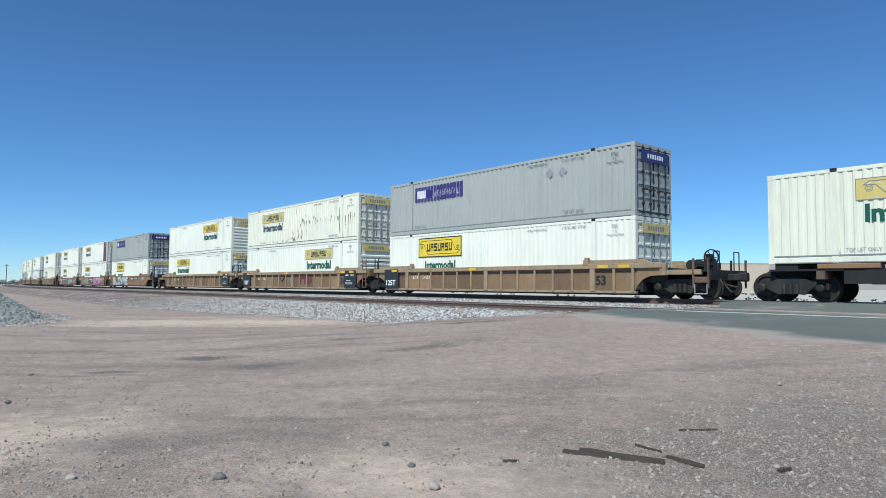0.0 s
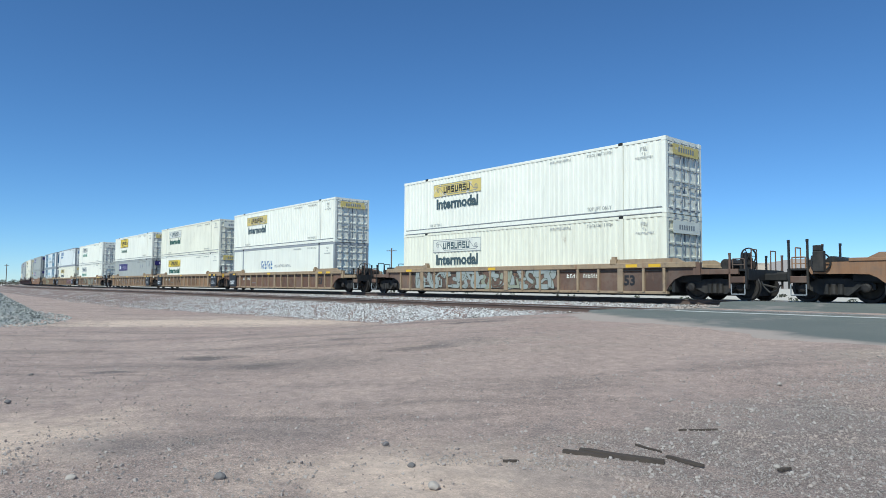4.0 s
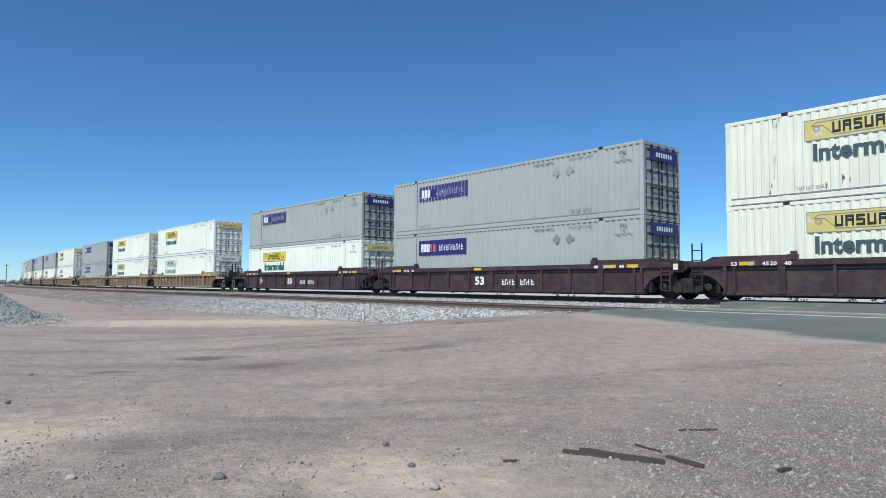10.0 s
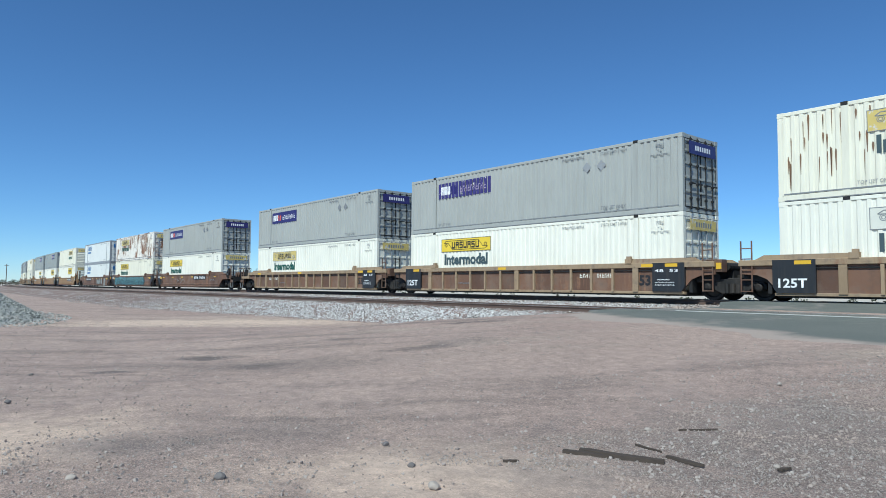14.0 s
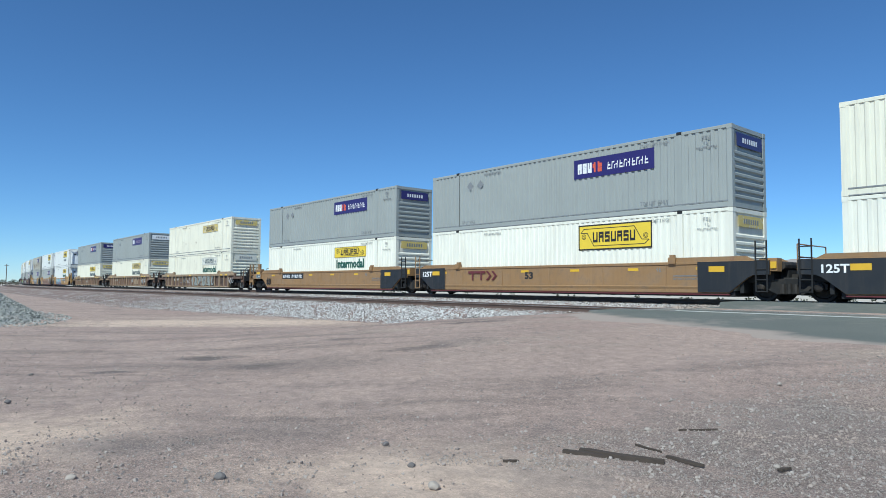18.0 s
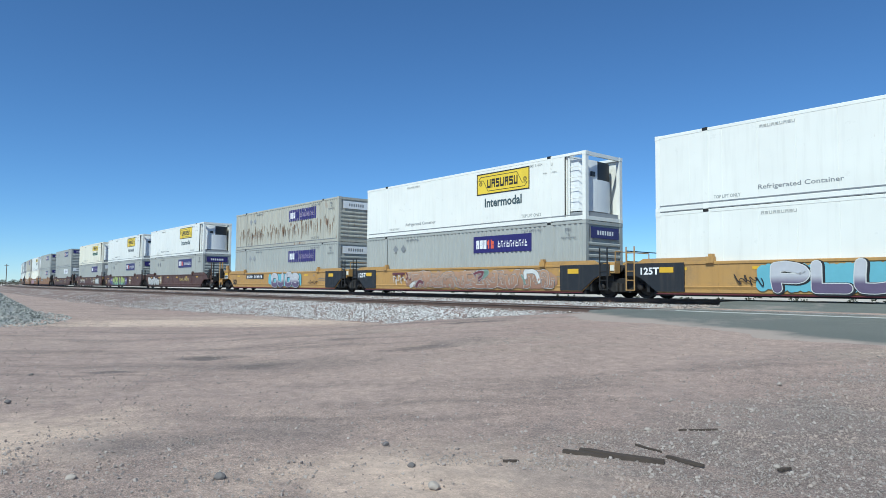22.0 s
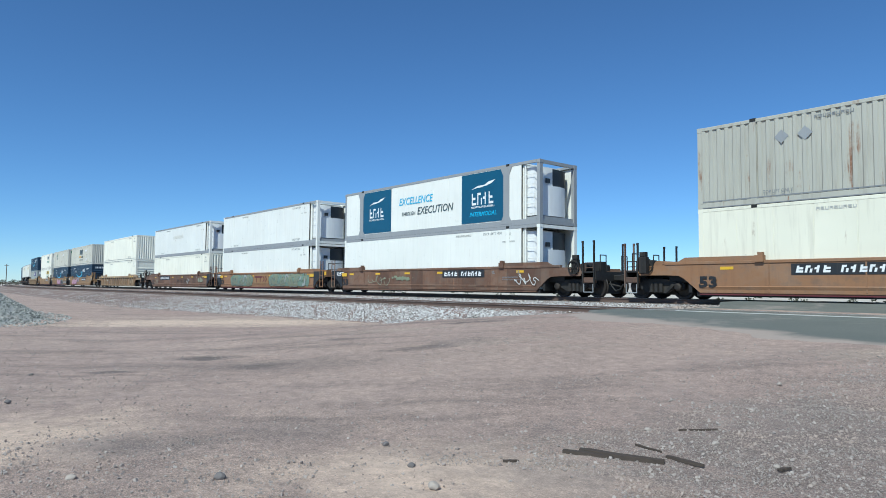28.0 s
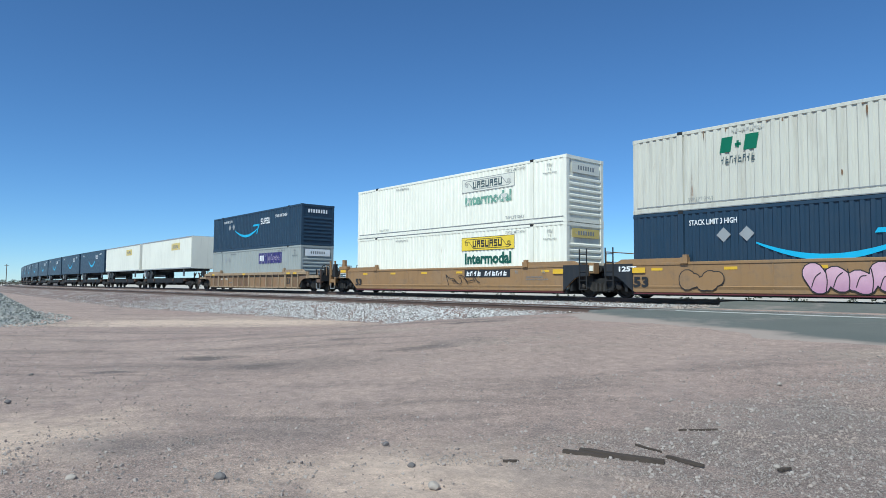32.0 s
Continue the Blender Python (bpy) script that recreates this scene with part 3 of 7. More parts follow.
# pebbles on the dirt, crowded where the lot is gravelled
def along(x, y):
    """Place along and across the lot: u to the east-north-east, w away from it."""
    return x * 0.652 + y * 0.758, -x * 0.758 + y * 0.652


def gravelled(x, y):
    u, w = along(x, y)
    ragged = 0.8 * noise.noise((x * 0.9, y * 0.9, 12)) + 0.4 * noise.noise((x * 3.1, y * 3.1, 4))
    east = 6.1 + 0.62 * u - w + ragged
    sandy = math.hypot((u - 0.2) / 1.1, (w - 5.0) / 0.65) + 0.5 * ragged
    west = 6.0 - 0.15 * u - w + ragged
    if u > 0.0:
        return min(1.0, max(0.0, east * 1.2)) * (1.0 if sandy > 1 else 0.05)
    return 0.45 * min(1.0, max(0.0, west * 1.2)) * (1.0 if sandy > 1 else 0.1)


places, sizes = [], []
for k in range(60000):
    dpt = 3.6 + 26 * rng.random() ** 1.8
    ang = YAW + math.atan(rng.uniform(-0.8, 0.8))
    x, y = -math.sin(ang) * dpt, math.cos(ang) * dpt
    if y - track_y(x) > -8.2 or (y > 11.6 + max(-3 - x, 0) * 0.3 and x > -12.5):
        continue
    u, w = along(x, y)
    if noise.noise((x * 0.5, y * 0.5, 3)) < rng.uniform(-0.75, 0.35) or (math.hypot((u - 0.2) / 1.1, (w - 5.0) / 0.65) < 1 and rng.random() < 0.8):
        continue
    lump = 0.035 * noise.noise((x * 0.45, y * 0.45, 0)) + 0.02 * noise.noise((x * 1.7, y * 1.7, 5))
    size = 0.005 + 0.026 * rng.random() ** 7 + 0.0005 * dpt
    places.append((x, y, float(ground_z(x, y)) + lump + size * 0.15))
    sizes.append(size)
for k in range(120000):
    u, w = rng.uniform(-5.5, 7.0), rng.uniform(4.3, 10.8)
    x, y = u * 0.652 - w * 0.758, u * 0.758 + w * 0.652
    if rng.random() > gravelled(x, y):
        continue
    lump = 0.035 * noise.noise((x * 0.45, y * 0.45, 0)) + 0.02 * noise.noise((x * 1.7, y * 1.7, 5))
    size = 0.006 + 0.008 * rng.random() + 0.030 * rng.random() ** 16
    places.append((x, y, float(ground_z(x, y)) + lump + size * 0.12))
    sizes.append(size)
stones("pebbles", places, sizes, "pebble", "small mixed pebbles scattered over the dirt", "pebbles", seed=8)

# heap of crushed stone
places, sizes = [], []
PILE = (-36.0, 2.6)


def pile_z(x, y):
    d = np.hypot((x - PILE[0]) / 8.0, (y - PILE[1]) / 3.4)
    return -1.12 + 2.1 * np.clip(1 - d, 0, 1)


heap = part("gravel_heap", sheet("gravel_heap", np.arange(-44.6, -27.3, 0.3), np.arange(-1.4, 6.5, 0.25), lambda gx, gy: pile_z(gx, gy) - 0.03), "pile")
tagged(heap, "low heap of grey-green crushed stone on the dirt", "gravel heap")
for k in range(12000):
    x, y = PILE[0] + rng.uniform(-8, 10), PILE[1] + rng.uniform(-3, 5)
    d = math.hypot((x - PILE[0]) / 8.0, (y - PILE[1]) / 3.4)
    if d > 1.25 or (d > 1 and rng.random() < 0.7):
        continue
    places.append((x, y, max(float(pile_z(x, y)), -1.08) + 0.01))
    sizes.append(rng.uniform(0.04, 0.11))
stones("heap_stones", places, sizes, "pile", "grey-green crushed stones lying on the heap", "gravel", seed=5)

# rubble beside the crossing, between the tracks
places, sizes = [], []
for k in range(2600):
    t = rng.random()
    across = rng.normal(0, 0.35)
    x, y = -13.6 + 4.6 * t + rng.normal(0, 0.2), 20.6 + 0.5 * t + across
    hump = 0.20 * math.exp(-((t - 0.55) / 0.28) ** 2 - (across / 0.4) ** 2)
    places.append((x, y, -0.36 + hump * rng.uniform(0.5, 1.0) + 0.02))
    sizes.append(rng.uniform(0.03, 0.09))
stones("rubble", places, sizes, "pebble", "low ridge of broken stone between the tracks", "rubble", seed=6)


# ---- road over the crossing ----
def road_patch():
    """Asphalt whose edges dip under the dirt."""
    xs, ys = np.arange(-14.5, 16, 0.2), np.arange(9.4, 60, 0.2)
    gx, gy = np.meshgrid(xs, ys, indexing="ij")
    wob = np.array([[0.5 * noise.noise((a * 0.45, b * 0.45, 2)) + 0.2 * noise.noise((a * 1.6, b * 1.6, 7)) for b in ys] for a in xs])
    left = -12.3 + 0.43 * (gy - 17.8) + 0.35 * np.clip(17.8 - gy, 0, 99) ** 1.35
    near = 12.3 + np.clip(-3 - gx, 0, 12) * 0.30 - np.clip(gx + 3, 0, 20) * 0.1
    inside = np.minimum(np.minimum(gx - left, (gy - near) * 0.8), 13 + 0.43 * (gy - 17.8) - gx) + wob * 0.6
    keep = inside > -0.6
    z = ground_z(gx, gy)
    z = np.where(np.abs(gy - 23.5) < 1.8, -0.020, np.where(np.abs(gy - 18.53) < 1.7, -0.262, z))
    z = z + np.clip(inside * 0.06, -0.05, 0.014)
    idx = np.arange(gx.size).reshape(gx.shape)
    ok = keep[:-1, :-1] & keep[1:, :-1] & keep[1:, 1:] & keep[:-1, 1:]
    faces = np.stack([idx[:-1, :-1], idx[1:, :-1], idx[1:, 1:], idx[:-1, 1:]], -1)[ok]
    me = bpy.data.meshes.new("road")
    me.from_pydata(np.stack([gx, gy, z], -1).reshape(-1, 3).tolist(), [], faces.tolist())
    me.materials.append(None)
    bm = bmesh.new()
    bm.from_mesh(me)
    bmesh.ops.delete(bm, geom=[v for v in bm.verts if not v.link_faces], context="VERTS")
    bm.to_mesh(me)
    bm.free()
    for p in me.polygons:
        p.use_smooth = True
    return me


# pale strip along the near rail where the road crosses it, coloured as the rail's glint
strip = sweep("crossing_strip", lambda s: [(NEAR_TRACK - 0.81, -0.234), (NEAR_TRACK - 0.765, -0.234), (NEAR_TRACK - 0.765, -0.27), (NEAR_TRACK - 0.81, -0.27)], -10.2, 14, 1.0, "strip", "thin pale strip standing in for the rail's glint on the crossing", "edging")
tagged(part("road", road_patch(), "asphalt"), "worn grey asphalt road over the railway crossing", "road", kind="structure")


# ---- loose things on the dirt ----
def boulder(name, x, y, size, material, label, seed, squash=0.65):
    bm = bmesh.new()
    bmesh.ops.create_icosphere(bm, subdivisions=2, radius=size * 0.43)
    for v in bm.verts:
        k = 1 + 0.45 * noise.noise(v.co * (2.2 / size) + Vector((seed, 0, 0)))
        v.co = Vector((v.co.x * k, v.co.y * k * 0.85, v.co.z * k * squash))
    me = bpy.data.meshes.new(name)
    bm.to_mesh(me)
    bm.free()
    me.materials.append(None)
    ob = part(name, me, material)
    ob.matrix_basis = pose(x, y, float(ground_z(x, y)) + size * 0.18, 0, 0, seed * 40)
    return tagged(ob, label, "rock", group="rocks on the dirt")


MAT["palerock"] = plain("pale_rock", (0.37, 0.32, 0.28), 0.9)
MAT["darkrock"] = plain("dark_rock", (0.16, 0.145, 0.14), 0.9)
for k, (x, y, size, mat) in enumerate([(-5.72, 1.2, 0.10, "palerock"), (-5.04, 2.08, 0.11, "darkrock"), (-4.37, 3.43, 0.085, "darkrock"), (-3.81, 3.2, 0.12, "palerock"),
                                       (-3.71, 5.9, 0.085, "palerock"), (-3.01, 5.88, 0.08, "palerock"), (-9.87, 1.33, 0.09, "darkrock"), (-5.1, 3.7, 0.09, "darkrock"),
                                       (-3.29, 7.23, 0.08, "palerock"), (-2.35, 5.6, 0.07, "palerock"), (-12.5, 1.99, 0.08, "darkrock"), (-3.6, 8.7, 0.09, "palerock")]):
    boulder("rock", x, y, size, mat, ("pale" if mat == "palerock" else "dark grey") + " angular rock lying on the dirt", k + 1)


def splinter(name, a, c, width, thick, label, seed):
    """A broken, weathered length of wood lying on the dirt."""
    a, c = Vector((a[0], a[1], 0)), Vector((c[0], c[1], 0))
    d = c - a
    n, b = 9, Build()
    side = Vector((-d.y, d.x, 0)).normalized()
    rows = []
    for i in range(n):
        t = i / (n - 1)
        w = width * (0.35 + 0.65 * math.sin(math.pi * min(1, 0.12 + t * 0.9)) ** 0.5) * (1 + 0.25 * noise.noise((t * 4, seed, 0)))
        p = a + d * t + side * 0.02 * noise.noise((t * 3, seed, 4))
        z = float(ground_z(p.x, p.y)) + 0.012
        rows.append([p + side * w / 2 + Vector((0, 0, z)), p + side * w * 0.35 + Vector((0, 0, z + thick)), p - side * w * 0.4 + Vector((0, 0, z + thick * 0.9)), p - side * w / 2 + Vector((0, 0, z))])
    for r in rows:
        b.v += [tuple(p) for p in r]
    for i in range(n - 1):
        for j in range(4):
            b.f.append((i * 4 + j, i * 4 + (j + 1) % 4, i * 4 + 4 + (j + 1) % 4, i * 4 + 4 + j))
    b.f += [(0, 1, 2, 3), tuple(len(b.v) - 4 + j for j in (3, 2, 1, 0))]
    return tagged(part(name, b, "lumber"), label, "wood", group="broken wood on the dirt")


splinter("broken_plank", (-3.75, 4.86), (-3.04, 5.07), 0.075, 0.045, "long split weathered grey-brown plank on the gravel", 1)
splinter("broken_plank", (-3.86, 4.76), (-3.43, 4.92), 0.06, 0.03, "shorter split piece of dark weathered wood", 2)
splinter("stick", (-3.52, 5.38), (-3.22, 5.33), 0.018, 0.02, "thin dry stick on the gravel", 3)
splinter("broken_plank", (-3.12, 5.24), (-2.77, 5.22), 0.05, 0.025, "short dark rotten piece of wood", 4)
splinter("stick", (-3.47, 6.05), (-3.2, 6.3), 0.02, 0.018, "thin dry stick on the gravel", 5)
splinter("stick", (-3.97, 4.1), (-3.88, 4.2), 0.03, 0.02, "small chip of brown wood on the sand", 6)
splinter("stick", (-2.30, 5.50), (-2.24, 5.60), 0.03, 0.02, "small chip of dark wood on the gravel", 7)


# ---- distance ----
def bearing(px):
    """Direction on the ground for a bearing given by its tangent right of the view's middle."""
    f, r = Vector((-math.sin(YAW), math.cos(YAW), 0)), Vector((math.cos(YAW), math.sin(YAW), 0))
    return f + r * px


def hills():
    b = Build()
    n = 90
    for i in range(n):
        t = -1.1 + 2.9 * i / (n - 1)
        d = bearing(t) * 2600
        up = smooth(0.12, 0.30, t)
        h = 6 + up * (82 + 62 * smooth(0.36, 0.6, t) + 26 * noise.noise((t * 7, 1, 0)) + 12 * noise.noise((t * 26, 3, 0)))
        e = bearing(t) * 3100
        b.v += [(d.x, d.y, -8), (e.x, e.y, float(h)), (e.x * 1.1, e.y * 1.1, -8)]
    for i in range(n - 1):
        for j in range(2):
            b.f.append((i * 3 + j, i * 3 + 3 + j, i * 3 + 4 + j, i * 3 + 1 + j))
    return b


tagged(part("backdrop_hills", hills(), "hill"), "low hazy desert hills on the horizon", "hills", kind="structure")


def bush(x, y, height, seed):
    rs = random.Random(seed)
    tree = tagged(new("tree", None), "small dusty green tree near the horizon", "tree", group="far trees")
    z0 = float(ground_z(x, y))
    tree.matrix_basis = pose(x, y, z0)
    t = Build()
    t.tube((0, 0, 0), (0.1, 0, height * 0.35), 0.16, 7).tube((0.1, 0, height * 0.3), (0.7, 0.2, height * 0.62), 0.09, 5).tube((0.1, 0, height * 0.3), (-0.6, 0.1, height * 0.6), 0.08, 5)
    part("trunk", t, "tie", tree)
    c = Build()
    for k in range(150):
        a, r = rs.uniform(0, 6.28), height * 0.42 * rs.random() ** 0.5
        zz = height * rs.uniform(0.3, 1.0)
        r *= 1.1 - 0.5 * abs(zz / height - 0.6)
        w = height * rs.uniform(0.04, 0.10)
        p = Vector((r * math.cos(a), r * math.sin(a), zz))
        u, v = Vector((rs.gauss(0, 1), rs.gauss(0, 1), rs.gauss(0, 1))).normalized(), Vector((rs.gauss(0, 1), rs.gauss(0, 1), rs.gauss(0, 1))).normalized()
        c.add([p + u * w, p + v * w, p - u * w, p - v * w * 0.8], [(0, 1, 2), (0, 2, 3), (0, 3, 1)])
    part("crown", c, "leaf", tree)


for k, (px, dist, h) in enumerate([(-0.672, 330, 2.6), (-0.665, 350, 3.2), (-0.655, 340, 2.4), (-0.648, 380, 3.4), (-0.641, 360, 2.8), (-0.68, 300, 2.2), (-0.635, 400, 3.2), (-0.676, 360, 2.6), (-0.668, 400, 2.9), (-0.66, 330, 2.0), (-0.652, 420, 3.0), (-0.645, 340, 2.1), (-0.684, 380, 2.8), (-0.69, 420, 3.2), (-0.63, 440, 2.8)]):
    d = bearing(px) * dist
    bush(d.x, d.y, h, k)


def scrub():
    """Low dry shrubs scattered over the sand beyond the tracks."""
    rs, b = random.Random(77), Build()
    for k in range(150):
        y = rs.uniform(38, 170)
        x, r = rs.uniform(-1.4, 0.25) * y, rs.uniform(0.25, 0.7)
        for i in range(16):
            a, e = rs.uniform(0, 6.28), rs.random() ** 0.5 * r
            q = Vector((x + e * math.cos(a), y + e * math.sin(a), float(ground_z(x, y)) + rs.uniform(0, r * 0.75)))
            u, w = Vector((rs.gauss(0, 1), rs.gauss(0, 1), rs.gauss(0, 1))).normalized() * 0.16, Vector((rs.gauss(0, 1), rs.gauss(0, 1), rs.gauss(0, 1))).normalized() * 0.16
            b.add([q + u, q + w, q - u, q - w * 0.8], [(0, 1, 2), (0, 2, 3), (0, 3, 1)])
    tagged(part("scrub", b, "leaf"), "low dusty shrubs on the sand beyond the tracks", "shrubs", kind="stuff")


scrub()


def utility_pole(px, dist, h):
    d = bearing(px) * dist
    pole = tagged(new("utility_pole", None), "far wooden utility pole with one crossarm", "utility pole", group="utility poles")
    pole.matrix_basis = pose(d.x, d.y, -1.0, 0, 0, 35)
    part("pole", Build().tube((0, 0, 0), (0, 0, h), 0.16, 8), "tie", pole)
    part("crossarm", Build().box(-1.2, 1.2, -0.06, 0.06, h - 0.7, h - 0.55), "tie", pole)
    for k in (-1.1, -0.5, 0.5, 1.1):
        part("insulator", stock("insulator", lambda: Build().tube((0, 0, 0), (0, 0, 0.16), 0.05, 6)), "dark", pole, at=pose(k, 0, h - 0.55))


utility_pole(-0.078, 150, 10.0)
utility_pole(-0.66, 300, 10.0)
utility_pole(0.10, 260, 9.5)
warehouse = tagged(new("warehouse", None), "long low beige warehouse far behind the tracks", "building")
d = bearing(0.40) * 330
warehouse.matrix_basis = pose(d.x, d.y, -1.0, 0, 0, 40)
part("wall", Build().box(-26, 26, -10, 10, 0, 13.5), "stucco", warehouse)
part("roof", Build().box(-26.3, 26.3, -10.3, 10.3, 13.5, 13.9), "a", warehouse)


# ---- containers: 16.15 m long, 2.6 m wide, 2.9 m high; +x is the end that leads ----
CL, CW, CH = 8.075, 1.30, 2.90
FACE, PROUD = -1.297, -1.309


def wall_sheet(x0, x1, z0, z1, pitch, depth, y):
    """A corrugated wall seen from -y."""
    b = Build()
    xs, x, up = [], x0, True
    while x < x1 - pitch:
        for dx, o in ((0, 0), (0.36, 0), (0.5, 1), (0.86, 1)):
            xs.append((x + dx * pitch, y + depth * o))
        x += pitch
    xs.append((x1, y))
    b.v = [(a, c, z) for z in (z0, z1) for a, c in xs]
    n = len(xs)
    b.f = [(i, i + 1, n + i + 1, n + i) for i in range(n - 1)]
    return b


def flat_wall(x0, x1, y):
    """A smooth wall of joined sheets with narrow grooves between them."""
    b, xs, k = Build(), [(x0, y)], x0 + 1.2
    while k < x1 - 0.5:
        xs += [(k, y), (k + 0.006, y + 0.008), (k + 0.024, y + 0.008), (k + 0.03, y)]
        k += 1.22
    xs.append((x1, y))
    n = len(xs)
    b.v = [(a, c, z) for z in (0.16, 2.80) for a, c in xs]
    b.f = [(i, i + 1, n + i + 1, n + i) for i in range(n - 1)]
    return b


def frame_mesh(reefer):
    b = Build()
    for x in (-CL + 0.09, CL - 0.09):
        for y in (-1, 1):
            b.box(x - 0.085, x + 0.085, y * 1.2 - 0.1, y * 1.2 + 0.1, 0.0, CH)
            for z in (0.0, CH - 0.16):
                b.box(x - 0.095, x + 0.095, y * 1.2 - 0.108, y * 1.2 + 0.108, z, z + 0.16)
    for y in (-1, 1):
        b.box(-CL + 0.1, CL - 0.1, y * 1.24 - 0.06, y * 1.24 + 0.06, CH - 0.13, CH - 0.005, 0.015)
        b.box(-CL + 0.1, CL - 0.1, y * 1.24 - 0.06, y * 1.24 + 0.06, 0.01, 0.19, 0.015)
    for x in (-CL + 0.07, CL - 0.07):
        b.box(x - 0.06, x + 0.06, -1.2, 1.2, CH - 0.16, CH - 0.01)
        b.box(x - 0.06, x + 0.06, -1.2, 1.2, 0.01, 0.17)
    return b


def door_leaf(side):
    """One leaf pressed into level ribs."""
    y0, y1 = (-1.12, -0.015) if side < 0 else (0.015, 1.12)
    x0, x1, line = CL - 0.02, CL + 0.012, [(CL - 0.06, 0.2)]
    for z in (0.2, 0.72, 1.24, 1.76, 2.24, CH - 0.28):
        line += [(x1, z + 0.004), (x1, z + 0.075), (x0, z + 0.09)]
        if z < CH - 0.3:
            line.append((x0, {0.2: 0.705, 0.72: 1.225, 1.24: 1.745, 1.76: 2.225, 2.24: CH - 0.295}[z]))
    line.append((CL - 0.06, CH - 0.19))
    n, b = len(line), Build()
    b.v = [(x, y, z) for y in (y0, y1) for x, z in line]
    b.f = [(i, (i + 1) % n, (i + 1) % n + n, i + n) for i in range(n)] + [tuple(range(n - 1, -1, -1)), tuple(range(n, 2 * n))]
    return b


def gasket(side):
    """Dark rubber seal round a door leaf, and the shadowed hinges."""
    b = Build()
    y0, y1 = (-1.15, 0.0) if side < 0 else (0.0, 1.15)
    b.box(CL - 0.03, CL + 0.004, y0, y0 + 0.035, 0.17, CH - 0.17).box(CL - 0.03, CL + 0.004, y1 - 0.035, y1, 0.17, CH - 0.17)
    b.box(CL - 0.03, CL + 0.004, y0, y1, 0.16, 0.195).box(CL - 0.03, CL + 0.004, y0, y1, CH - 0.2, CH - 0.165)
    return b


def lock_bar(y):
    b = Build()
    b.tube((CL + 0.035, y, 0.1), (CL + 0.035, y, CH - 0.1), 0.024, 8)
    for z in (0.16, 0.5, 1.05, 1.75, 2.3, CH - 0.2):
        b.box(CL + 0.0, CL + 0.07, y - 0.055, y + 0.055, z - 0.04, z + 0.04)
    b.box(CL + 0.03, CL + 0.065, y, y + 0.34, 1.05, 1.10)
    return b


def nose_wall(kind):
    """Closed leading end, pressed into level or upright ribs."""
    b, line, x0, x1 = Build(), [], CL - 0.05, CL + 0.004
    if kind == "nose":
        line.append((x0, 0.15))
        for k in range(7):
            z = 0.30 + k * 0.255
            line += [(x0, z), (x1, z + 0.05), (x1, z + 0.13), (x0, z + 0.18)]
        line.append((x0, CH - 0.14))
        b.v = [(x, y, z) for y in (-1.12, 1.12) for x, z in line]
    else:
        line.append((x0, -1.12))
        for k in range(9):
            y = -1.10 + k * 0.245
            line += [(x0, y), (x1, y + 0.05), (x1, y + 0.13), (x0, y + 0.18)]
        line.append((x0, 1.12))
        b.v = [(x, y, z) for z in (0.15, CH - 0.14) for x, y in line]
    n = len(line)
    b.f = [(i, i + 1, n + i + 1, n + i) for i in range(n - 1)]
    return b


def column(plan, z0, z1):
    """A plan outline in x, y raised from z0 to z1."""
    b, n = Build(), len(plan)
    b.v = [(x, y, z) for z in (z0, z1) for x, y in plan]
    b.f = [tuple(range(n - 1, -1, -1)), tuple(range(n, 2 * n))] + [(i, (i + 1) % n, (i + 1) % n + n, i + n) for i in range(n)]
    return b


def unit_plan(k, y0=-1.08, y1=1.08):
    """Rounded front of the cooling unit in the open end frame."""
    pts = [(6.96, y0)]
    for i in range(13):
        y = y0 + (y1 - y0) * i / 12
        pts.append((7.46 + k * max(0.0, 1 - (y / 1.1) ** 2) ** 0.5, y))
    return pts + [(6.96, y1)]


def joined(b, x, z):
    return [(p[0] + x, p[1], p[2] + z) for p in b.v], b.f


def diamond(r):
    return Build().plate([(0, -r), (r, 0), (0, r), (-r, 0)], -0.004, 0.0)


def bars(rows, y0=-0.004, y1=0.0):
    """Slanted bars (x, z, width, height, lean) in one mesh, for lettering that stays unreadable."""
    b = Build()
    for x, z, w, h, lean in rows:
        b.plate([(x, z), (x + w, z), (x + w + lean * h, z + h), (x + lean * h, z + h)], y0, y1)
    return b


def blocks(n, w, h, lean=0.0, weight=0.2):
    """n plain figures of upright and level strokes in a row, w wide in all, for marks that are not to be read."""
    rows, p = [], w / n
    for i in range(n):
        x, q, k, v = i * p, p * 0.8, p * weight, h * weight * 1.15
        kind = (i * i * 3 + i * 5 + n) % 6
        if kind == 0:
            rows += [(x, 0, k, h, lean), (x + q - k, 0, k, h * 0.55, lean), (x + k, h - v, q - 2 * k, v, lean)]
        elif kind == 1:
            rows += [(x, 0, k, h, lean), (x + q - k, 0, k, h, lean), (x + k, 0, q - 2 * k, v, lean)]
        elif kind == 4:
            rows += [(x, 0, k, h, lean), (x + k, 0, q - k, v, lean), (x + k, h * 0.45, q * 0.6, v, lean)]
        elif kind == 5:
            rows += [(x, h * 0.4, k, h * 0.6, lean), (x + q - k, 0, k, h * 0.6, lean), (x + k, h - v, q - k, v, lean), (x, 0, q - k, v, lean), (x + k, h * 0.42, q - 2 * k, v, lean)]
        elif kind == 2:
            rows += [(x + q * 0.5 - k / 2, 0, k, h, lean), (x, h * 0.45, q * 0.5 - k / 2, v, lean)]
        else:
            rows += [(x, 0, k, h, lean), (x + q - k, 0, k, h, lean), (x + k, h * 0.42, q - 2 * k, v, lean), (x + k, h - v, q - 2 * k, v, lean)]
    return bars([(x + lean * z, z, ww, hh, ln) for x, z, ww, hh, ln in rows])


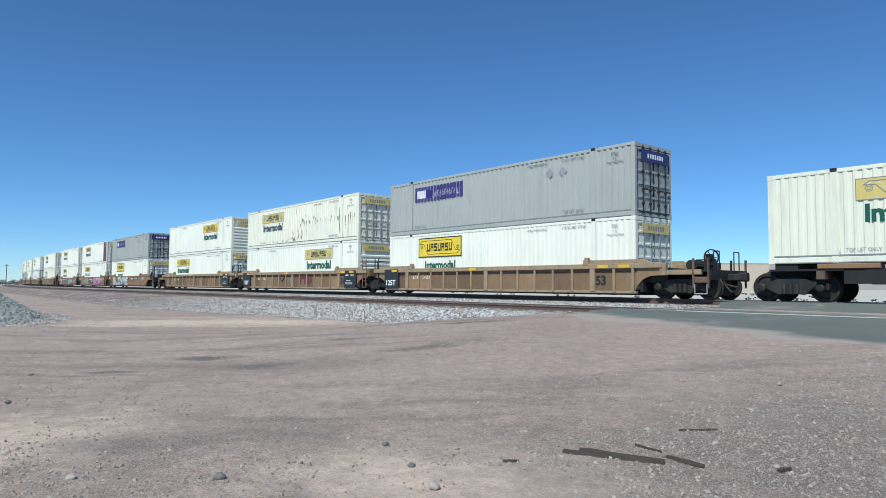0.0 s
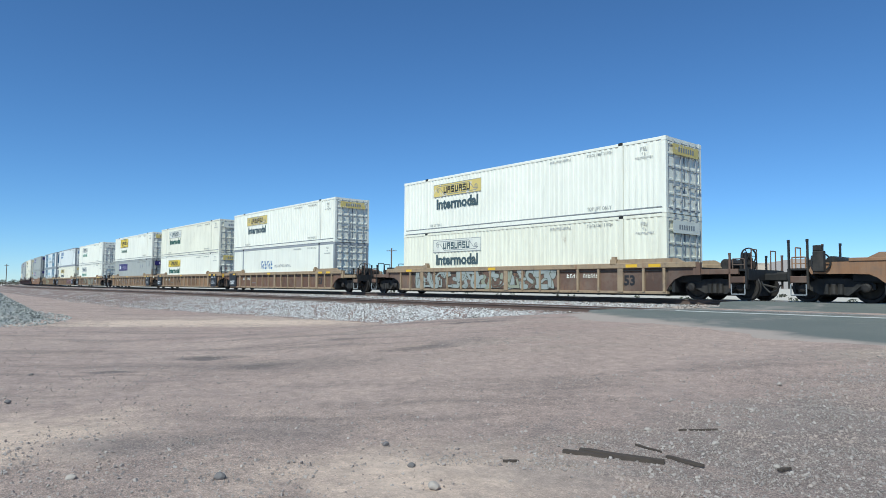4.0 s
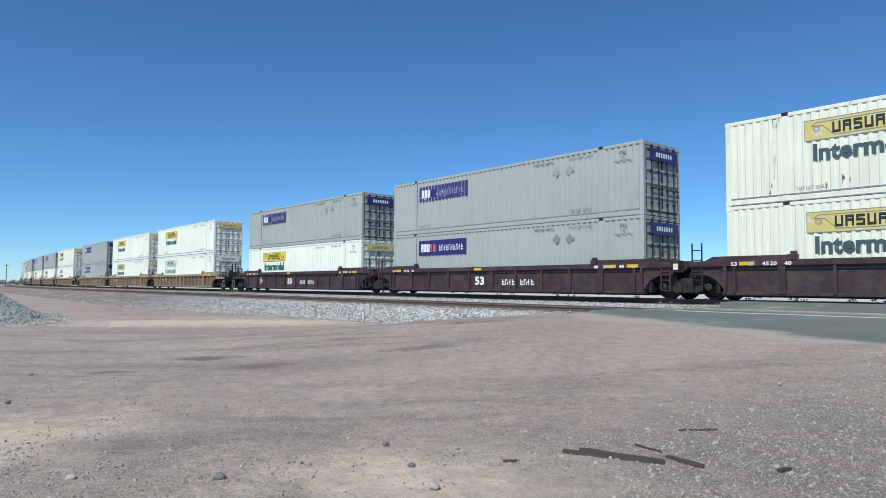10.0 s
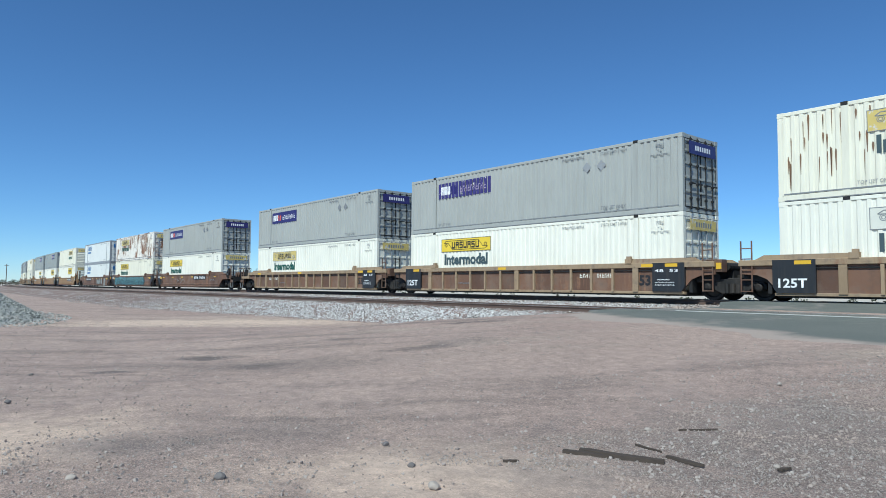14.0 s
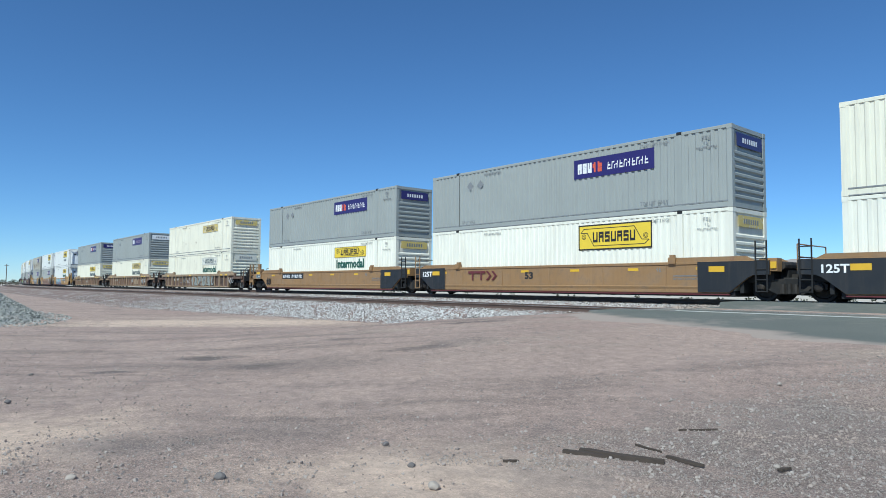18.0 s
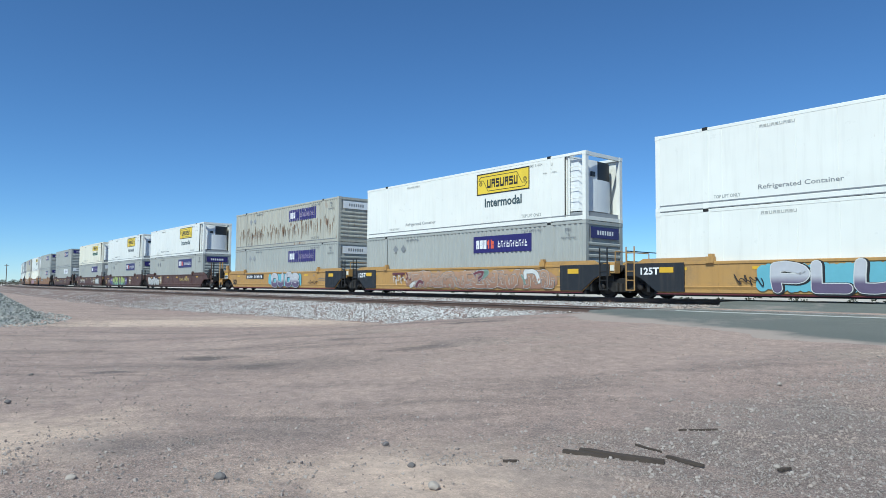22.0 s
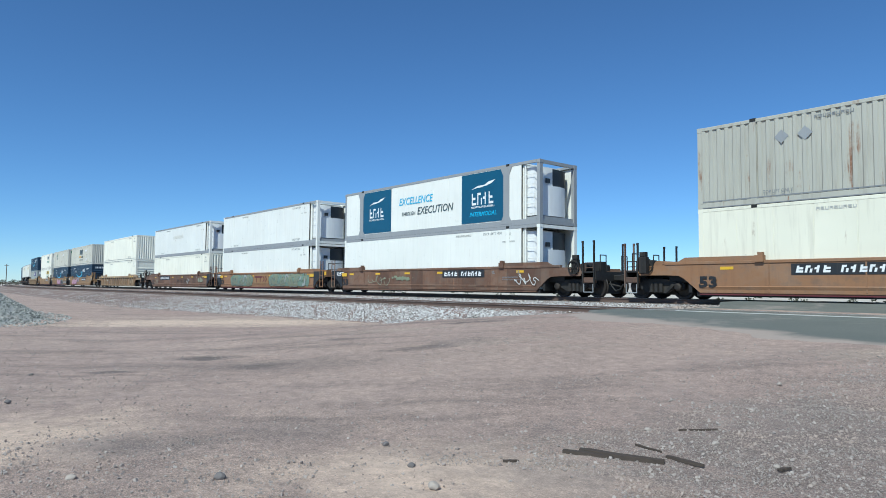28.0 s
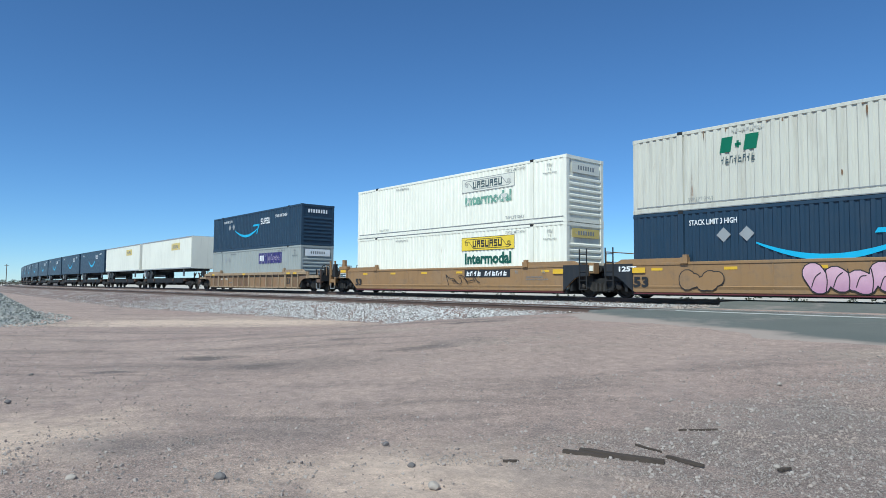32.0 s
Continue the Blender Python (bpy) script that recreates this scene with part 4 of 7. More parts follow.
def letter_bars(n, w, h, lean=0.0, thick=0.62):
    return blocks(n, w, h, lean, 0.16 + 0.18 * max(0.0, thick - 0.55))


def jb_sign(box, style, pos, lower):
    """The yellow haulier's panel with a ribbon, in its fresh, framed, faded and outlined forms, and the word below it."""
    xc = -CL + 4.38 if pos == "L" else CL - 4.85
    w, h, zc = (3.45, 1.04, 2.14) if style == "jf" else (3.62, 0.66, 2.18)
    base = {"jy": "sign_yellow", "jf": "sign_yellow", "jd": "sign_gold", "jo": "sign_pale"}[style]
    at = Matrix.Translation((xc, FACE, zc))
    sign = part("sign_panel", stock(("sign_panel", style == "jf"), lambda: Build().plate([(-w / 2, -h / 2), (w / 2, -h / 2), (w / 2, h / 2), (-w / 2, h / 2)], -0.003, 0.0)), base, box, "yellow sign panel" if base == "sign_yellow" else "faded sign panel", at)

    def ribbon():
        b = Build()
        t = 0.055 if style == "jf" else 0.022
        e = 0.0
        for x0, x1, z0, z1 in ((-w / 2, w / 2, h / 2 - t, h / 2), (-w / 2, w / 2, -h / 2, -h / 2 + t), (-w / 2, -w / 2 + t, -h / 2, h / 2), (w / 2 - t, w / 2, -h / 2, h / 2)):
            b.plate([(x0, z0), (x1, z0), (x1, z1), (x0, z1)], -0.007, -0.0035)
        k = h * 0.34
        pts = [(-1.6, k * 0.55), (-1.45, k), (0.95, k), (1.28, -k * 0.5), (1.6, -k * 0.55), (1.4, -k), (-0.95, -k), (-1.28, k * 0.5)]
        for i in range(len(pts)):
            (x0, z0), (x1, z1) = pts[i], pts[(i + 1) % len(pts)]
            d = Vector((x1 - x0, z1 - z0)).normalized() * 0.014
            b.plate([(x0 + d.y, z0 - d.x), (x1 + d.y, z1 - d.x), (x1 - d.y, z1 + d.x), (x0 - d.y, z0 + d.x)], -0.007, -0.0035)
        for q in (-1, 1):
            for r in (0.09, 0.045):
                c = (q * 1.45, q * -1 * k * 0.1)
                m = 10
                for i in range(m):
                    a0, a1 = 2 * math.pi * i / m, 2 * math.pi * (i + 1) / m
                    b.plate([(c[0] + r * math.cos(a0), c[1] + r * math.sin(a0)), (c[0] + (r + 0.02) * math.cos(a0), c[1] + (r + 0.02) * math.sin(a0)), (c[0] + (r + 0.02) * math.cos(a1), c[1] + (r + 0.02) * math.sin(a1)), (c[0] + r * math.cos(a1), c[1] + r * math.sin(a1))], -0.007, -0.0035)
        return b

    part("sign_outline", stock(("sign_outline", style == "jf"), ribbon), "ink" if style in ("jf", "jy") else "ink_grey", sign)
    lh = h * (0.40 if style == "jf" else 0.52)
    part("sign_print", stock(("sign_letters", style == "jf"), lambda: blocks(7, 2.05, lh, 0.0, 0.21)), "ink" if style != "jo" else "slate", sign, at=Matrix.Translation((-1.0, -0.0045, -lh / 2)))
    if lower:
        big = style != "jf"
        size = 0.72 if big else 0.58
        lettering("lettering", "Intermodal", size, lower, box, xc - (1.6 if big else 1.2), FACE, 1.22 if big else 1.02, 0.030 if big else 0.018, width=3.2 if big else 2.45, label="lettering in dark green" if lower == "green" else "")


def fe_sign(box, style, pos):
    xc = -CL + 4.2 if pos == "L" else CL - 4.9
    w, h, zc = 3.8, 0.80, 2.12
    at = Matrix.Translation((xc, FACE, zc))
    if style == "fe":
        sign = part("sign_panel", stock("purple_panel", lambda: Build().plate([(-w / 2, -h / 2), (w / 2, -h / 2), (w / 2, h / 2), (-w / 2, h / 2)], -0.003, 0.0)), "purple", box, "purple sign panel", at)
    else:
        def strips():
            rows, x, rs = [], -w / 2, random.Random(4)
            while x < w / 2 - 0.1:
                rows.append((x, -h / 2, 0.215, h, 0))
                x += 0.262
            return bars(rows, -0.003, 0.0)
        sign = part("peeling_vinyl", stock("purple_strips", strips), "purple_worn" if style == "fw" else "whitev", box, "peeling purple sign in vertical strips", at)
    part("sign_print", stock("fe_white", lambda: blocks(3, 0.76, 0.42, 0, 0.34)), "whitev", sign, at=Matrix.Translation((-1.70, -0.0045, -0.21)))
    part("sign_print", stock("fe_red", lambda: blocks(2, 0.50, 0.42, 0, 0.34)), "redv" if style == "fe" else "purple" if style == "fw" else "steel", sign, at=Matrix.Translation((-0.94, -0.0045, -0.21)))
    part("sign_print", stock("fe_thin", lambda: blocks(10, 1.9, 0.30, 0.08, 0.17)), "whitev" if style == "fe" else "lilac", sign, at=Matrix.Translation((-0.22, -0.0045, -0.17)))


def end_sign(box, kind):
    """Panel on the leading end."""
    x = CL + (0.075 if kind[0] == "D" else 0.012)
    w, h, zc = (0.95, 0.2, 2.45) if kind[1] == "y" else (0.98, 0.24, 2.40)
    mats = {"y": "sign_gold", "p": "purple", "s": "sign_pale", "w": "whitev"}
    sign = part("end_sign", stock(("end_sign", w, x), lambda: Build().box(x, x + 0.006, -w, w, zc - h, zc + h)), mats[kind[1]], box, "sign panel on the end")

    def end_bars():
        b = Build()
        for i in range(7):
            b.box(x + 0.006, x + 0.010, -0.55 + i * 0.17, -0.55 + i * 0.17 + 0.10, zc - 0.09, zc + 0.09)
        return b
    part("sign_print", stock(("end_bars", x, zc), end_bars), "whitev" if kind[1] == "p" else "ink_grey", sign)


def marks(box, spec, ink):
    """Small stencilled notices beside the lifting posts, which stand 12.2 m apart."""
    soft_ink = "ink_soft" if ink == "ink_faint" else ink
    lettering("lettering", "TOP LIFT ONLY", 0.20, ink, box, 4.45, FACE, 0.33, 0.003, width=1.2)
    lettering("lettering", "TOP LIFT ONLY", 0.16, ink, box, -5.8, FACE, 0.33, 0.002, width=0.95)
    lettering("lettering", "STACK LIMIT 3 HIGH", 0.17, ink, box, 4.45, FACE, 2.56, 0.002, width=1.25)
    part("mark", stock("number_bars", lambda: blocks(9, 1.15, 0.10)), soft_ink, box, at=Matrix.Translation((CL - 5.6 if spec[3] == "L" else -CL + 3.9, FACE, 2.56)))
    part("mark", stock("small_bars", lambda: Build().add(*joined(blocks(3, 0.34, 0.13), 0, 0.32)).add(*joined(blocks(2, 0.2, 0.1), 0.07, 0.15)).add(*joined(blocks(9, 0.8, 0.07), -0.22, 0))), soft_ink, box, at=Matrix.Translation((CL - (2.1 if spec[1] == "reefer" else 1.1), FACE, 2.16)))


PANELS = {
    "corr": lambda: wall_sheet(-CL + 0.16, CL - 0.16, 0.17, 2.80, 0.282, 0.040, -1.292),
    "fine": lambda: wall_sheet(-CL + 0.16, CL - 0.16, 0.17, 2.80, 0.262, 0.028, -1.292),
    "flat": lambda: flat_wall(-CL + 0.16, CL - 0.16, -1.292),
    "cut": lambda: flat_wall(-CL + 0.16, CL - 1.12, -1.292),
}
FLIP = Matrix.Rotation(math.pi, 4, "Z")
WORDS = {"w": "white", "c": "cream-white", "x": "rust-streaked white", "g": "grey", "q": "rust-streaked grey", "d": "dark grey", "n": "dark navy", "r": "clean white refrigerated", "a": "pale grey"}
SIGNS = {"jy": "a yellow haulier's sign", "jf": "a framed yellow haulier's sign", "jd": "a faded gold haulier's sign", "jo": "a pale outlined haulier's sign", "fe": "a purple sign", "fw": "a peeling purple sign", "fv": "a peeling white sign",
         "ma": "a blue slanted sign", "kl": "teal panels and lettering", "ab": "a dark slanted sign", "rl": "a green sign", "az": "a cyan swoosh", "al": "a small blue sign", "un": "faint grey lettering", "": "no sign"}


def container(spec):
    """spec: body colour, leading end (door, nose, nosev, reefer), sign, its end (L or R), colour of the word below."""
    body, end, sign, pos, word = spec
    level = "refrigerated" if end == "reefer" else "corrugated"
    box = tagged(new("shipping_container", None), f"{WORDS[body]} {level if body != 'r' else ''} container with {SIGNS[sign]}".replace("  ", " "), "container", group="containers on the train")
    kind = "flat" if body == "r" or sign in ("ma", "kl", "al") else "fine" if body in "wcx" else "corr"
    near = "cut" if end == "reefer" else kind
    part("side_panel", stock(near, PANELS[near]), body, box)
    part("side_panel", stock(kind, PANELS[kind]), body, box, at=FLIP)
    trim = "steel" if sign in ("ma", "kl", "al") and end != "reefer" or body == "r" and sign == "kl" else body
    part("frame", stock("frame", lambda: frame_mesh(False)), trim, box)
    front = CL - 1.1 if end == "reefer" else CL - 0.1
    part("roof", stock(("roof", front), lambda: Build().box(-CL + 0.1, front, -1.2, 1.2, CH - 0.1, CH - 0.03)), body, box)
    part("floor", stock("floor", lambda: Build().box(-CL + 0.1, CL - 0.1, -1.2, 1.2, 0.06, 0.16)), "dark", box)
    part("rear_wall", stock("rear_wall", lambda: Build().box(-CL + 0.03, -CL + 0.08, -1.12, 1.12, 0.15, CH - 0.14)), body, box)
    for x in (-6.096, 6.096):
        post = part("lift_post", stock("lift_post", lambda: Build().box(-0.10, 0.10, -1.304, -1.28, 0.0, CH, 0.004)), trim, box, at=Matrix.Translation((x, 0, 0)))
        part("lift_casting", stock("lift_casting", lambda: Build().box(-0.10, 0.10, -1.309, -1.2, CH - 0.10, CH + 0.015)), "dark", post)
    if sign in ("kl", "", "un") and body == "r" or kind == "flat" and end == "door":
        part("bottom_rail", stock("bottom_rail", lambda: Build().box(-CL + 0.2, CL - 0.2, -1.306, -1.29, 0.0, 0.26, 0.004)), "steel", box, "grey rail along the foot")
        part("top_rail", stock("top_rail", lambda: Build().box(-CL + 0.2, CL - 0.2, -1.306, -1.29, CH - 0.13, CH + 0.004, 0.004)), "steel", box, "grey rail along the top")
    else:
        part("bottom_rail", stock("bottom_rail_steel", lambda: Build().box(-CL + 0.18, CL - 0.18, -1.306, -1.29, 0.21, 0.25).box(-CL + 0.18, CL - 0.18, -1.304, -1.29, 0.0, 0.035)), "ink_grey" if body != "n" else "n", box)
    if end == "door":
        for side in (-1, 1):
            leaf = part("door", stock(("door", side), lambda: door_leaf(side)), body, box)
            part("gasket", stock(("gasket", side), lambda: gasket(side)), "ink_grey" if body in "wcxra" else "dark", leaf)
            for y in (side * 0.30, side * 0.80):
                part("lock_bar", stock(("lock_bar", y), lambda: lock_bar(y)), "steel" if body in "wcxr" else "dark", leaf)
    elif end in ("nose", "nosev"):
        part("front_wall", stock(end, lambda: nose_wall(end)), body, box)
    else:
        part("front_wall", stock("inner_wall", lambda: Build().box(CL - 1.13, CL - 1.05, -1.2, 1.2, 0.15, CH - 0.14)), body, box)
        unit = part("cooling_unit", stock("cooling_unit", lambda: column(unit_plan(0.42), 0.42, 1.80)), "unit", box, "white rounded cooling unit")
        part("cover", stock("unit_cover", lambda: column(unit_plan(0.36, -1.08, -0.15), 1.80, 2.62)), "unit", unit)
        part("grille", stock("unit_grille", lambda: column(unit_plan(0.36, -0.14, 1.06), 1.80, 2.60)), "grille", unit, "dark air grille")
        part("panel", stock("unit_panel", lambda: Build().box(7.80, 7.86, -0.62, -0.36, 1.92, 2.12)), "grille", unit)
        part("tray", stock("unit_tray", lambda: Build().box(6.96, 8.0, -1.15, 1.15, 0.17, 0.36, 0.02)), "steel", unit)
        for y in (-1.2, 1.2):
            part("frame_post", stock("frame_post", lambda: Build().tube((CL - 0.95, 0, 0.1), (CL - 0.95, 0, CH - 0.1), 0.05, 6)), body, box, at=Matrix.Translation((0, y, 0)))
        part("ladder", stock("end_ladder", lambda: [b for b in [Build()] if [b.tube((CL - 0.95, -1.2, z), (CL - 0.1, -1.2, z), 0.012, 5) for z in (0.5, 0.95, 1.4, 1.85, 2.3)]][0]), body, box)
    if sign[:1] == "j":
        jb_sign(box, sign, pos, word)
        end_sign(box, ("D" if end == "door" else "N") + ("s" if sign == "jo" else "y")) if end in ("door", "nose") else None
    elif sign[:1] == "f":
        fe_sign(box, sign, pos)
        end_sign(box, ("D" if end == "door" else "N") + ("p" if sign == "fe" or sign == "fw" and end == "door" else "w")) if end in ("door", "nose") else None
        x = CL - 4.3 if pos == "L" else -CL + 2.9
        for k in (0, 0.72):
            part("placard", stock("placard", lambda: diamond(0.23)), "ink_grey" if sign == "fe" else "steel", box, at=Matrix.Translation((x + k, FACE, 2.15)))
    elif sign == "ma":
        x = -CL + 2.3 if pos == "L" else CL - 5.7
        part("sign_print", stock("ma_bars", lambda: blocks(6, 2.4, 0.62, 0.22, 0.3)), "bluev", box, "blue slanted sign", Matrix.Translation((x, FACE, 1.95)))
        part("sign_stripe", stock("ma_stripe", lambda: bars([(0, 0, 2.1, 0.22, 0.2)])), "bluev", box, at=Matrix.Translation((x - 0.05, FACE, 1.55)))
        if end == "door":
            part("end_sign", stock("ma_end", lambda: [b for b in [Build()] if [b.box(CL + 0.075, CL + 0.08, -0.9 + i * 0.31, -0.68 + i * 0.31, 1.95, 2.45) for i in range(6)]][0]), "bluev", box, "blue sign on the doors")
    elif sign == "kl":
        for x0, x1, flip in ((-6.0, -3.15, 0), (2.9, 5.95, 1)):
            pn = part("sign_panel", Build().plate([(x0, 0.30), (x1, 0.30), (x1, 2.74), (x0, 2.74)], -0.003, 0.0), "teal", box, "dark teal sign panel", Matrix.Translation((0, PROUD, 0)))
            c, k = (x0 + x1) / 2, (x1 - x0) / 2.6
            part("sign_shape", Build().plate([(-0.7 * k, 0), (-0.3 * k, 0.16), (0.1 * k, 0.17), (0.35 * k, 0.30), (0.75 * k, 0.36), (0.5 * k, 0.2), (0.25 * k, 0.13), (-0.1 * k, 0.07), (-0.4 * k, 0.06)], -0.004, 0), "whitev", pn, at=Matrix.Translation((c, -0.0045, 1.95)))
            part("sign_print", letter_bars(4, 1.35 * k, 0.5 * k, 0, 0.6), "whitev", pn, at=Matrix.Translation((c - 0.66 * k, -0.0045, 1.35 - 0.15 * k)))
            part("sign_print", letter_bars(11, 1.4 * k, 0.09, 0, 0.5), "whitev", pn, at=Matrix.Translation((c - 0.7 * k, -0.0045, 1.02)))
            if flip:
                lettering("lettering", "INTERMODAL", 0.30, "cyan", pn, c - 0.95, -0.0045, 0.62, 0.004, 0.2, 1.9)
        lettering("lettering", "EXCELLENCE", 0.56, "cyan", box, -2.4, PROUD, 1.70, 0.006, 0.2, 3.0)
        lettering("lettering", "EXECUTION", 0.56, "slate", box, -0.75, PROUD, 1.08, 0.006, 0.2, 3.0)
        lettering("lettering", "THROUGH", 0.30, "slate", box, -2.15, PROUD, 1.08, 0.003, 0.2, 1.25)
        for x in (-6.2, 6.0):
            part("frame_plate", stock("frame_plate", lambda: Build().plate([(-0.3, 0.1), (0.5, 0.1), (0.28, 0.5), (0.28, 2.4), (0.5, 2.8), (-0.3, 2.8), (-0.08, 2.4), (-0.08, 0.5)], -0.012, 0.0)), "steel", box, at=Matrix.Translation((x - 0.1, PROUD + 0.004, 0)))
        if end == "door":
            part("end_sign", stock("kl_end", lambda: Build().box(CL + 0.012, CL + 0.018, -1.0, 1.0, 0.9, 2.5)), "teal", box, "dark teal sign on the doors")
    elif sign == "ab":
        lean = 0.45
        part("sign_print", stock("ab_bars", lambda: bars([(0, 0, 1.0, 1.25, 0.35), (1.3, 0, 1.05, 1.25, 0.35), (2.65, 0, 0.95, 1.25, 0.35)])), "slate", box, "three dark slanted blocks as a sign", Matrix.Translation((-1.4, FACE, 1.6)) @ Matrix.Diagonal((0.62, 1, 0.62, 1)))
        part("sign_stripe", stock("ab_stripe", lambda: bars([(0, 0, 2.3, 0.28, 0.3)])), "orangev", box, "orange stripe", Matrix.Translation((-1.75, FACE, 1.18)) @ Matrix.Diagonal((0.72, 1, 0.8, 1)))
        part("sign_print", stock("ab_small", lambda: letter_bars(7, 1.7, 0.32, 0.15)), "slate", box, at=Matrix.Translation((0.15, FACE, 1.12)) @ Matrix.Diagonal((0.72, 1, 0.8, 1)))
        part("sign_print", stock("ab_line", lambda: letter_bars(18, 4.0, 0.22, 0.1)), "slate", box, at=Matrix.Translation((-1.4, FACE, 0.74)) @ Matrix.Diagonal((0.72, 1, 0.75, 1)))
        for x in (3.1, 3.95):
            for z in (0.75, 2.1):
                part("placard", stock("placard_white", lambda: diamond(0.24)), "whitev", box, at=Matrix.Translation((x, FACE, z)))
    elif sign == "rl":
        part("sign_print", stock("rl_bars", lambda: bars([(0, 0, 0.75, 0.85, 0.2), (1.05, 0.3, 0.4, 0.15, 0), (1.17, 0.18, 0.15, 0.4, 0), (1.6, 0, 0.85, 0.85, 0.2)])), "grn", box, "green sign", Matrix.Translation((-4.6, FACE, 1.9)) @ Matrix.Diagonal((0.52, 1, 0.62, 1)))
        part("sign_print", stock("rl_line", lambda: letter_bars(8, 2.3, 0.4, 0.12)), "slate", box, at=Matrix.Translation((-4.55, FACE, 1.5)) @ Matrix.Diagonal((0.52, 1, 0.65, 1)))
        for x in (2.2, 3.0):
            part("placard", stock("placard_white", lambda: diamond(0.24)), "whitev", box, at=Matrix.Translation((x, FACE, 2.1)))
        if end == "nosev":
            part("end_sign", stock("rl_end", lambda: Build().box(CL + 0.004, CL + 0.01, -0.9, 0.9, 2.3, 2.6)), "grn", box, "green band on the end")
    elif sign == "az":
        def swoosh():
            b, n = Build(), 22
            up, lo = [], []
            for i in range(n + 1):
                t = i / n
                x = -2.6 + 5.2 * t
                z = 1.0 - 1.05 * math.sin(math.pi * (0.06 + 0.86 * t)) ** 0.9
                k = 0.05 + 0.26 * math.sin(math.pi * min(1.0, t * 0.85 + 0.05))
                up.append((x, z + k / 2))
                lo.append((x, z - k / 2))
            for i in range(n):
                b.plate([lo[i], lo[i + 1], up[i + 1], up[i]], -0.004, 0.0)
            for q in ([(1.5, 0.98), (2.95, 1.0), (2.95, 1.22), (1.6, 1.2)], [(2.95, 1.22), (2.72, 1.2), (2.3, 0.1), (2.5, 0.1)]):
                b.plate(q, -0.004, 0.0)
            return b
        part("swoosh", stock("swoosh", swoosh), "cyan", box, "cyan curved arrow", Matrix.Translation((-1.2, FACE, 1.12)) @ Matrix.Diagonal((0.84, 1, 0.66, 1)))
        part("sign_print", stock("az_bars", lambda: letter_bars(5, 2.0, 0.55, 0, 0.6)), "whitev", box, "white lettering bars", Matrix.Translation((1.5, FACE, 1.85)) @ Matrix.Diagonal((0.82, 1, 0.82, 1)))
        lettering("lettering", "STACK LIMIT 3 HIGH", 0.27, "whitev", box, -CL + 2.3, FACE, 2.35, 0.004, width=1.75)
        lettering("lettering", "STACK LIMIT 3 HIGH", 0.30, "whitev", box, CL - 4.1, FACE, 2.2, 0.004, width=1.9)
        for x in (-4.5, -3.7):
            part("placard", stock("placard_navy", lambda: diamond(0.26)), "steel", box, at=Matrix.Translation((x, FACE, 1.95)))
        part("end_sign", stock("az_end", lambda: [b for b in [Build()] if [b.box(CL + 0.006, CL + 0.012, -0.8 + i * 0.2, -0.68 + i * 0.2, 2.3, 2.55) for i in range(8)]][0]), "whitev", box)
    elif sign == "al":
        part("sign_print", stock("al_bars", lambda: letter_bars(6, 2.0, 0.6, 0.2)), "bluev", box, "blue sign", Matrix.Translation((-2.8, FACE, 1.3)))
        part("sign_print", stock("al_line", lambda: letter_bars(14, 2.6, 0.2)), "steel", box, at=Matrix.Translation((-0.5, FACE, 1.4)))
    elif sign == "un":
        part("sign_print", stock("un_bars", lambda: letter_bars(10, 3.0, 0.32, 0.15)), "a", box, at=Matrix.Translation((-2.0, FACE, 1.7)))
    if sign not in ("kl", "az"):
        marks(box, spec, "ink_faint" if body in "wcxra" else "ink_grey")
    if end == "reefer" and sign[:1] == "j":
        lettering("lettering", "Refrigerated Container", 0.22, "ink_grey", box, -CL + 3.8, FACE, 0.5, 0.002, width=2.6)
    return box


# ---- well cars: local x = 0 under the middle of the container, z = 0 on the rail ----
SILL, CHORD = 0.26, 1.36
WALL_END = CL + 1.25
SKIN = -1.44


def well_side(ribbed):
    """Side wall with its arches over the trucks."""
    if ribbed:
        arch = [(CL + 0.02, SILL), (CL + 0.16, 0.5), (CL + 0.36, 0.72), (CL + 0.68, 0.86), (WALL_END, 0.90)]
    else:
        arch = [(CL - 0.10, SILL), (CL + 0.52, 0.76), (CL + 0.72, 0.86), (WALL_END, 0.88)]
    right = arch + [(WALL_END, CHORD - (0.19 if ribbed else 0.10))]
    left = [(-x, z) for x, z in reversed(right)]
    return Build().plate(right + left, SKIN, SKIN + 0.06)


def chord(ribbed):
    b = Build()
    d = 0.10 if ribbed else 0.03
    b.box(-WALL_END, WALL_END, SKIN - d, SKIN + 0.14, CHORD - (0.20 if ribbed else 0.11), CHORD, 0.015)
    return b


def guide(ribbed):
    """Raised guide on the top chord near an end (right hand)."""
    b = Build()
    b.plate([(CL - 2.1, CHORD), (CL + 0.75, CHORD), (CL + 0.45, CHORD + 0.15), (CL - 2.0, CHORD + 0.15)], SKIN - 0.02, SKIN + 0.12)
    b.box(CL - 2.34, CL - 2.06, SKIN - 0.10, SKIN + 0.1, CHORD - 0.06, CHORD + 0.16).box(CL - 2.3, CL - 2.14, SKIN - 0.06, SKIN + 0.1, CHORD + 0.16, CHORD + 0.26)
    return b


def mirrored(b):
    b.v = [(-x, y, z) for x, y, z in b.v]
    return b


def rib(z0=SILL):
    b = Build()
    b.plate([(-0.05, z0), (0.05, z0), (0.05, CHORD - 0.20), (-0.05, CHORD - 0.20)], SKIN - 0.085, SKIN)
    return b


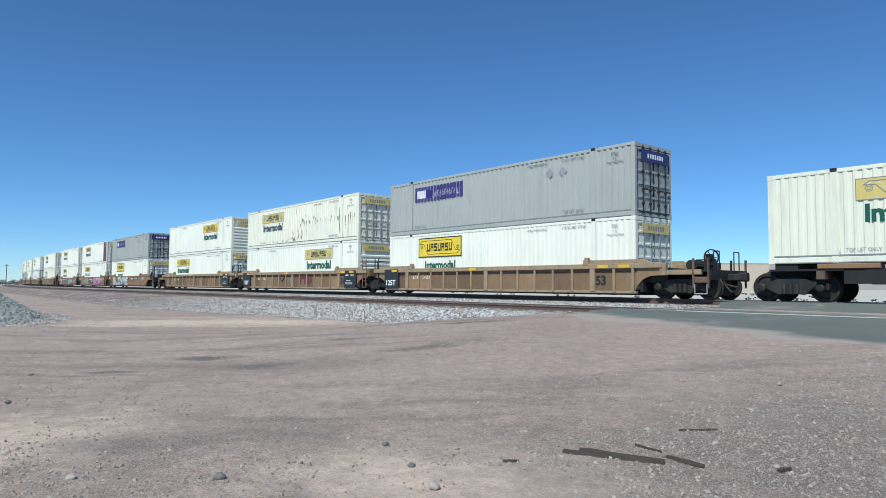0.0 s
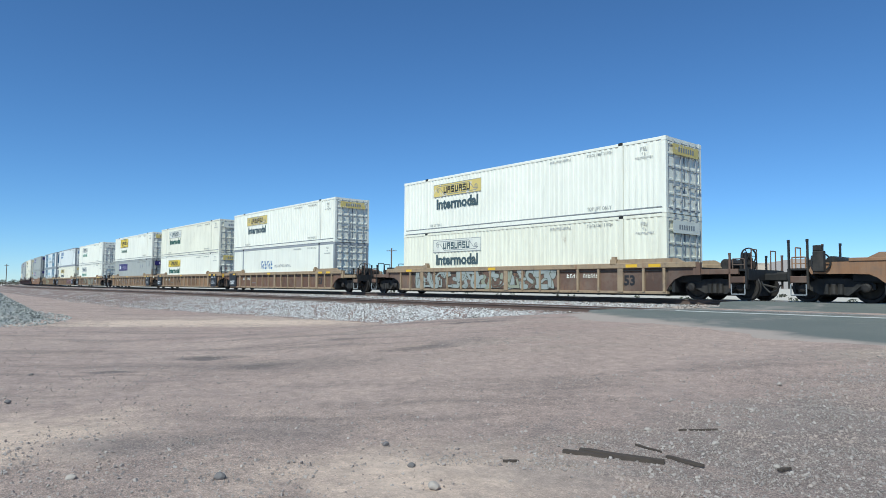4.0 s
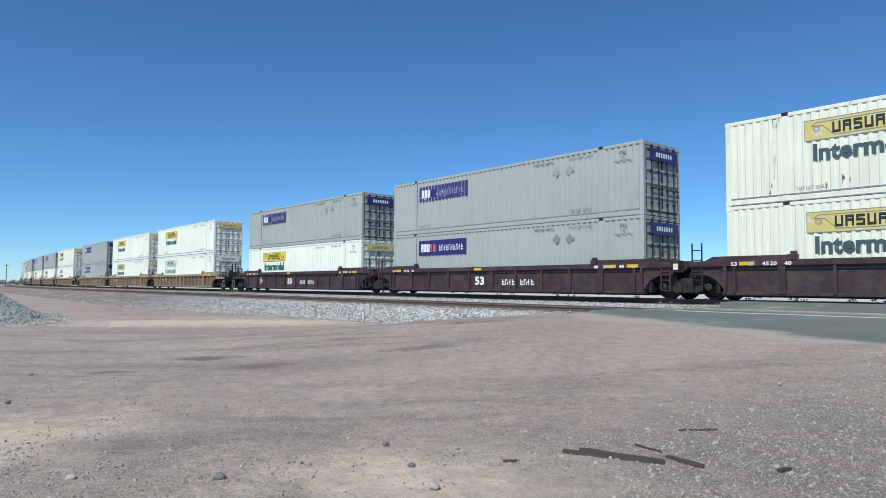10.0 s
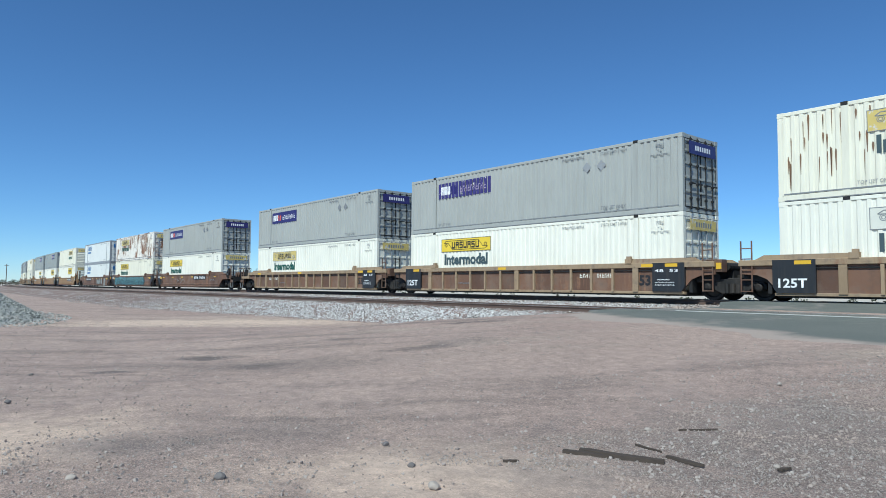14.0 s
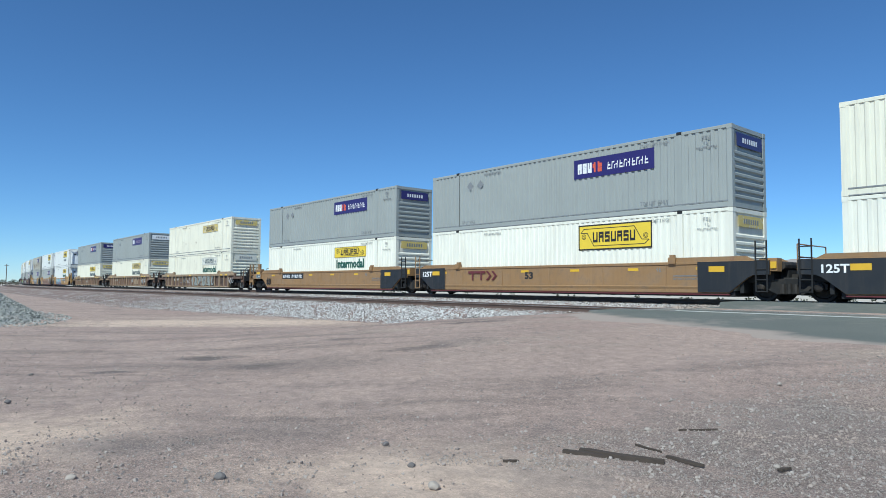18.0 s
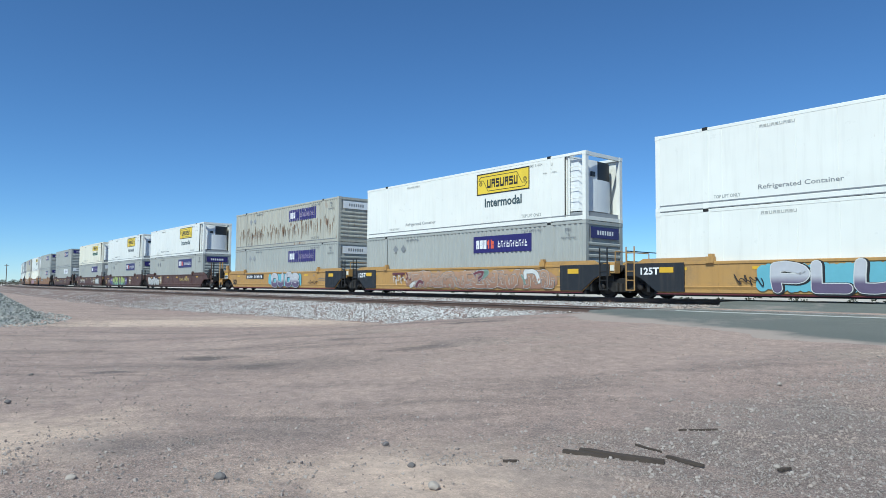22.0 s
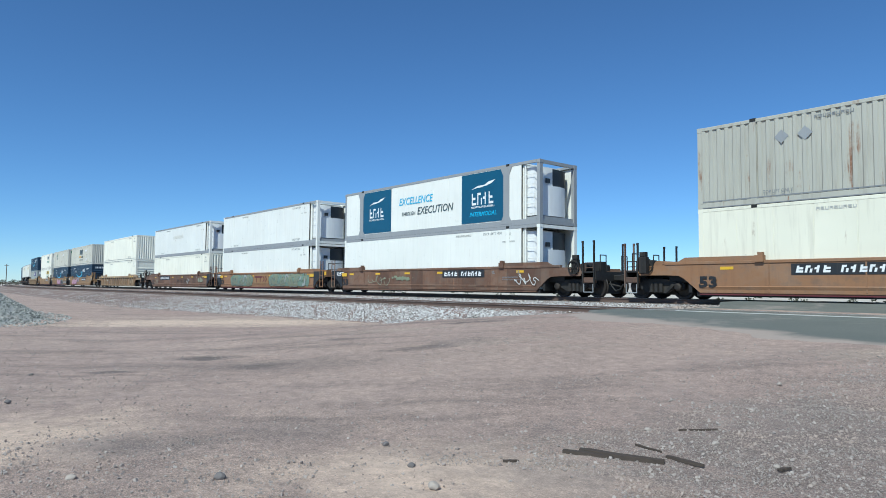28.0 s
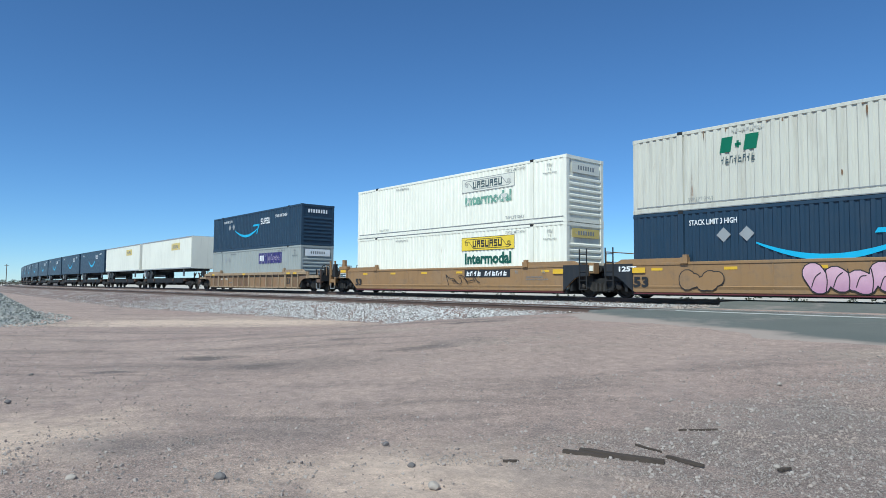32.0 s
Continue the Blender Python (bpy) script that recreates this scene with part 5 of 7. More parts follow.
def sideframe():
    """Cast side of a truck, centred on the truck."""
    y0, y1 = -1.13, -0.99
    return Build().plate([(-1.12, 0.40), (-0.72, 0.40), (-0.40, 0.24), (0.40, 0.24), (0.72, 0.40), (1.12, 0.40), (1.12, 0.56), (0.92, 0.66), (0.72, 0.62), (0.42, 0.74), (-0.42, 0.74), (-0.72, 0.62), (-0.92, 0.66), (-1.12, 0.56)], y0, y1)


def bearing_cap():
    return Build().lathe([(0.02, -0.12), (0.08, -0.12), (0.13, -0.10), (0.15, -0.06), (0.15, 0.05)], (0, -1.13, 0.46), 12)


def brake_rod():
    """Sloping brake lever beside the springs."""
    return Build().plate([(0.30, 0.24), (0.42, 0.22), (0.86, 0.60), (0.74, 0.66)], -1.20, -1.13)


def wheel():
    p = [(0.05, -0.09), (0.12, -0.09), (0.14, -0.03), (0.33, 0.0), (0.37, -0.05), (0.455, -0.05), (0.46, 0.05), (0.49, 0.07), (0.49, 0.09), (0.05, 0.09)]
    return Build().lathe(p, (0, 0, 0), 28)


def whole_truck():
    """A truck in one mesh, for cars that stay far off."""
    b = Build().box(-0.22, 0.22, -1.05, 1.05, 0.42, 0.78, 0.03)
    for q in (-0.89, 0.89):
        b.tube((q, -0.95, 0.46), (q, 0.95, 0.46), 0.075, 8)
        for y in (-0.76, 0.76):
            b.add([(p[0] + q, p[1] + y, p[2] + 0.462) for p in wheel().v], wheel().f)
    side = sideframe()
    return b.add(side.v, side.f).add([(p[0], -p[1], p[2]) for p in side.v], side.f)


def truck(car, x, tone, far=False):
    """Two-axle truck under a car at x."""
    if far:
        return part("truck", stock("whole_truck", whole_truck), "truck", car, at=Matrix.Translation((x, 0, 0)))
    t = part("truck", stock("bolster", lambda: Build().box(-0.22, 0.22, -1.05, 1.05, 0.42, 0.78, 0.03).box(-0.5, 0.5, -0.35, 0.35, 0.74, 0.9)), "truck", car, at=Matrix.Translation((x, 0, 0)))
    part("sideframe", stock("sideframe", sideframe), "truck", t)
    part("sideframe", stock("sideframe", sideframe), "truck", t, at=FLIP)
    for q in (-0.89, 0.89):
        part("bearing_cap", stock("bearing_cap", bearing_cap), "wheel", t, at=Matrix.Translation((q, 0, 0)))
    for q in (-0.2, 0.0, 0.2):
        part("spring", stock("spring", lambda: Build().tube((0, -1.17, 0.26), (0, -1.17, 0.58), 0.085, 8)), "truck", t, at=Matrix.Translation((q, 0, 0)))
    part("brake_lever", stock("brake_rod", brake_rod), "truck", t)
    for q in (-0.89, 0.89):
        for y in (-0.76, 0.76):
            part("wheel", stock("wheel", wheel), "wheel", t, at=Matrix.Translation((q, y, 0.462)) @ (FLIP if y > 0 else Matrix()))
        part("axle", stock("axle", lambda: Build().tube((0, -0.95, 0.46), (0, 0.95, 0.46), 0.075, 10)), "truck", t, at=Matrix.Translation((q, 0, 0)))
    return t


def shade_block_shape():
    """Dark solid block, added for the deep shade in the space between the trucks' wheels."""
    return Build().box(CL - 0.25, CL + 2.9, -0.58, 0.58, 0.16, 1.0, 0.05)


def coupling_end(car, q, col, rs, tall, ribbed):
    """Platform, steps, corner posts, brake gear and coupler at a free end; q = 1 leads, -1 trails."""
    m = Matrix() if q > 0 else FLIP
    near = -1 if q > 0 else 1
    x0, x1 = WALL_END - 0.02, CL + 3.05
    part("end_platform", stock("end_platform", lambda: Build().box(x0, x1 - 0.05, -1.38, 1.38, 1.0, 1.07, 0.01)), "dark", car, at=m)
    part("end_sill", stock("end_sill", lambda: Build().box(x1 - 0.12, x1, -1.38, 1.38, 0.70, 1.06, 0.02)), col if col in ("ochre", "yellow") else "dark", car, at=m)
    part("draft_sill", stock("shade_block_shape", shade_block_shape), "dark", car, at=m)
    for y in (-1, 1):
        mm = m @ (Matrix() if y < 0 else Matrix.Diagonal((1, -1, 1, 1)))
        if ribbed:
            # a short end post, and a low beam out to the steps
            part("side_apron", stock("end_beam_low", lambda: Build().box(WALL_END - 0.12, WALL_END + 0.14, SKIN - 0.06, SKIN + 0.08, 0.88, CHORD - 0.03, 0.01).box(WALL_END + 0.13, CL + 2.72, SKIN + 0.0, SKIN + 0.12, 0.90, 1.08, 0.01)), {"maroon": "maroon", "rustbrown": "rustbrown"}.get(col, "dust"), car, "low side beam at the car's end", mm)
        else:
            part("side_apron", stock("side_apron", lambda: Build().plate([(WALL_END, 0.88), (CL + 2.32, 0.88), (CL + 2.38, 1.0), (CL + 2.26, 1.24), (WALL_END, 1.25)], SKIN, SKIN + 0.05)), col, car, at=mm)
        w = 0.055 if col in ("ochre", "yellow") else 0.028
        for k, px in enumerate((CL + 2.42, CL + 2.98)):
            part("corner_post", stock(("corner_post", w, tall), lambda: Build().box(-w, w, -1.44, -1.37, 0.42, tall).box(-w * 1.25, w * 1.25, -1.45, -1.38, tall - 0.05, tall + 0.03)), col if col in ("ochre", "yellow") else rs.choice(["dark", "rustbrown", "truck"]), car, "upright steel corner post", mm @ Matrix.Translation((px, 0, 0)))
        if y != near:
            continue
        part("step_box", stock("step_box", lambda: Build().box(CL + 2.46, CL + 2.94, -1.42, -1.18, 0.60, 0.82, 0.02)), col if col in ("ochre", "yellow") else "rustbrown", car, at=mm)

        def stirrup():
            b, xa, xb = Build(), CL + 2.47, CL + 2.93
            b.tube((xa, -1.42, 0.56), (xa, -1.42, 0.22), 0.02, 5).tube((xb, -1.42, 0.56), (xb, -1.42, 0.22), 0.02, 5).tube((xa, -1.42, 0.22), (xb, -1.42, 0.22), 0.022, 5)
            return b
        part("stirrup", stock("stirrup", stirrup), "steel", car, at=mm)

        def hoop():
            b, xa, xb = Build(), CL + 2.5, CL + 2.9
            b.tube((xa, -1.36, 1.05), (xa, -1.36, 1.42), 0.02, 5).tube((xb, -1.36, 1.05), (xb, -1.36, 1.42), 0.02, 5).tube((xa, -1.36, 1.42), (xb, -1.36, 1.42), 0.022, 5).tube((xa, -1.36, 1.22), (xb, -1.36, 1.22), 0.016, 5)
            return b
        part("grab_iron", stock("hoop", hoop), rs.choice(["dark", col]), car, at=mm)

    def knuckle():
        b = Build().box(CL + 2.8, CL + 3.62, -0.14, 0.10, 0.68, 0.94, 0.04)
        b.box(CL + 3.45, CL + 3.78, -0.2, -0.02, 0.66, 0.98, 0.05)
        b.tube((CL + 2.9, -0.45, 0.6), (CL + 3.5, -0.3, 0.45), 0.035, 6)
        return b
    part("coupler", stock("coupler", knuckle), "truck", car, at=m)
    for y in (-0.75, 0.75):
        part("grab_iron", stock("grab_iron", lambda: Build().tube((0, -0.2, 1.06), (0, -0.2, 1.75), 0.022, 6).tube((0, 0.2, 1.06), (0, 0.2, 1.75), 0.022, 6).tube((0, -0.2, 1.75), (0, 0.2, 1.75), 0.022, 6)), rs.choice([col, "truck", "dark"]), car, at=m @ Matrix.Translation((x1 - 0.1, y, 0)))
    part("air_reservoir", stock("air_reservoir", lambda: Build().tube((0, -0.75, 1.27), (0, 0.75, 1.27), 0.19, 12)), rs.choice(["dark", "truck", col]), car, at=m @ Matrix.Translation((CL + 1.95, 0, 0)))
    part("control_valve", stock("control_valve", lambda: Build().box(-0.14, 0.14, -0.2, 0.2, 1.07, 1.5, 0.03).box(-0.08, 0.2, 0.22, 0.42, 1.1, 1.36, 0.03)), "truck", car, at=m @ Matrix.Translation((CL + 2.5, 0.35 * near, 0)))
    # equipment box with its notices, on smooth cars
    if col in ("ochre", "yellow"):
        cab = part("equipment_box", stock("equipment_box", lambda: Build().box(CL + 0.87, CL + 1.60, SKIN - 0.10, SKIN + 0.12, 0.88, 1.40, 0.01).box(CL + 0.81, CL + 1.66, SKIN - 0.13, SKIN + 0.16, 1.40, 1.60, 0.02).box(CL + 1.14, CL + 1.42, SKIN - 0.06, SKIN + 0.1, 1.60, 2.0, 0.01)), col, car, at=m if q > 0 else m @ Matrix.Diagonal((1, -1, 1, 1)))
        part("reflector", stock("box_reflector", lambda: Build().box(CL + 0.95, CL + 1.52, SKIN - 0.106, SKIN - 0.1, 1.22, 1.39)), "reflector", cab, "yellow reflective panel")
        part("notice", stock("box_notice", lambda: Build().box(CL + 0.90, CL + 1.57, SKIN - 0.108, SKIN - 0.1, 0.92, 1.18)), "whitev", cab, "dark notice board with a pale border")
        part("number_print", stock("notice_print", lambda: Build().box(CL + 0.92, CL + 1.22, SKIN - 0.112, SKIN - 0.108, 1.055, 1.16).box(CL + 1.24, CL + 1.55, SKIN - 0.112, SKIN - 0.108, 1.03, 1.16).box(CL + 0.92, CL + 1.55, SKIN - 0.112, SKIN - 0.108, 0.94, 1.01)), "slate", cab)
    if q > 0 or rs.random() < 0.4:
        def handwheel():
            b, n, sect = Build(), 20, [(0.25, -0.02), (0.292, -0.02), (0.292, 0.02), (0.25, 0.02)]
            b.v = [(r * math.cos(2 * math.pi * i / n), y, r * math.sin(2 * math.pi * i / n)) for i in range(n) for r, y in sect]
            b.f = [(i * 4 + k, i * 4 + (k + 1) % 4, (i + 1) % n * 4 + (k + 1) % 4, (i + 1) % n * 4 + k) for i in range(n) for k in range(4)]
            for i in range(3):
                a0 = math.pi * i / 3
                b.tube((-0.27 * math.cos(a0), 0, -0.27 * math.sin(a0)), (0.27 * math.cos(a0), 0, 0.27 * math.sin(a0)), 0.016, 4)
            return b
        wheel_at = m @ (Matrix.Translation((CL + 2.86, -0.95 * (1 if q > 0 else -1), 1.52)) @ Matrix.Rotation(math.radians(58), 4, "Z") if ribbed else Matrix.Translation((CL + 2.0, (SKIN - 0.06) * (1 if q > 0 else -1), 1.24)))
        wh = part("brake_wheel", stock("brake_wheel", handwheel), rs.choice(["dark", "truck"]), car, "spoked hand brake wheel", wheel_at)
        part("gear_box", stock(("gear_box", ribbed), lambda: Build().box(-0.11, 0.11, 0.04, 0.2, -0.46, 0.12, 0.03) if ribbed else Build().box(-0.15, 0.15, 0.05, 0.25, -0.3, 0.34, 0.03).box(-0.09, 0.16, 0.03, 0.2, 0.34, 0.52, 0.02)), "truck" if rs.random() < 0.5 else "dark", wh)
    part("hose", stock("air_hose", lambda: Build().tube((CL + 2.95, -0.4, 0.85), (CL + 3.12, -0.42, 0.48), 0.032, 6).tube((CL + 3.12, -0.42, 0.48), (CL + 3.32, -0.42, 0.28), 0.032, 6).tube((CL + 3.32, -0.42, 0.28), (CL + 3.52, -0.4, 0.34), 0.032, 6).tube((CL + 3.52, -0.4, 0.34), (CL + 3.66, -0.38, 0.55), 0.032, 6)), "dark", car, at=m)


def joint_end(car, q, col, rs):
    """The articulated end between two wells of one car."""
    m = Matrix() if q > 0 else FLIP
    part("end_beam", stock("end_beam", lambda: Build().box(WALL_END - 0.15, CL + 1.5, -0.62, 0.62, 0.2, 1.05, 0.04).box(WALL_END - 0.3, WALL_END, -1.4, 1.4, 0.90, 1.22, 0.02)), "dark", car, at=m)
    part("end_box", stock("end_box", lambda: Build().box(WALL_END - 0.35, WALL_END + 0.22, -1.40, -1.05, 0.98, 1.42, 0.02)), col, car, at=m)
    part("junction_box", stock("junction_box", lambda: Build().box(WALL_END + 0.02, WALL_END + 0.2, -1.44, -1.40, 1.08, 1.30)), rs.choice(["reflector", "sign_pale", col]), car, at=m)
    ladder = stock("joint_ladder", lambda: [b for b in [Build().tube((0, 0, 0.3), (0, 0, 2.0), 0.028, 6).tube((0.36, 0, 0.3), (0.36, 0, 2.0), 0.028, 6)] if [b.tube((0, 0, z), (0.36, 0, z), 0.02, 5) for z in (0.32, 0.7, 1.05, 1.4, 1.75)]][0])
    part("ladder", ladder, rs.choice([col, "dark", "dark"]), car, "side ladder", m @ Matrix.Translation((CL + 0.82, SKIN - 0.06 if q > 0 else -SKIN + 0.06, 0)))
    if rs.random() < 0.5:
        part("handrail", stock("joint_rail", lambda: Build().tube((WALL_END + 0.1, -1.2, 1.0), (WALL_END + 0.1, -1.2, 1.85), 0.022, 5).tube((WALL_END + 0.1, 1.2, 1.0), (WALL_END + 0.1, 1.2, 1.85), 0.022, 5).tube((WALL_END + 0.1, -1.2, 1.85), (WALL_END + 0.1, 1.2, 1.85), 0.022, 5).tube((WALL_END + 0.1, -1.2, 1.45), (WALL_END + 0.1, 1.2, 1.45), 0.018, 5)), rs.choice(["dark", "dark", col]), car, at=m)
    part("brake_cylinder", stock("brake_cylinder", lambda: Build().tube((WALL_END + 0.15, -0.95, 1.18), (WALL_END + 0.15, 0.2, 1.18), 0.14, 10)), "truck", car, at=m)


def noted(car):
    if "graffiti" not in car["label"]:
        car["label"] = car["label"].replace(" on the rails", "") + " with sprayed graffiti"


# strokes of the sprayed capitals on a grid four wide and six high
CAPITALS = {"A": "00 26 40/12 32", "B": "00 06 26 35 34 23 03/23 33 42 41 30 00", "C": "45 36 16 05 01 10 30 41", "D": "00 06 26 44 42 20 00", "E": "46 06 00 40/03 33", "G": "45 36 16 05 01 10 30 41 43 23",
            "H": "00 06/40 46/03 43", "I": "20 26", "J": "36 31 20 10 01", "L": "06 00 40", "M": "00 06 23 46 40", "N": "00 06 40 46", "O": "16 05 01 10 30 41 45 36 16", "P": "00 06 36 45 44 33 03",
            "R": "00 06 36 45 44 33 03/23 40", "S": "45 36 16 05 04 13 33 42 41 30 10 01", "T": "06 46/26 20", "U": "06 01 10 30 41 46", "V": "06 20 46", "W": "06 10 24 30 46", "X": "00 46/06 40"}


def curve(pts, n=4):
    """Points along a soft line through pts."""
    pts = [Vector(q) for q in pts]
    out = []
    for i in range(len(pts) - 1):
        a, b, c, d = pts[max(i - 1, 0)], pts[i], pts[i + 1], pts[min(i + 2, len(pts) - 1)]
        for k in range(n):
            t = k / n
            out.append(0.5 * (2 * b + (c - a) * t + (2 * a - 5 * b + 4 * c - d) * t * t + (3 * b - a - 3 * c + d) * t ** 3))
    return out + [pts[-1]]


def band(b, pts, w, y):
    """A coat of paint of width w along pts, with rounded ends and joints."""
    pts = [Vector(q) for q in pts]
    for i, q in enumerate(pts):
        m = 6 if w < 0.1 else 12
        b.add([(q.x + w / 2 * math.cos(2 * math.pi * (j + 0.5) / m), y - 0.0002 * (i % 3), q.y + w / 2 * math.sin(2 * math.pi * (j + 0.5) / m)) for j in range(m)], [tuple(range(m))])
        if i + 1 < len(pts) and (pts[i + 1] - q).length > 1e-5:
            d = (pts[i + 1] - q).normalized()
            e = Vector((-d.y, d.x)) * w / 2
            b.add([(v.x, y - 0.0002 * (i % 3) - 0.0001, v.y) for v in (q - e, pts[i + 1] - e, pts[i + 1] + e, q + e)], [(0, 1, 2, 3)])


def sprayed(words, width, h, thick, wild=1.0):
    """Soft lines of sprayed capitals, swelling and swaying, over a width and height."""
    lines, p = [], width / len(words)
    for i, ch in enumerate(words):
        if ch not in CAPITALS:
            continue
        sway = wild * 0.06 * math.sin(i * 2.3 + len(words))
        for piece in CAPITALS[ch].split("/"):
            pts = []
            for q in piece.split():
                x, z = int(q[0]) / 4, int(q[1]) / 6
                pts.append((i * p + thick * 0.6 + x * max(p - thick * 1.15, 0.05) + sway * z, thick * 0.5 + (h - thick) * z * (1 + sway) + sway * x))
            rounded = any(c in ch for c in "OCGSUJBPDR")
            lines.append(curve(pts, 2) if rounded else [Vector(q) for q in pts])
    return lines


def coat(name_label, lines, w, material, car, at, depth=0.0, shift=(0, 0)):
    b = Build()
    for k, pts in enumerate(lines):
        band(b, [(q[0] + shift[0], q[1] + shift[1]) for q in pts], w, -depth - 0.0007 * (k % 7))
    return part("graffiti", b, material, car, name_label, at)


OUT = SKIN - 0.038


def cloud_of(car, x0, x1, z0, z1, tone, seed, dy=0.0):
    """A ragged patch of overspray behind a piece."""
    rs, b = random.Random(seed), Build()
    n = max(6, int((x1 - x0) * 5))
    for i in range(n):
        t = (i + 0.5) / n
        end = min(t, 1 - t) * (x1 - x0)
        trim = rs.uniform(0, 0.28) * (1.0 if end < 0.4 else 0.35)
        top, low = min(1.24, z1 - trim), max(SILL + 0.03, z0 + rs.uniform(0, 0.2) * (1.0 if end < 0.4 else 0.3))
        w = min((x1 - x0) / n * rs.uniform(1.2, 2.6), (top - low) * 0.9)
        x = x0 + (x1 - x0) * t
        band(b, [(x + rs.uniform(-0.06, 0.06), low + w / 2), (x + rs.uniform(-0.12, 0.12), (low + top) / 2), (x + rs.uniform(-0.06, 0.06), top - w / 2)], w, -0.0005 * (i % 5))
    part("graffiti", b, tone, car, "patch of sprayed paint", Matrix.Translation((0, OUT + 0.003 - dy, 0)))


def spray(car, words, x0, x1, fill, line, cloud=None, z=0.30, h=0.95, thick=0.22, edge=0.08, shine=None, wild=1.0):
    """A painted piece of lettering: a dark outline and a thick fill, over a cloud of spray."""
    noted(car)
    if cloud:
        cloud_of(car, x0 - 0.35, x1 + 0.3, z, z + h, cloud, len(words) + int(x0 * 3))
    lines = sprayed(words, x1 - x0, h, thick, wild)
    at = Matrix.Translation((x0, OUT, z))
    coat("dark sprayed outline", lines, thick + edge, line, car, at, 0.002, (0.04, -0.02))
    if shine:
        coat("thin pale outline", lines, thick + edge * 0.45, shine, car, at, 0.008)
    coat("thick sprayed lettering", lines, thick, fill, car, at, 0.014)


def mural(car, x0, x1, tones, seed, z0=0.31, z1=1.22, line="ink"):
    """A row of big unreadable sprayed forms, swollen loops with pale and dark edges, over a haze of paint."""
    noted(car)
    rs = random.Random(seed)
    cloud_of(car, x0, x1, z0, z1, tones[1], seed)
    h, x, k = z1 - z0, x0 + 0.25, 0
    groups = {}
    while x < x1 - 0.35:
        w = rs.uniform(0.07, 0.22)
        a, turn = rs.uniform(0, 6.28), rs.choice([-1, 1]) * rs.uniform(0.5, 1.1)
        p = Vector((x, z0 + h * rs.uniform(0.25, 0.75)))
        pts = [p]
        for i in range(rs.randint(3, 6)):
            a += turn * rs.uniform(0.6, 1.3)
            p = p + Vector((math.cos(a) * 0.8, math.sin(a) * 1.1)) * rs.uniform(0.22, 0.42)
            p = Vector((min(max(p.x, x0 + 0.15), x1 - 0.15), min(max(p.y, z0 + 0.12), z1 - 0.12)))
            pts.append(p)
        tone = tones[0] if rs.random() < 0.68 else rs.choice(tones)
        groups.setdefault((tone, k % 3), []).append((curve(pts, 4), w))
        x += rs.uniform(0.13, 0.27)
        k += 1
    at = Matrix.Translation((0, OUT, 0))
    for (tone, level), rows in groups.items():
        for grow, mat, dy, label in ((0.06, line, 0.0, "dark sprayed outlines"), (0.028, tones[-1], 0.002, "thin pale outlines"), (0.0, tone, 0.004, "thick sprayed strokes")):
            b = Build()
            for i, (pts, w) in enumerate(rows):
                band(b, pts, w + grow, -0.004 - 0.0075 * level - dy - 0.0004 * (i % 4))
            part("graffiti", b, mat, car, label, at)


def bubbles(car, x0, x1, n, fill, line, z0=0.29, z1=1.2, seed=1, inner=True):
    """A throw-up: a row of swollen forms with one outline each."""
    noted(car)
    rs = random.Random(seed)
    p = (x1 - x0) / n
    for mat, grow, dy in ((line, 0.07, 0.0), (fill, 0.0, 0.006)):
        b = Build()
        for i in range(n):
            c, top, low = x0 + (i + 0.5) * p, z1 - 0.12 * ((i * 7 + seed) % 3), z0 + 0.06 * ((i * 5 + seed) % 2)
            r = min(p * 0.60, 0.30)
            lean = 0.10 * ((i * 3 + seed) % 3 - 1)
            forms = ([(c - lean, low + r), (c + lean, top - r)], [(c + p * 0.3, low + r * 1.1), (c + p * 0.1, low + r)], [(c - p * 0.3, top - r * 1.2), (c, top - r)])
            for k, line_pts in enumerate(forms[: 1 + (i + seed) % 3]):
                band(b, line_pts, 2 * r * (1.0 if k == 0 else 0.8) + grow, -dy - 0.0012 * i - 0.0003 * k)
        part("graffiti", b, mat, car, "swollen sprayed forms", Matrix.Translation((0, OUT, 0)))
    if inner:
        b = Build()
        for i in range(n):
            c = x0 + (i + 0.5) * p
            band(b, curve([(c - p * 0.22, z0 + 0.2), (c - p * 0.05, z0 + 0.5), (c + p * 0.2, z0 + rs.uniform(0.4, 0.7))], 4), 0.026, -0.012 - 0.0012 * n)
            band(b, curve([(c + p * 0.45, z0 + 0.08), (c + p * 0.5, z0 + 0.4), (c + p * 0.42, z1 - 0.2)], 4), 0.03, -0.012 - 0.0012 * n)
        part("graffiti", b, line, car, "thin sprayed lines", Matrix.Translation((0, OUT, 0)))


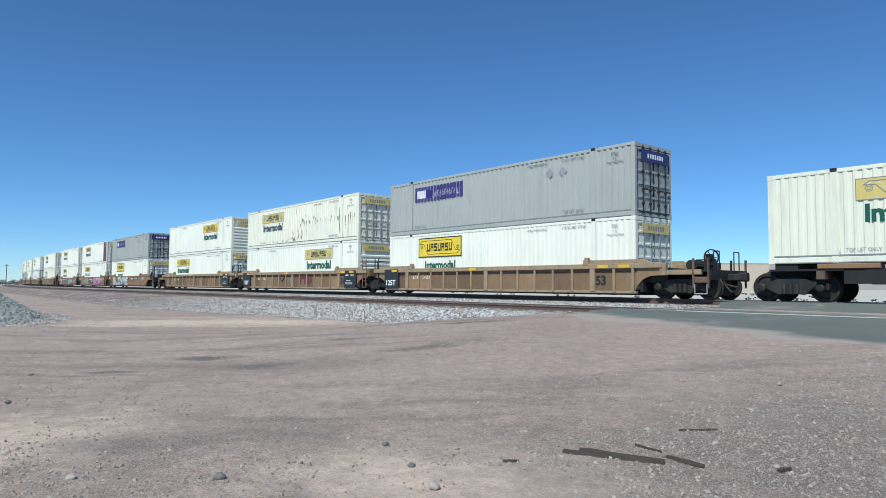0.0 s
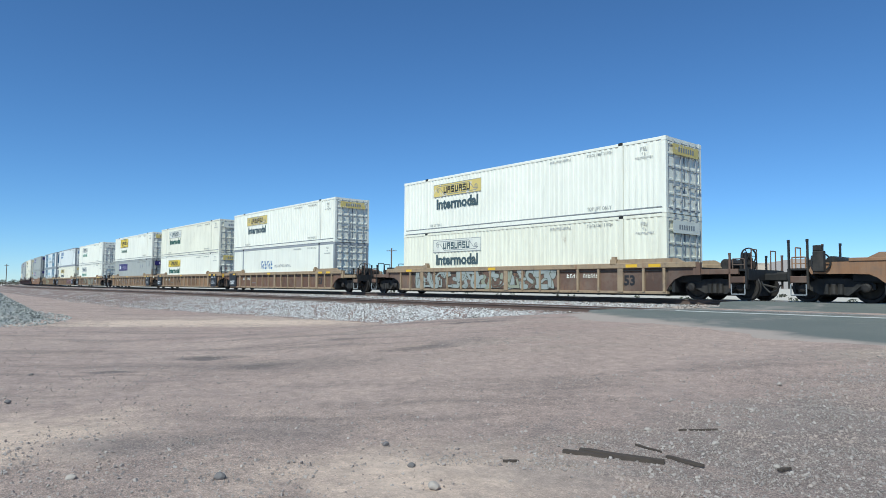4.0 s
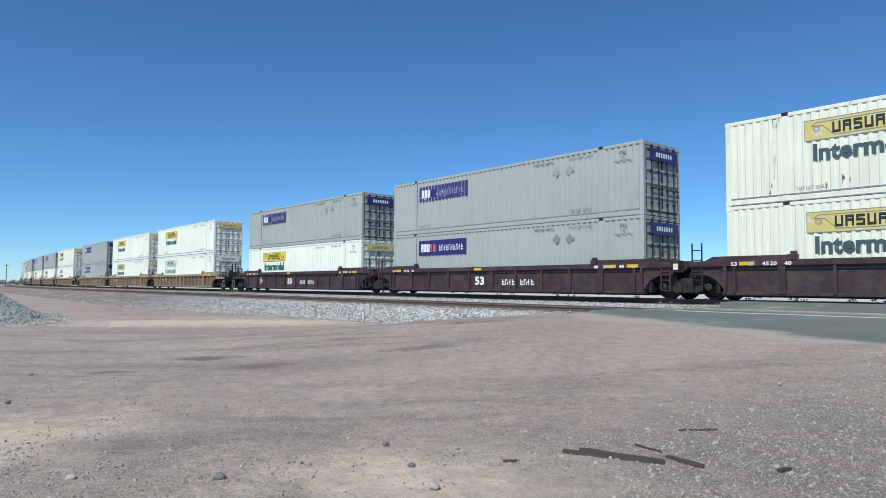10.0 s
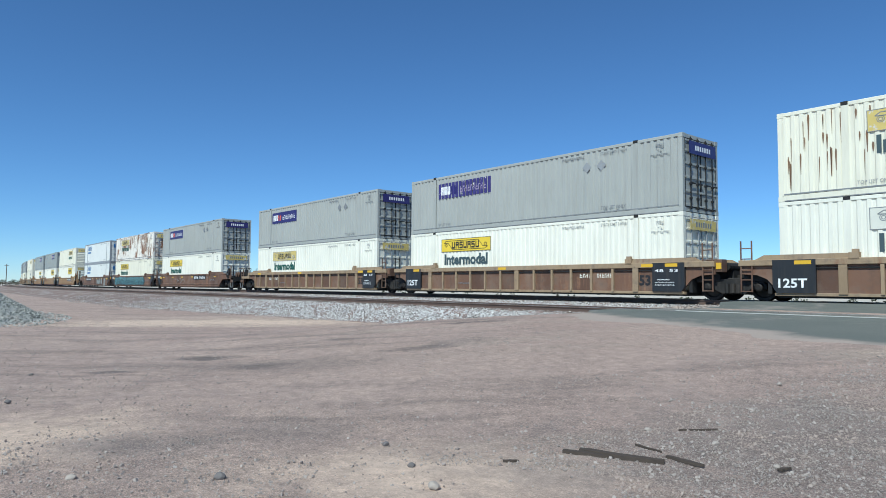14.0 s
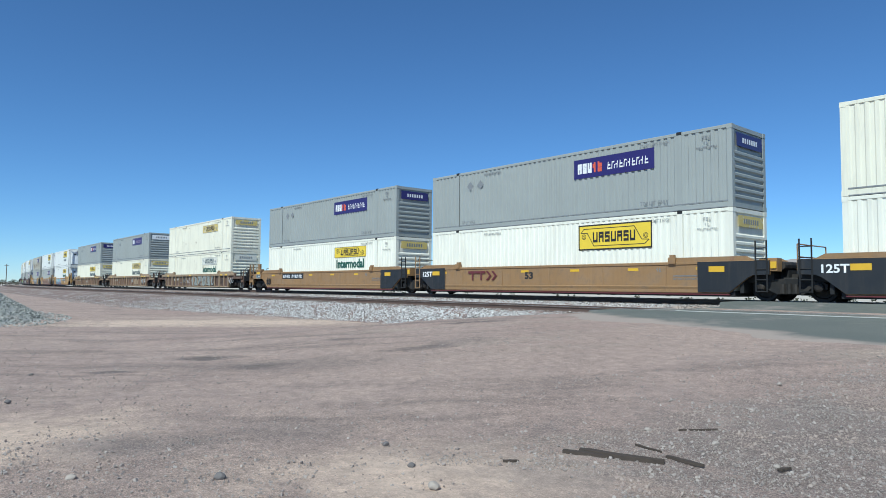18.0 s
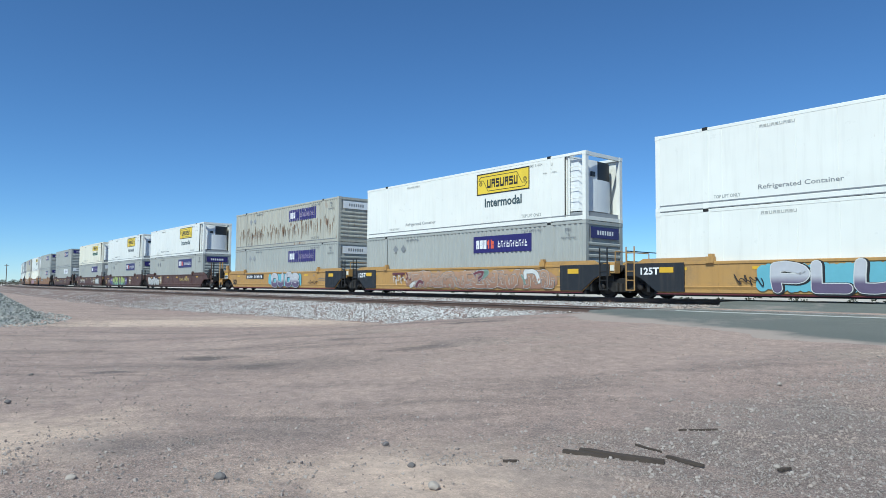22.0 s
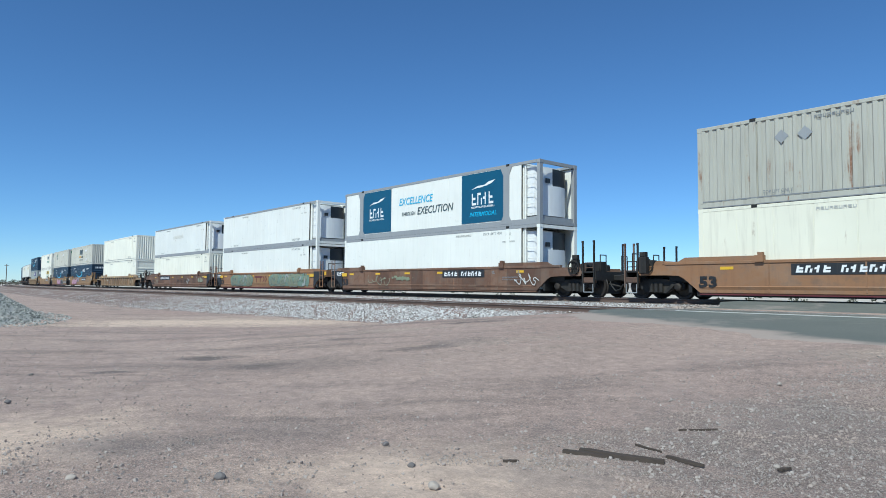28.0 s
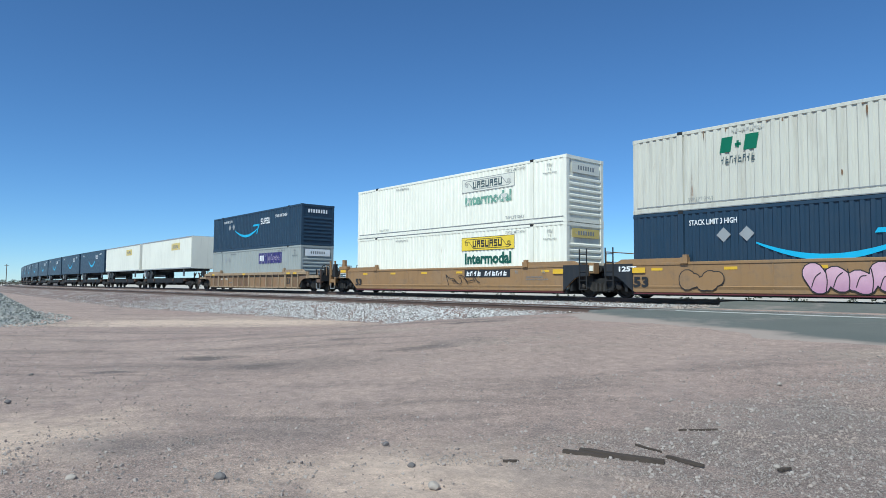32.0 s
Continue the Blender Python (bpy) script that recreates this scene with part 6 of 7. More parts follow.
def company_mark(car, x0, x1, z0, h, material, board=None):
    """The car owner's mark as plain shapes: a lintel on two stems and a double chevron."""
    w = x1 - x0
    y = OUT - 0.002 if car["label"].find("ribbed") < 0 else SKIN - 0.02
    if board:
        part("number_panel", Build().plate([(x0 - 0.2, z0 - 0.1), (x1 + 0.2, z0 - 0.1), (x1 + 0.2, z0 + h + 0.1), (x0 - 0.2, z0 + h + 0.1)], y + 0.006, y + 0.012), board, car, "painted panel")
    b, t = Build(), h * 0.26
    rows = [(0, h - t, w * 0.6, t), (w * 0.13, 0, t * 0.9, h - t), (w * 0.43, 0, t * 0.9, h - t)]
    for x, z, ww, hh in rows:
        b.plate([(x, z), (x + ww, z), (x + ww, z + hh), (x, z + hh)], -0.003, 0.0)
    for x in (w * 0.62, w * 0.80):
        b.plate([(x, 0), (x + w * 0.07, 0), (x + w * 0.19, h / 2), (x + w * 0.12, h / 2)], -0.003, 0.0)
        b.plate([(x + w * 0.12, h / 2), (x + w * 0.19, h / 2), (x + w * 0.07, h), (x, h)], -0.003, 0.0)
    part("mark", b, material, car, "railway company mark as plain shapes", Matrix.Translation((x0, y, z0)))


def chain(car, x, span):
    """A slack dark chain hung from the top chord."""
    b = Build()
    pts = [(x + span * t, 1.10 - 0.42 * (1 - abs(2 * t - 1))) for t in [i / 10 for i in range(11)]]
    for (a, c), (d, e) in zip(pts, pts[1:]):
        b.tube((a, SKIN - 0.03, c), (d, SKIN - 0.03, e), 0.022, 5)
    part("chain", b, "dark", car, "slack dark chain")


def scrawl(car, x, width, seed, material, z=0.45, h=0.6):
    """A quick unreadable tag: a looping stroke of paint."""
    noted(car)
    rs = random.Random(seed)
    b, p = Build(), None
    n = 46
    ph = [rs.uniform(0, 6.28) for _ in range(4)]
    for i in range(n):
        t = i / (n - 1)
        q = Vector((width * (t + 0.09 * math.sin(t * 31 + ph[0])), h * (0.5 + 0.42 * math.sin(t * 24 + ph[1]) * math.cos(t * 7 + ph[2]) + 0.12 * math.sin(t * 53 + ph[3]))))
        if p is not None and (q - p).length > 1e-4:
            d = (q - p).normalized() * 0.017
            b.plate([(p.x + d.y, p.y - d.x), (q.x + d.y, q.y - d.x), (q.x - d.y, q.y + d.x), (p.x - d.y, p.y + d.x)], -0.002, 0.0)
        p = q
    part("graffiti", b, material, car, "sprayed scrawl", Matrix.Translation((x, SKIN - 0.062 - 0.0006 * (seed % 5), z)))


COLOUR_WORDS = {"tan": "weathered tan", "brown": "weathered brown", "rustbrown": "rusty grey-brown", "orange": "faded orange-tan", "yellow": "yellow", "ochre": "ochre-yellow", "maroon": "dark maroon", "redbrown": "red-brown"}


def well_car(style, col, lead, trail, black, seed):
    """One well of a double-stack car. lead, trail: 'c' for a coupled end, 'j' for a joint to the next well."""
    rs = random.Random(seed)
    ribbed = style == "rib"
    edge = {"brown": "dust", "rustbrown": "dust", "tan": "dust"}.get(col, col) if ribbed else col
    car = tagged(new("well_car", None), f"{COLOUR_WORDS[col]} {'ribbed' if ribbed else 'smooth-sided'} steel well car on the rails", "rail car", group="cars of the train")
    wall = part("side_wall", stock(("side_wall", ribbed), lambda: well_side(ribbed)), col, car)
    far = part("side_wall", stock(("side_wall", ribbed), lambda: well_side(ribbed)), col, car, at=FLIP)
    if ribbed:
        pitch, n = (1.55, 5) if col == "maroon" else (1.03, 7)
        for i in list(range(-n, n + 1)) + [-8.07 / pitch, 8.07 / pitch]:
            wide = abs(i * pitch) < 0.01 or abs(abs(i * pitch) - 6.19) < 0.02
            part("rib", stock("rib", rib), edge, wall, at=Matrix.Translation((i * pitch, 0, 0)) @ Matrix.Diagonal((2.4 if wide else 1, 1.0, 1, 1)))
        for x in (-7.3, -0.9, 6.7, 7.7):
            part("reflector", stock("chord_reflector", lambda: Build().box(-0.25, 0.25, SKIN - 0.106, SKIN - 0.1, CHORD - 0.17, CHORD - 0.05)), "reflector", wall, "yellow reflective strip", Matrix.Translation((x, 0, 0)))
        part("pipe", stock("pipe", lambda: Build().tube((-8.2, SKIN - 0.03, 1.06), (8.2, SKIN - 0.03, 1.06), 0.02, 6)), "dark", wall)
    else:
        for x in (-7.0, -4.2, -1.4, 1.4, 4.2, 7.0):
            part("reflector", stock("reflector", lambda: Build().box(-0.23, 0.23, SKIN - 0.008, SKIN, 1.06, 1.16)), "reflector", wall, "yellow reflective strip", Matrix.Translation((x, 0, 0)))
        for x in (-5.6, -2.8, 0, 2.8, 5.6):
            part("seam", stock("seam", lambda: Build().box(-0.02, 0.02, SKIN - 0.012, SKIN, SILL + 0.05, CHORD - 0.11)), col, wall, at=Matrix.Translation((x, 0, 0)))
    if ribbed:
        part("sill", stock("sill", lambda: Build().box(-CL - 0.1, CL + 0.1, SKIN - 0.05, SKIN + 0.12, SILL - 0.07, SILL + 0.03, 0.01)), edge, car)
    else:
        def skirt():
            b, pr = Build(), [(SKIN - 0.002, 0.50), (SKIN - 0.03, 0.47), (SKIN + 0.05, SILL - 0.05), (SKIN + 0.10, SILL - 0.07), (SKIN + 0.10, 0.50)]
            n = len(pr)
            b.v = [(-CL + 0.14, y, z) for y, z in pr] + [(CL - 0.14, y, z) for y, z in pr]
            b.f = [(i, (i + 1) % n, (i + 1) % n + n, i + n) for i in range(n)] + [tuple(range(n)), tuple(range(2 * n - 1, n - 1, -1))]
            return b
        part("skirt", stock("skirt", skirt), col, car)
        part("sill", stock("sill_edge", lambda: Build().box(-CL + 0.1, CL - 0.1, SKIN - 0.02, SKIN + 0.12, SILL - 0.075, SILL - 0.035)), "redpanel" if col in ("ochre", "yellow", "orange") else col, car)
    part("sill", stock("sill", lambda: Build().box(-CL - 0.1, CL + 0.1, SKIN - 0.05, SKIN + 0.12, SILL - 0.07, SILL + 0.03, 0.01)), col, car, at=FLIP)
    for m in (Matrix(), FLIP):
        top = part("top_chord", stock(("chord", ribbed), lambda: chord(ribbed)), edge, car, at=m)
        part("guide", stock("guide", lambda: guide(ribbed)), edge, top)
        part("guide", stock("guide_left", lambda: mirrored(guide(ribbed))), edge, top)
    part("floor", stock("well_floor", lambda: Build().box(-CL - 0.05, CL + 0.05, -1.36, 1.36, 0.13, SILL + 0.06)), "dark", car)
    for x in (-CL - 0.3, CL + 0.3):
        part("bulkhead", stock("bulkhead", lambda: Build().box(-0.06, 0.06, -1.38, 1.38, SILL, 1.15)), "dark", car, at=Matrix.Translation((x, 0, 0)))
        part("bolster_box", stock("bolster_box", lambda: Build().box(-0.75, 0.95, -1.15, 1.15, 0.62, 1.16, 0.04)), "dark", car, at=Matrix.Translation((x, 0, 0)) @ (Matrix() if x > 0 else FLIP))
    for q, kind in ((1, lead), (-1, trail)):
        if kind == "c":
            coupling_end(car, q, col, rs, rs.choice([1.45, 1.55, 1.6]) if ribbed and col != "maroon" else rs.choice([1.95, 2.1, 2.3]), ribbed)
            truck(car, q * (CL + 1.78), col)
        else:
            joint_end(car, q, col, rs)
            if q < 0:
                truck(car, -(CL + 1.63), col)
            if black:
                e = {1: CL - 1.15 if ribbed else 6.85, 2: 8.02}[black]
                arch = [(CL + 0.02, SILL + 0.02), (CL + 0.15, 0.48)] if ribbed else [(max(e, CL - 0.10), SILL + 0.02), (CL + 0.52, 0.76), (CL + 0.72, 0.86), (WALL_END, 0.88)]
                end_x = CL + 0.15 if ribbed else WALL_END
                outline = [(e, SILL + 0.02)] + arch + [(end_x, CHORD - 0.02), (e, CHORD - 0.02)]
                if q < 0:
                    outline = [(-x, z) for x, z in reversed(outline)]
                proud = 0.09 if ribbed else 0.034
                pn = part("dark_panel", Build().plate(outline, SKIN - proud - 0.014, SKIN), "black", car, "black painted end panel")
                yy = SKIN - proud - 0.018
                if ribbed:
                    lettering("lettering", "125T" if q < 0 else "48  53", 0.40 if q < 0 else 0.15, "whitev", pn, e + 0.1 if q > 0 else -CL - 0.05, yy, 0.46 if q < 0 else 1.0, 0.010 if q < 0 else 0.002, width=0.95)
                    part("number_print", stock("panel_notice", lambda: Build().add(*joined(blocks(12, 0.8, 0.05), 0, 0)).add(*joined(blocks(14, 0.8, 0.04), 0, 0.1)).add(*joined(blocks(9, 0.5, 0.04), 0.1, 0.2))), "whitev", pn, at=Matrix.Translation((e + 0.12, yy, 0.5))) if q > 0 else None
                elif q < 0:
                    lettering("lettering", "125T", 0.36 if black == 1 else 0.26, "whitev", pn, -8.7, yy, 0.92 if black == 1 else 1.05, 0.010, width=0.85)
                if not ribbed:
                    part("reflector", stock("end_reflector", lambda: Build().box(-0.28, 0.28, -0.006, 0, 0, 0.2)), "reflector", pn, "yellow reflective panel", Matrix.Translation((q * (7.55 if black == 1 else 7.75), SKIN - proud - 0.016, 0.98)))
    # stencilled number plate, length mark and builder's marks
    yy = SKIN - 0.008
    if ribbed and col != "maroon":
        x = {6: 3.5, 10: 3.5, 20: 3.5, 21: 3.5}.get(seed - 100, -5.72)
        part("number_print", stock("rib_number", lambda: Build().add(*joined(blocks(4, 0.66, 0.17, 0.1, 0.22), 0, 0)).add(*joined(blocks(6, 0.74, 0.17, 0.1, 0.22), 0.86, 0))), "sign_pale", car, at=Matrix.Translation((x, yy, 0.80)))
        lettering("lettering", "53", 0.52, "ink", car, 6.30, yy, 0.52, 0.020, width=0.5)
        part("mark", stock("car_marks", lambda: blocks(12, 0.8, 0.07)), "ink_grey", car, at=Matrix.Translation((-4.0, yy, 0.55)))
    elif ribbed:
        lettering("lettering", "53", 0.52, "whitev", car, -1.2, yy, 0.52, 0.020, width=0.66)
        part("number_print", stock("maroon_number", lambda: Build().add(*joined(blocks(4, 0.85, 0.26, 0, 0.2), 0, 0)).add(*joined(blocks(4, 0.85, 0.26, 0, 0.2), 1.15, 0))), "whitev", car, at=Matrix.Translation((0.65, yy, 0.50)))
        for q in (-1, 1):
            for k, word in enumerate(("20", "40", "45", "48", "53")):
                lettering("lettering", word, 0.17, "whitev", car, q * (6.1 + (0.45, 0.0, 0.7, 1.2, 1.75)[k] - 0.1) - 0.1, SKIN - 0.106, 1.18, 0.004, width=0.22)
    elif col == "redbrown":
        x = {35: 2.4, 37: -5.0}.get(seed - 100, -5.0)
        part("number_print", stock("gold_number", lambda: Build().add(*joined(blocks(4, 1.15, 0.26, 0, 0.2), 0, 0)).add(*joined(blocks(6, 1.25, 0.26, 0, 0.2), 1.35, 0))), "sign_gold", car, at=Matrix.Translation((x, SKIN - 0.036, 0.78)))
        lettering("lettering", "53", 0.50, "sign_gold", car, -8.05, SKIN - 0.036, 0.50, 0.012, width=0.62)
        for q in ((4.0,) if seed != 135 else (-3.6,)):
            ring = part("roundel", stock("roundel", lambda: Build().lathe([(0.06, -0.003), (0.45, -0.003), (0.45, 0.0), (0.06, 0.0)], (0, 0, 0), 28)), "dust", car, "pale round railway emblem", Matrix.Translation((q, SKIN - 0.036, 0.84)))
            part("emblem_cross", stock("emblem_cross", lambda: Build().lathe([(0.02, -0.002), (0.3, -0.002), (0.3, 0.0), (0.02, 0.0)], (0, -0.004, 0), 24)), "redbrown", ring)
            part("emblem_cross", stock("emblem_bars", lambda: bars([(-0.3, -0.05, 0.6, 0.1, 0), (-0.05, -0.3, 0.1, 0.24, 0), (-0.05, 0.06, 0.1, 0.24, 0)], -0.011, -0.007)), "sign_pale", ring)
    else:
        x = {3: 1.8, 5: -5.0, 13: -5.6, 26: 1.9, 32: 2.3, 34: -5.5, 41: -4.9, 42: 1.6, 44: -5.4, 46: 1.7, 25: -5.4, 23: 1.8, 38: 1.8, 39: -5.0, 40: 1.8, 48: 1.8, 28: -5.5}.get(seed - 100)
        if x is not None:
            plate = part("number_panel", stock("number_panel", lambda: Build().plate([(0, 0), (3.1, 0), (3.1, 0.36), (0, 0.36)], -0.003, 0)), "black", car, at=Matrix.Translation((x, yy, 0.86)))
            part("number_print", stock("number_panel_bars", lambda: Build().add(*joined(blocks(4, 1.05, 0.22, 0.2, 0.27), 0.14, 0.07)).add(*joined(blocks(6, 1.5, 0.22, 0.2, 0.27), 1.42, 0.07))), "whitev", plate, at=Matrix.Translation((0, -0.004, 0)))
        elif seed - 100 in (27, 33):
            lettering("lettering", "53", 0.42, "ink", car, -1.4, yy, 0.78, 0.016, width=0.5)
        if x is None or x > -7:
            lettering("lettering", "53", 0.52, "ink", car, -8.0, SKIN - 0.036, 0.46, 0.020, width=0.66) if seed - 100 not in (27, 32, 33) else None
        part("mark", stock("car_marks_long", lambda: Build().add(*joined(blocks(16, 1.3, 0.06), 0, 0)).add(*joined(blocks(13, 1.0, 0.05), 0, 0.11)).add(*joined(blocks(2, 0.22, 0.15), -0.7, 0.3)).add(*joined(blocks(2, 0.22, 0.15), 0.9, 0.3))), "ink_grey", car, at=Matrix.Translation((5.9, yy, 0.72)))
    return car


# ---- flat cars with road trailers, and the flat car at the front ----
def flat_car(seed):
    rs = random.Random(seed)
    car = tagged(new("flat_car", None), "dark low flat car carrying one trailer", "rail car", group="cars of the train")
    part("deck", stock("deck", lambda: Build().box(-CL - 0.4, CL + 0.4, -0.5, 0.5, 0.75, 1.0, 0.03).box(-CL, CL, -1.3, 1.3, 0.98, 1.04)), "dark", car)
    for y in (-1.3, 1.22):
        part("side_sill", stock("flat_sill", lambda: Build().box(-CL + 2.2, CL - 2.2, 0, 0.08, 0.58, 1.04)), "dark", car, at=Matrix.Translation((0, y, 0)))
    for x in (-2.6, 0.4, 2.9):
        part("tool_box", stock("under_box", lambda: Build().box(-0.5, 0.5, -1.1, 1.1, 0.35, 0.75, 0.03)), "dark", car, at=Matrix.Translation((x, 0, 0)))
    for x in (-6.5, -3.2, 3.2, 6.5):
        part("cross_bearer", stock("cross_bearer", lambda: Build().box(-0.12, 0.12, -1.38, 1.38, 0.72, 0.98)), "rustbrown", car, at=Matrix.Translation((x, 0, 0)))
    for q in (-1, 1):
        truck(car, q * (CL - 0.6), "truck", seed > 1)
    part("hitch", stock("hitch", lambda: Build().tube((6.4, -0.35, 1.0), (5.9, -0.2, 1.55), 0.06).tube((6.4, 0.35, 1.0), (5.9, 0.2, 1.55), 0.06).tube((5.2, 0, 1.0), (5.9, 0, 1.55), 0.06)), "rustbrown", car)
    part("coupler", stock("flat_coupler", lambda: Build().box(-CL - 0.6, CL + 0.6, -0.15, 0.15, 0.68, 0.92, 0.04)), "truck", car)
    return car


def road_wheel():
    return Build().lathe([(0.05, -0.12), (0.2, -0.12), (0.27, -0.05), (0.30, -0.13), (0.48, -0.13), (0.51, -0.08), (0.51, 0.13), (0.05, 0.13)], (0, 0, 0), 18)


def trailer(body, sign):
    """A 16 m road trailer, its wheels towards the rear, z = 0 on the deck."""
    t = tagged(new("semi_trailer", None), f"{WORDS[body]} box trailer with {SIGNS[sign]}", "trailer", group="trailers on the train")
    z0, z1 = 1.02, 4.10
    part("side_panel", stock("trailer_side", lambda: Build().box(-CL, CL, -1.29, -1.24, z0, z1, 0.01)), body, t)
    part("side_panel", stock("trailer_side", lambda: Build().box(-CL, CL, -1.29, -1.24, z0, z1, 0.01)), body, t, at=FLIP)
    part("roof", stock("trailer_roof", lambda: Build().box(-CL, CL, -1.25, 1.25, z1 - 0.05, z1 + 0.02)), "steel", t)
    part("floor", stock("trailer_floor", lambda: Build().box(-CL, CL, -1.25, 1.25, z0, z0 + 0.12)), "dark", t)
    part("front_wall", stock("trailer_front", lambda: Build().box(CL - 0.05, CL + 0.01, -1.25, 1.25, z0, z1)), body, t)
    part("rear_wall", stock("trailer_rear", lambda: Build().box(-CL - 0.01, -CL + 0.05, -1.25, 1.25, z0, z1)), body, t)
    part("rail", stock("trailer_rail", lambda: Build().box(-CL, CL, -1.305, -1.28, z0, z0 + 0.12).box(-CL, CL, -1.305, -1.28, z1 - 0.12, z1)), "steel" if body != "n" else "n", t)
    for x in (-6.3, -5.0):
        for y in (-1.05, 1.05):
            part("wheel", stock("road_wheel", road_wheel), "ink", t, at=Matrix.Translation((x, y, 0.51)) @ (FLIP if y > 0 else Matrix()))
    part("bogie", stock("bogie", lambda: Build().box(-7.2, -4.1, -0.95, 0.95, 0.55, z0)), "dark", t)
    part("chassis_rail", stock("chassis_rail", lambda: Build().box(-CL + 0.1, CL - 0.1, -0.55, 0.55, z0 - 0.22, z0)), "dark", t)
    part("mud_flap", stock("mud_flap", lambda: Build().box(-7.35, -7.3, -1.2, 1.2, 0.3, z0)), "whitev", t, "pale mud flap")
    for y in (-0.9, 0.9):
        part("landing_leg", stock("landing_leg", lambda: Build().box(4.9, 5.05, -0.07, 0.07, 0.3, z0)), "steel", t, at=Matrix.Translation((0, y, 0)))
    if sign == "az":
        def arc():
            b, n = Build(), 18
            for i in range(n):
                q = []
                for k, o in ((i, -1), (i + 1, -1), (i + 1, 1), (i, 1)):
                    u = k / n
                    q.append((-2.2 + 4.4 * u, 1.0 - 1.0 * math.sin(math.pi * (0.05 + 0.85 * u)) + o * (0.03 + 0.12 * math.sin(math.pi * u * 0.9))))
                b.plate(q, -0.004, 0)
            return b
        part("swoosh", stock("trailer_swoosh", arc), "cyan", t, "cyan curved arrow", Matrix.Translation((0, -1.295, 2.0)))
        part("sign_bars", stock("trailer_bars", lambda: letter_bars(5, 1.5, 0.5)), "whitev", t, at=Matrix.Translation((2.6, -1.295, 3.0)))
        for x in (-6.4, 5.0):
            part("mark", stock("trailer_mark", lambda: letter_bars(8, 1.3, 0.22)), "whitev", t, at=Matrix.Translation((x, -1.295, 3.5)))
    else:
        part("sign_panel", stock("trailer_sign", lambda: Build().plate([(0, 0), (2.6, 0), (2.6, 0.7), (0, 0.7)], -0.004, 0)), "sign_gold", t, "faded gold sign panel", Matrix.Translation((2.2, -1.295, 2.9)))
        part("sign_bars", stock("trailer_sign_bars", lambda: letter_bars(7, 1.7, 0.32)), "ink_grey", t, at=Matrix.Translation((2.6, -1.301, 3.08)))
    return t


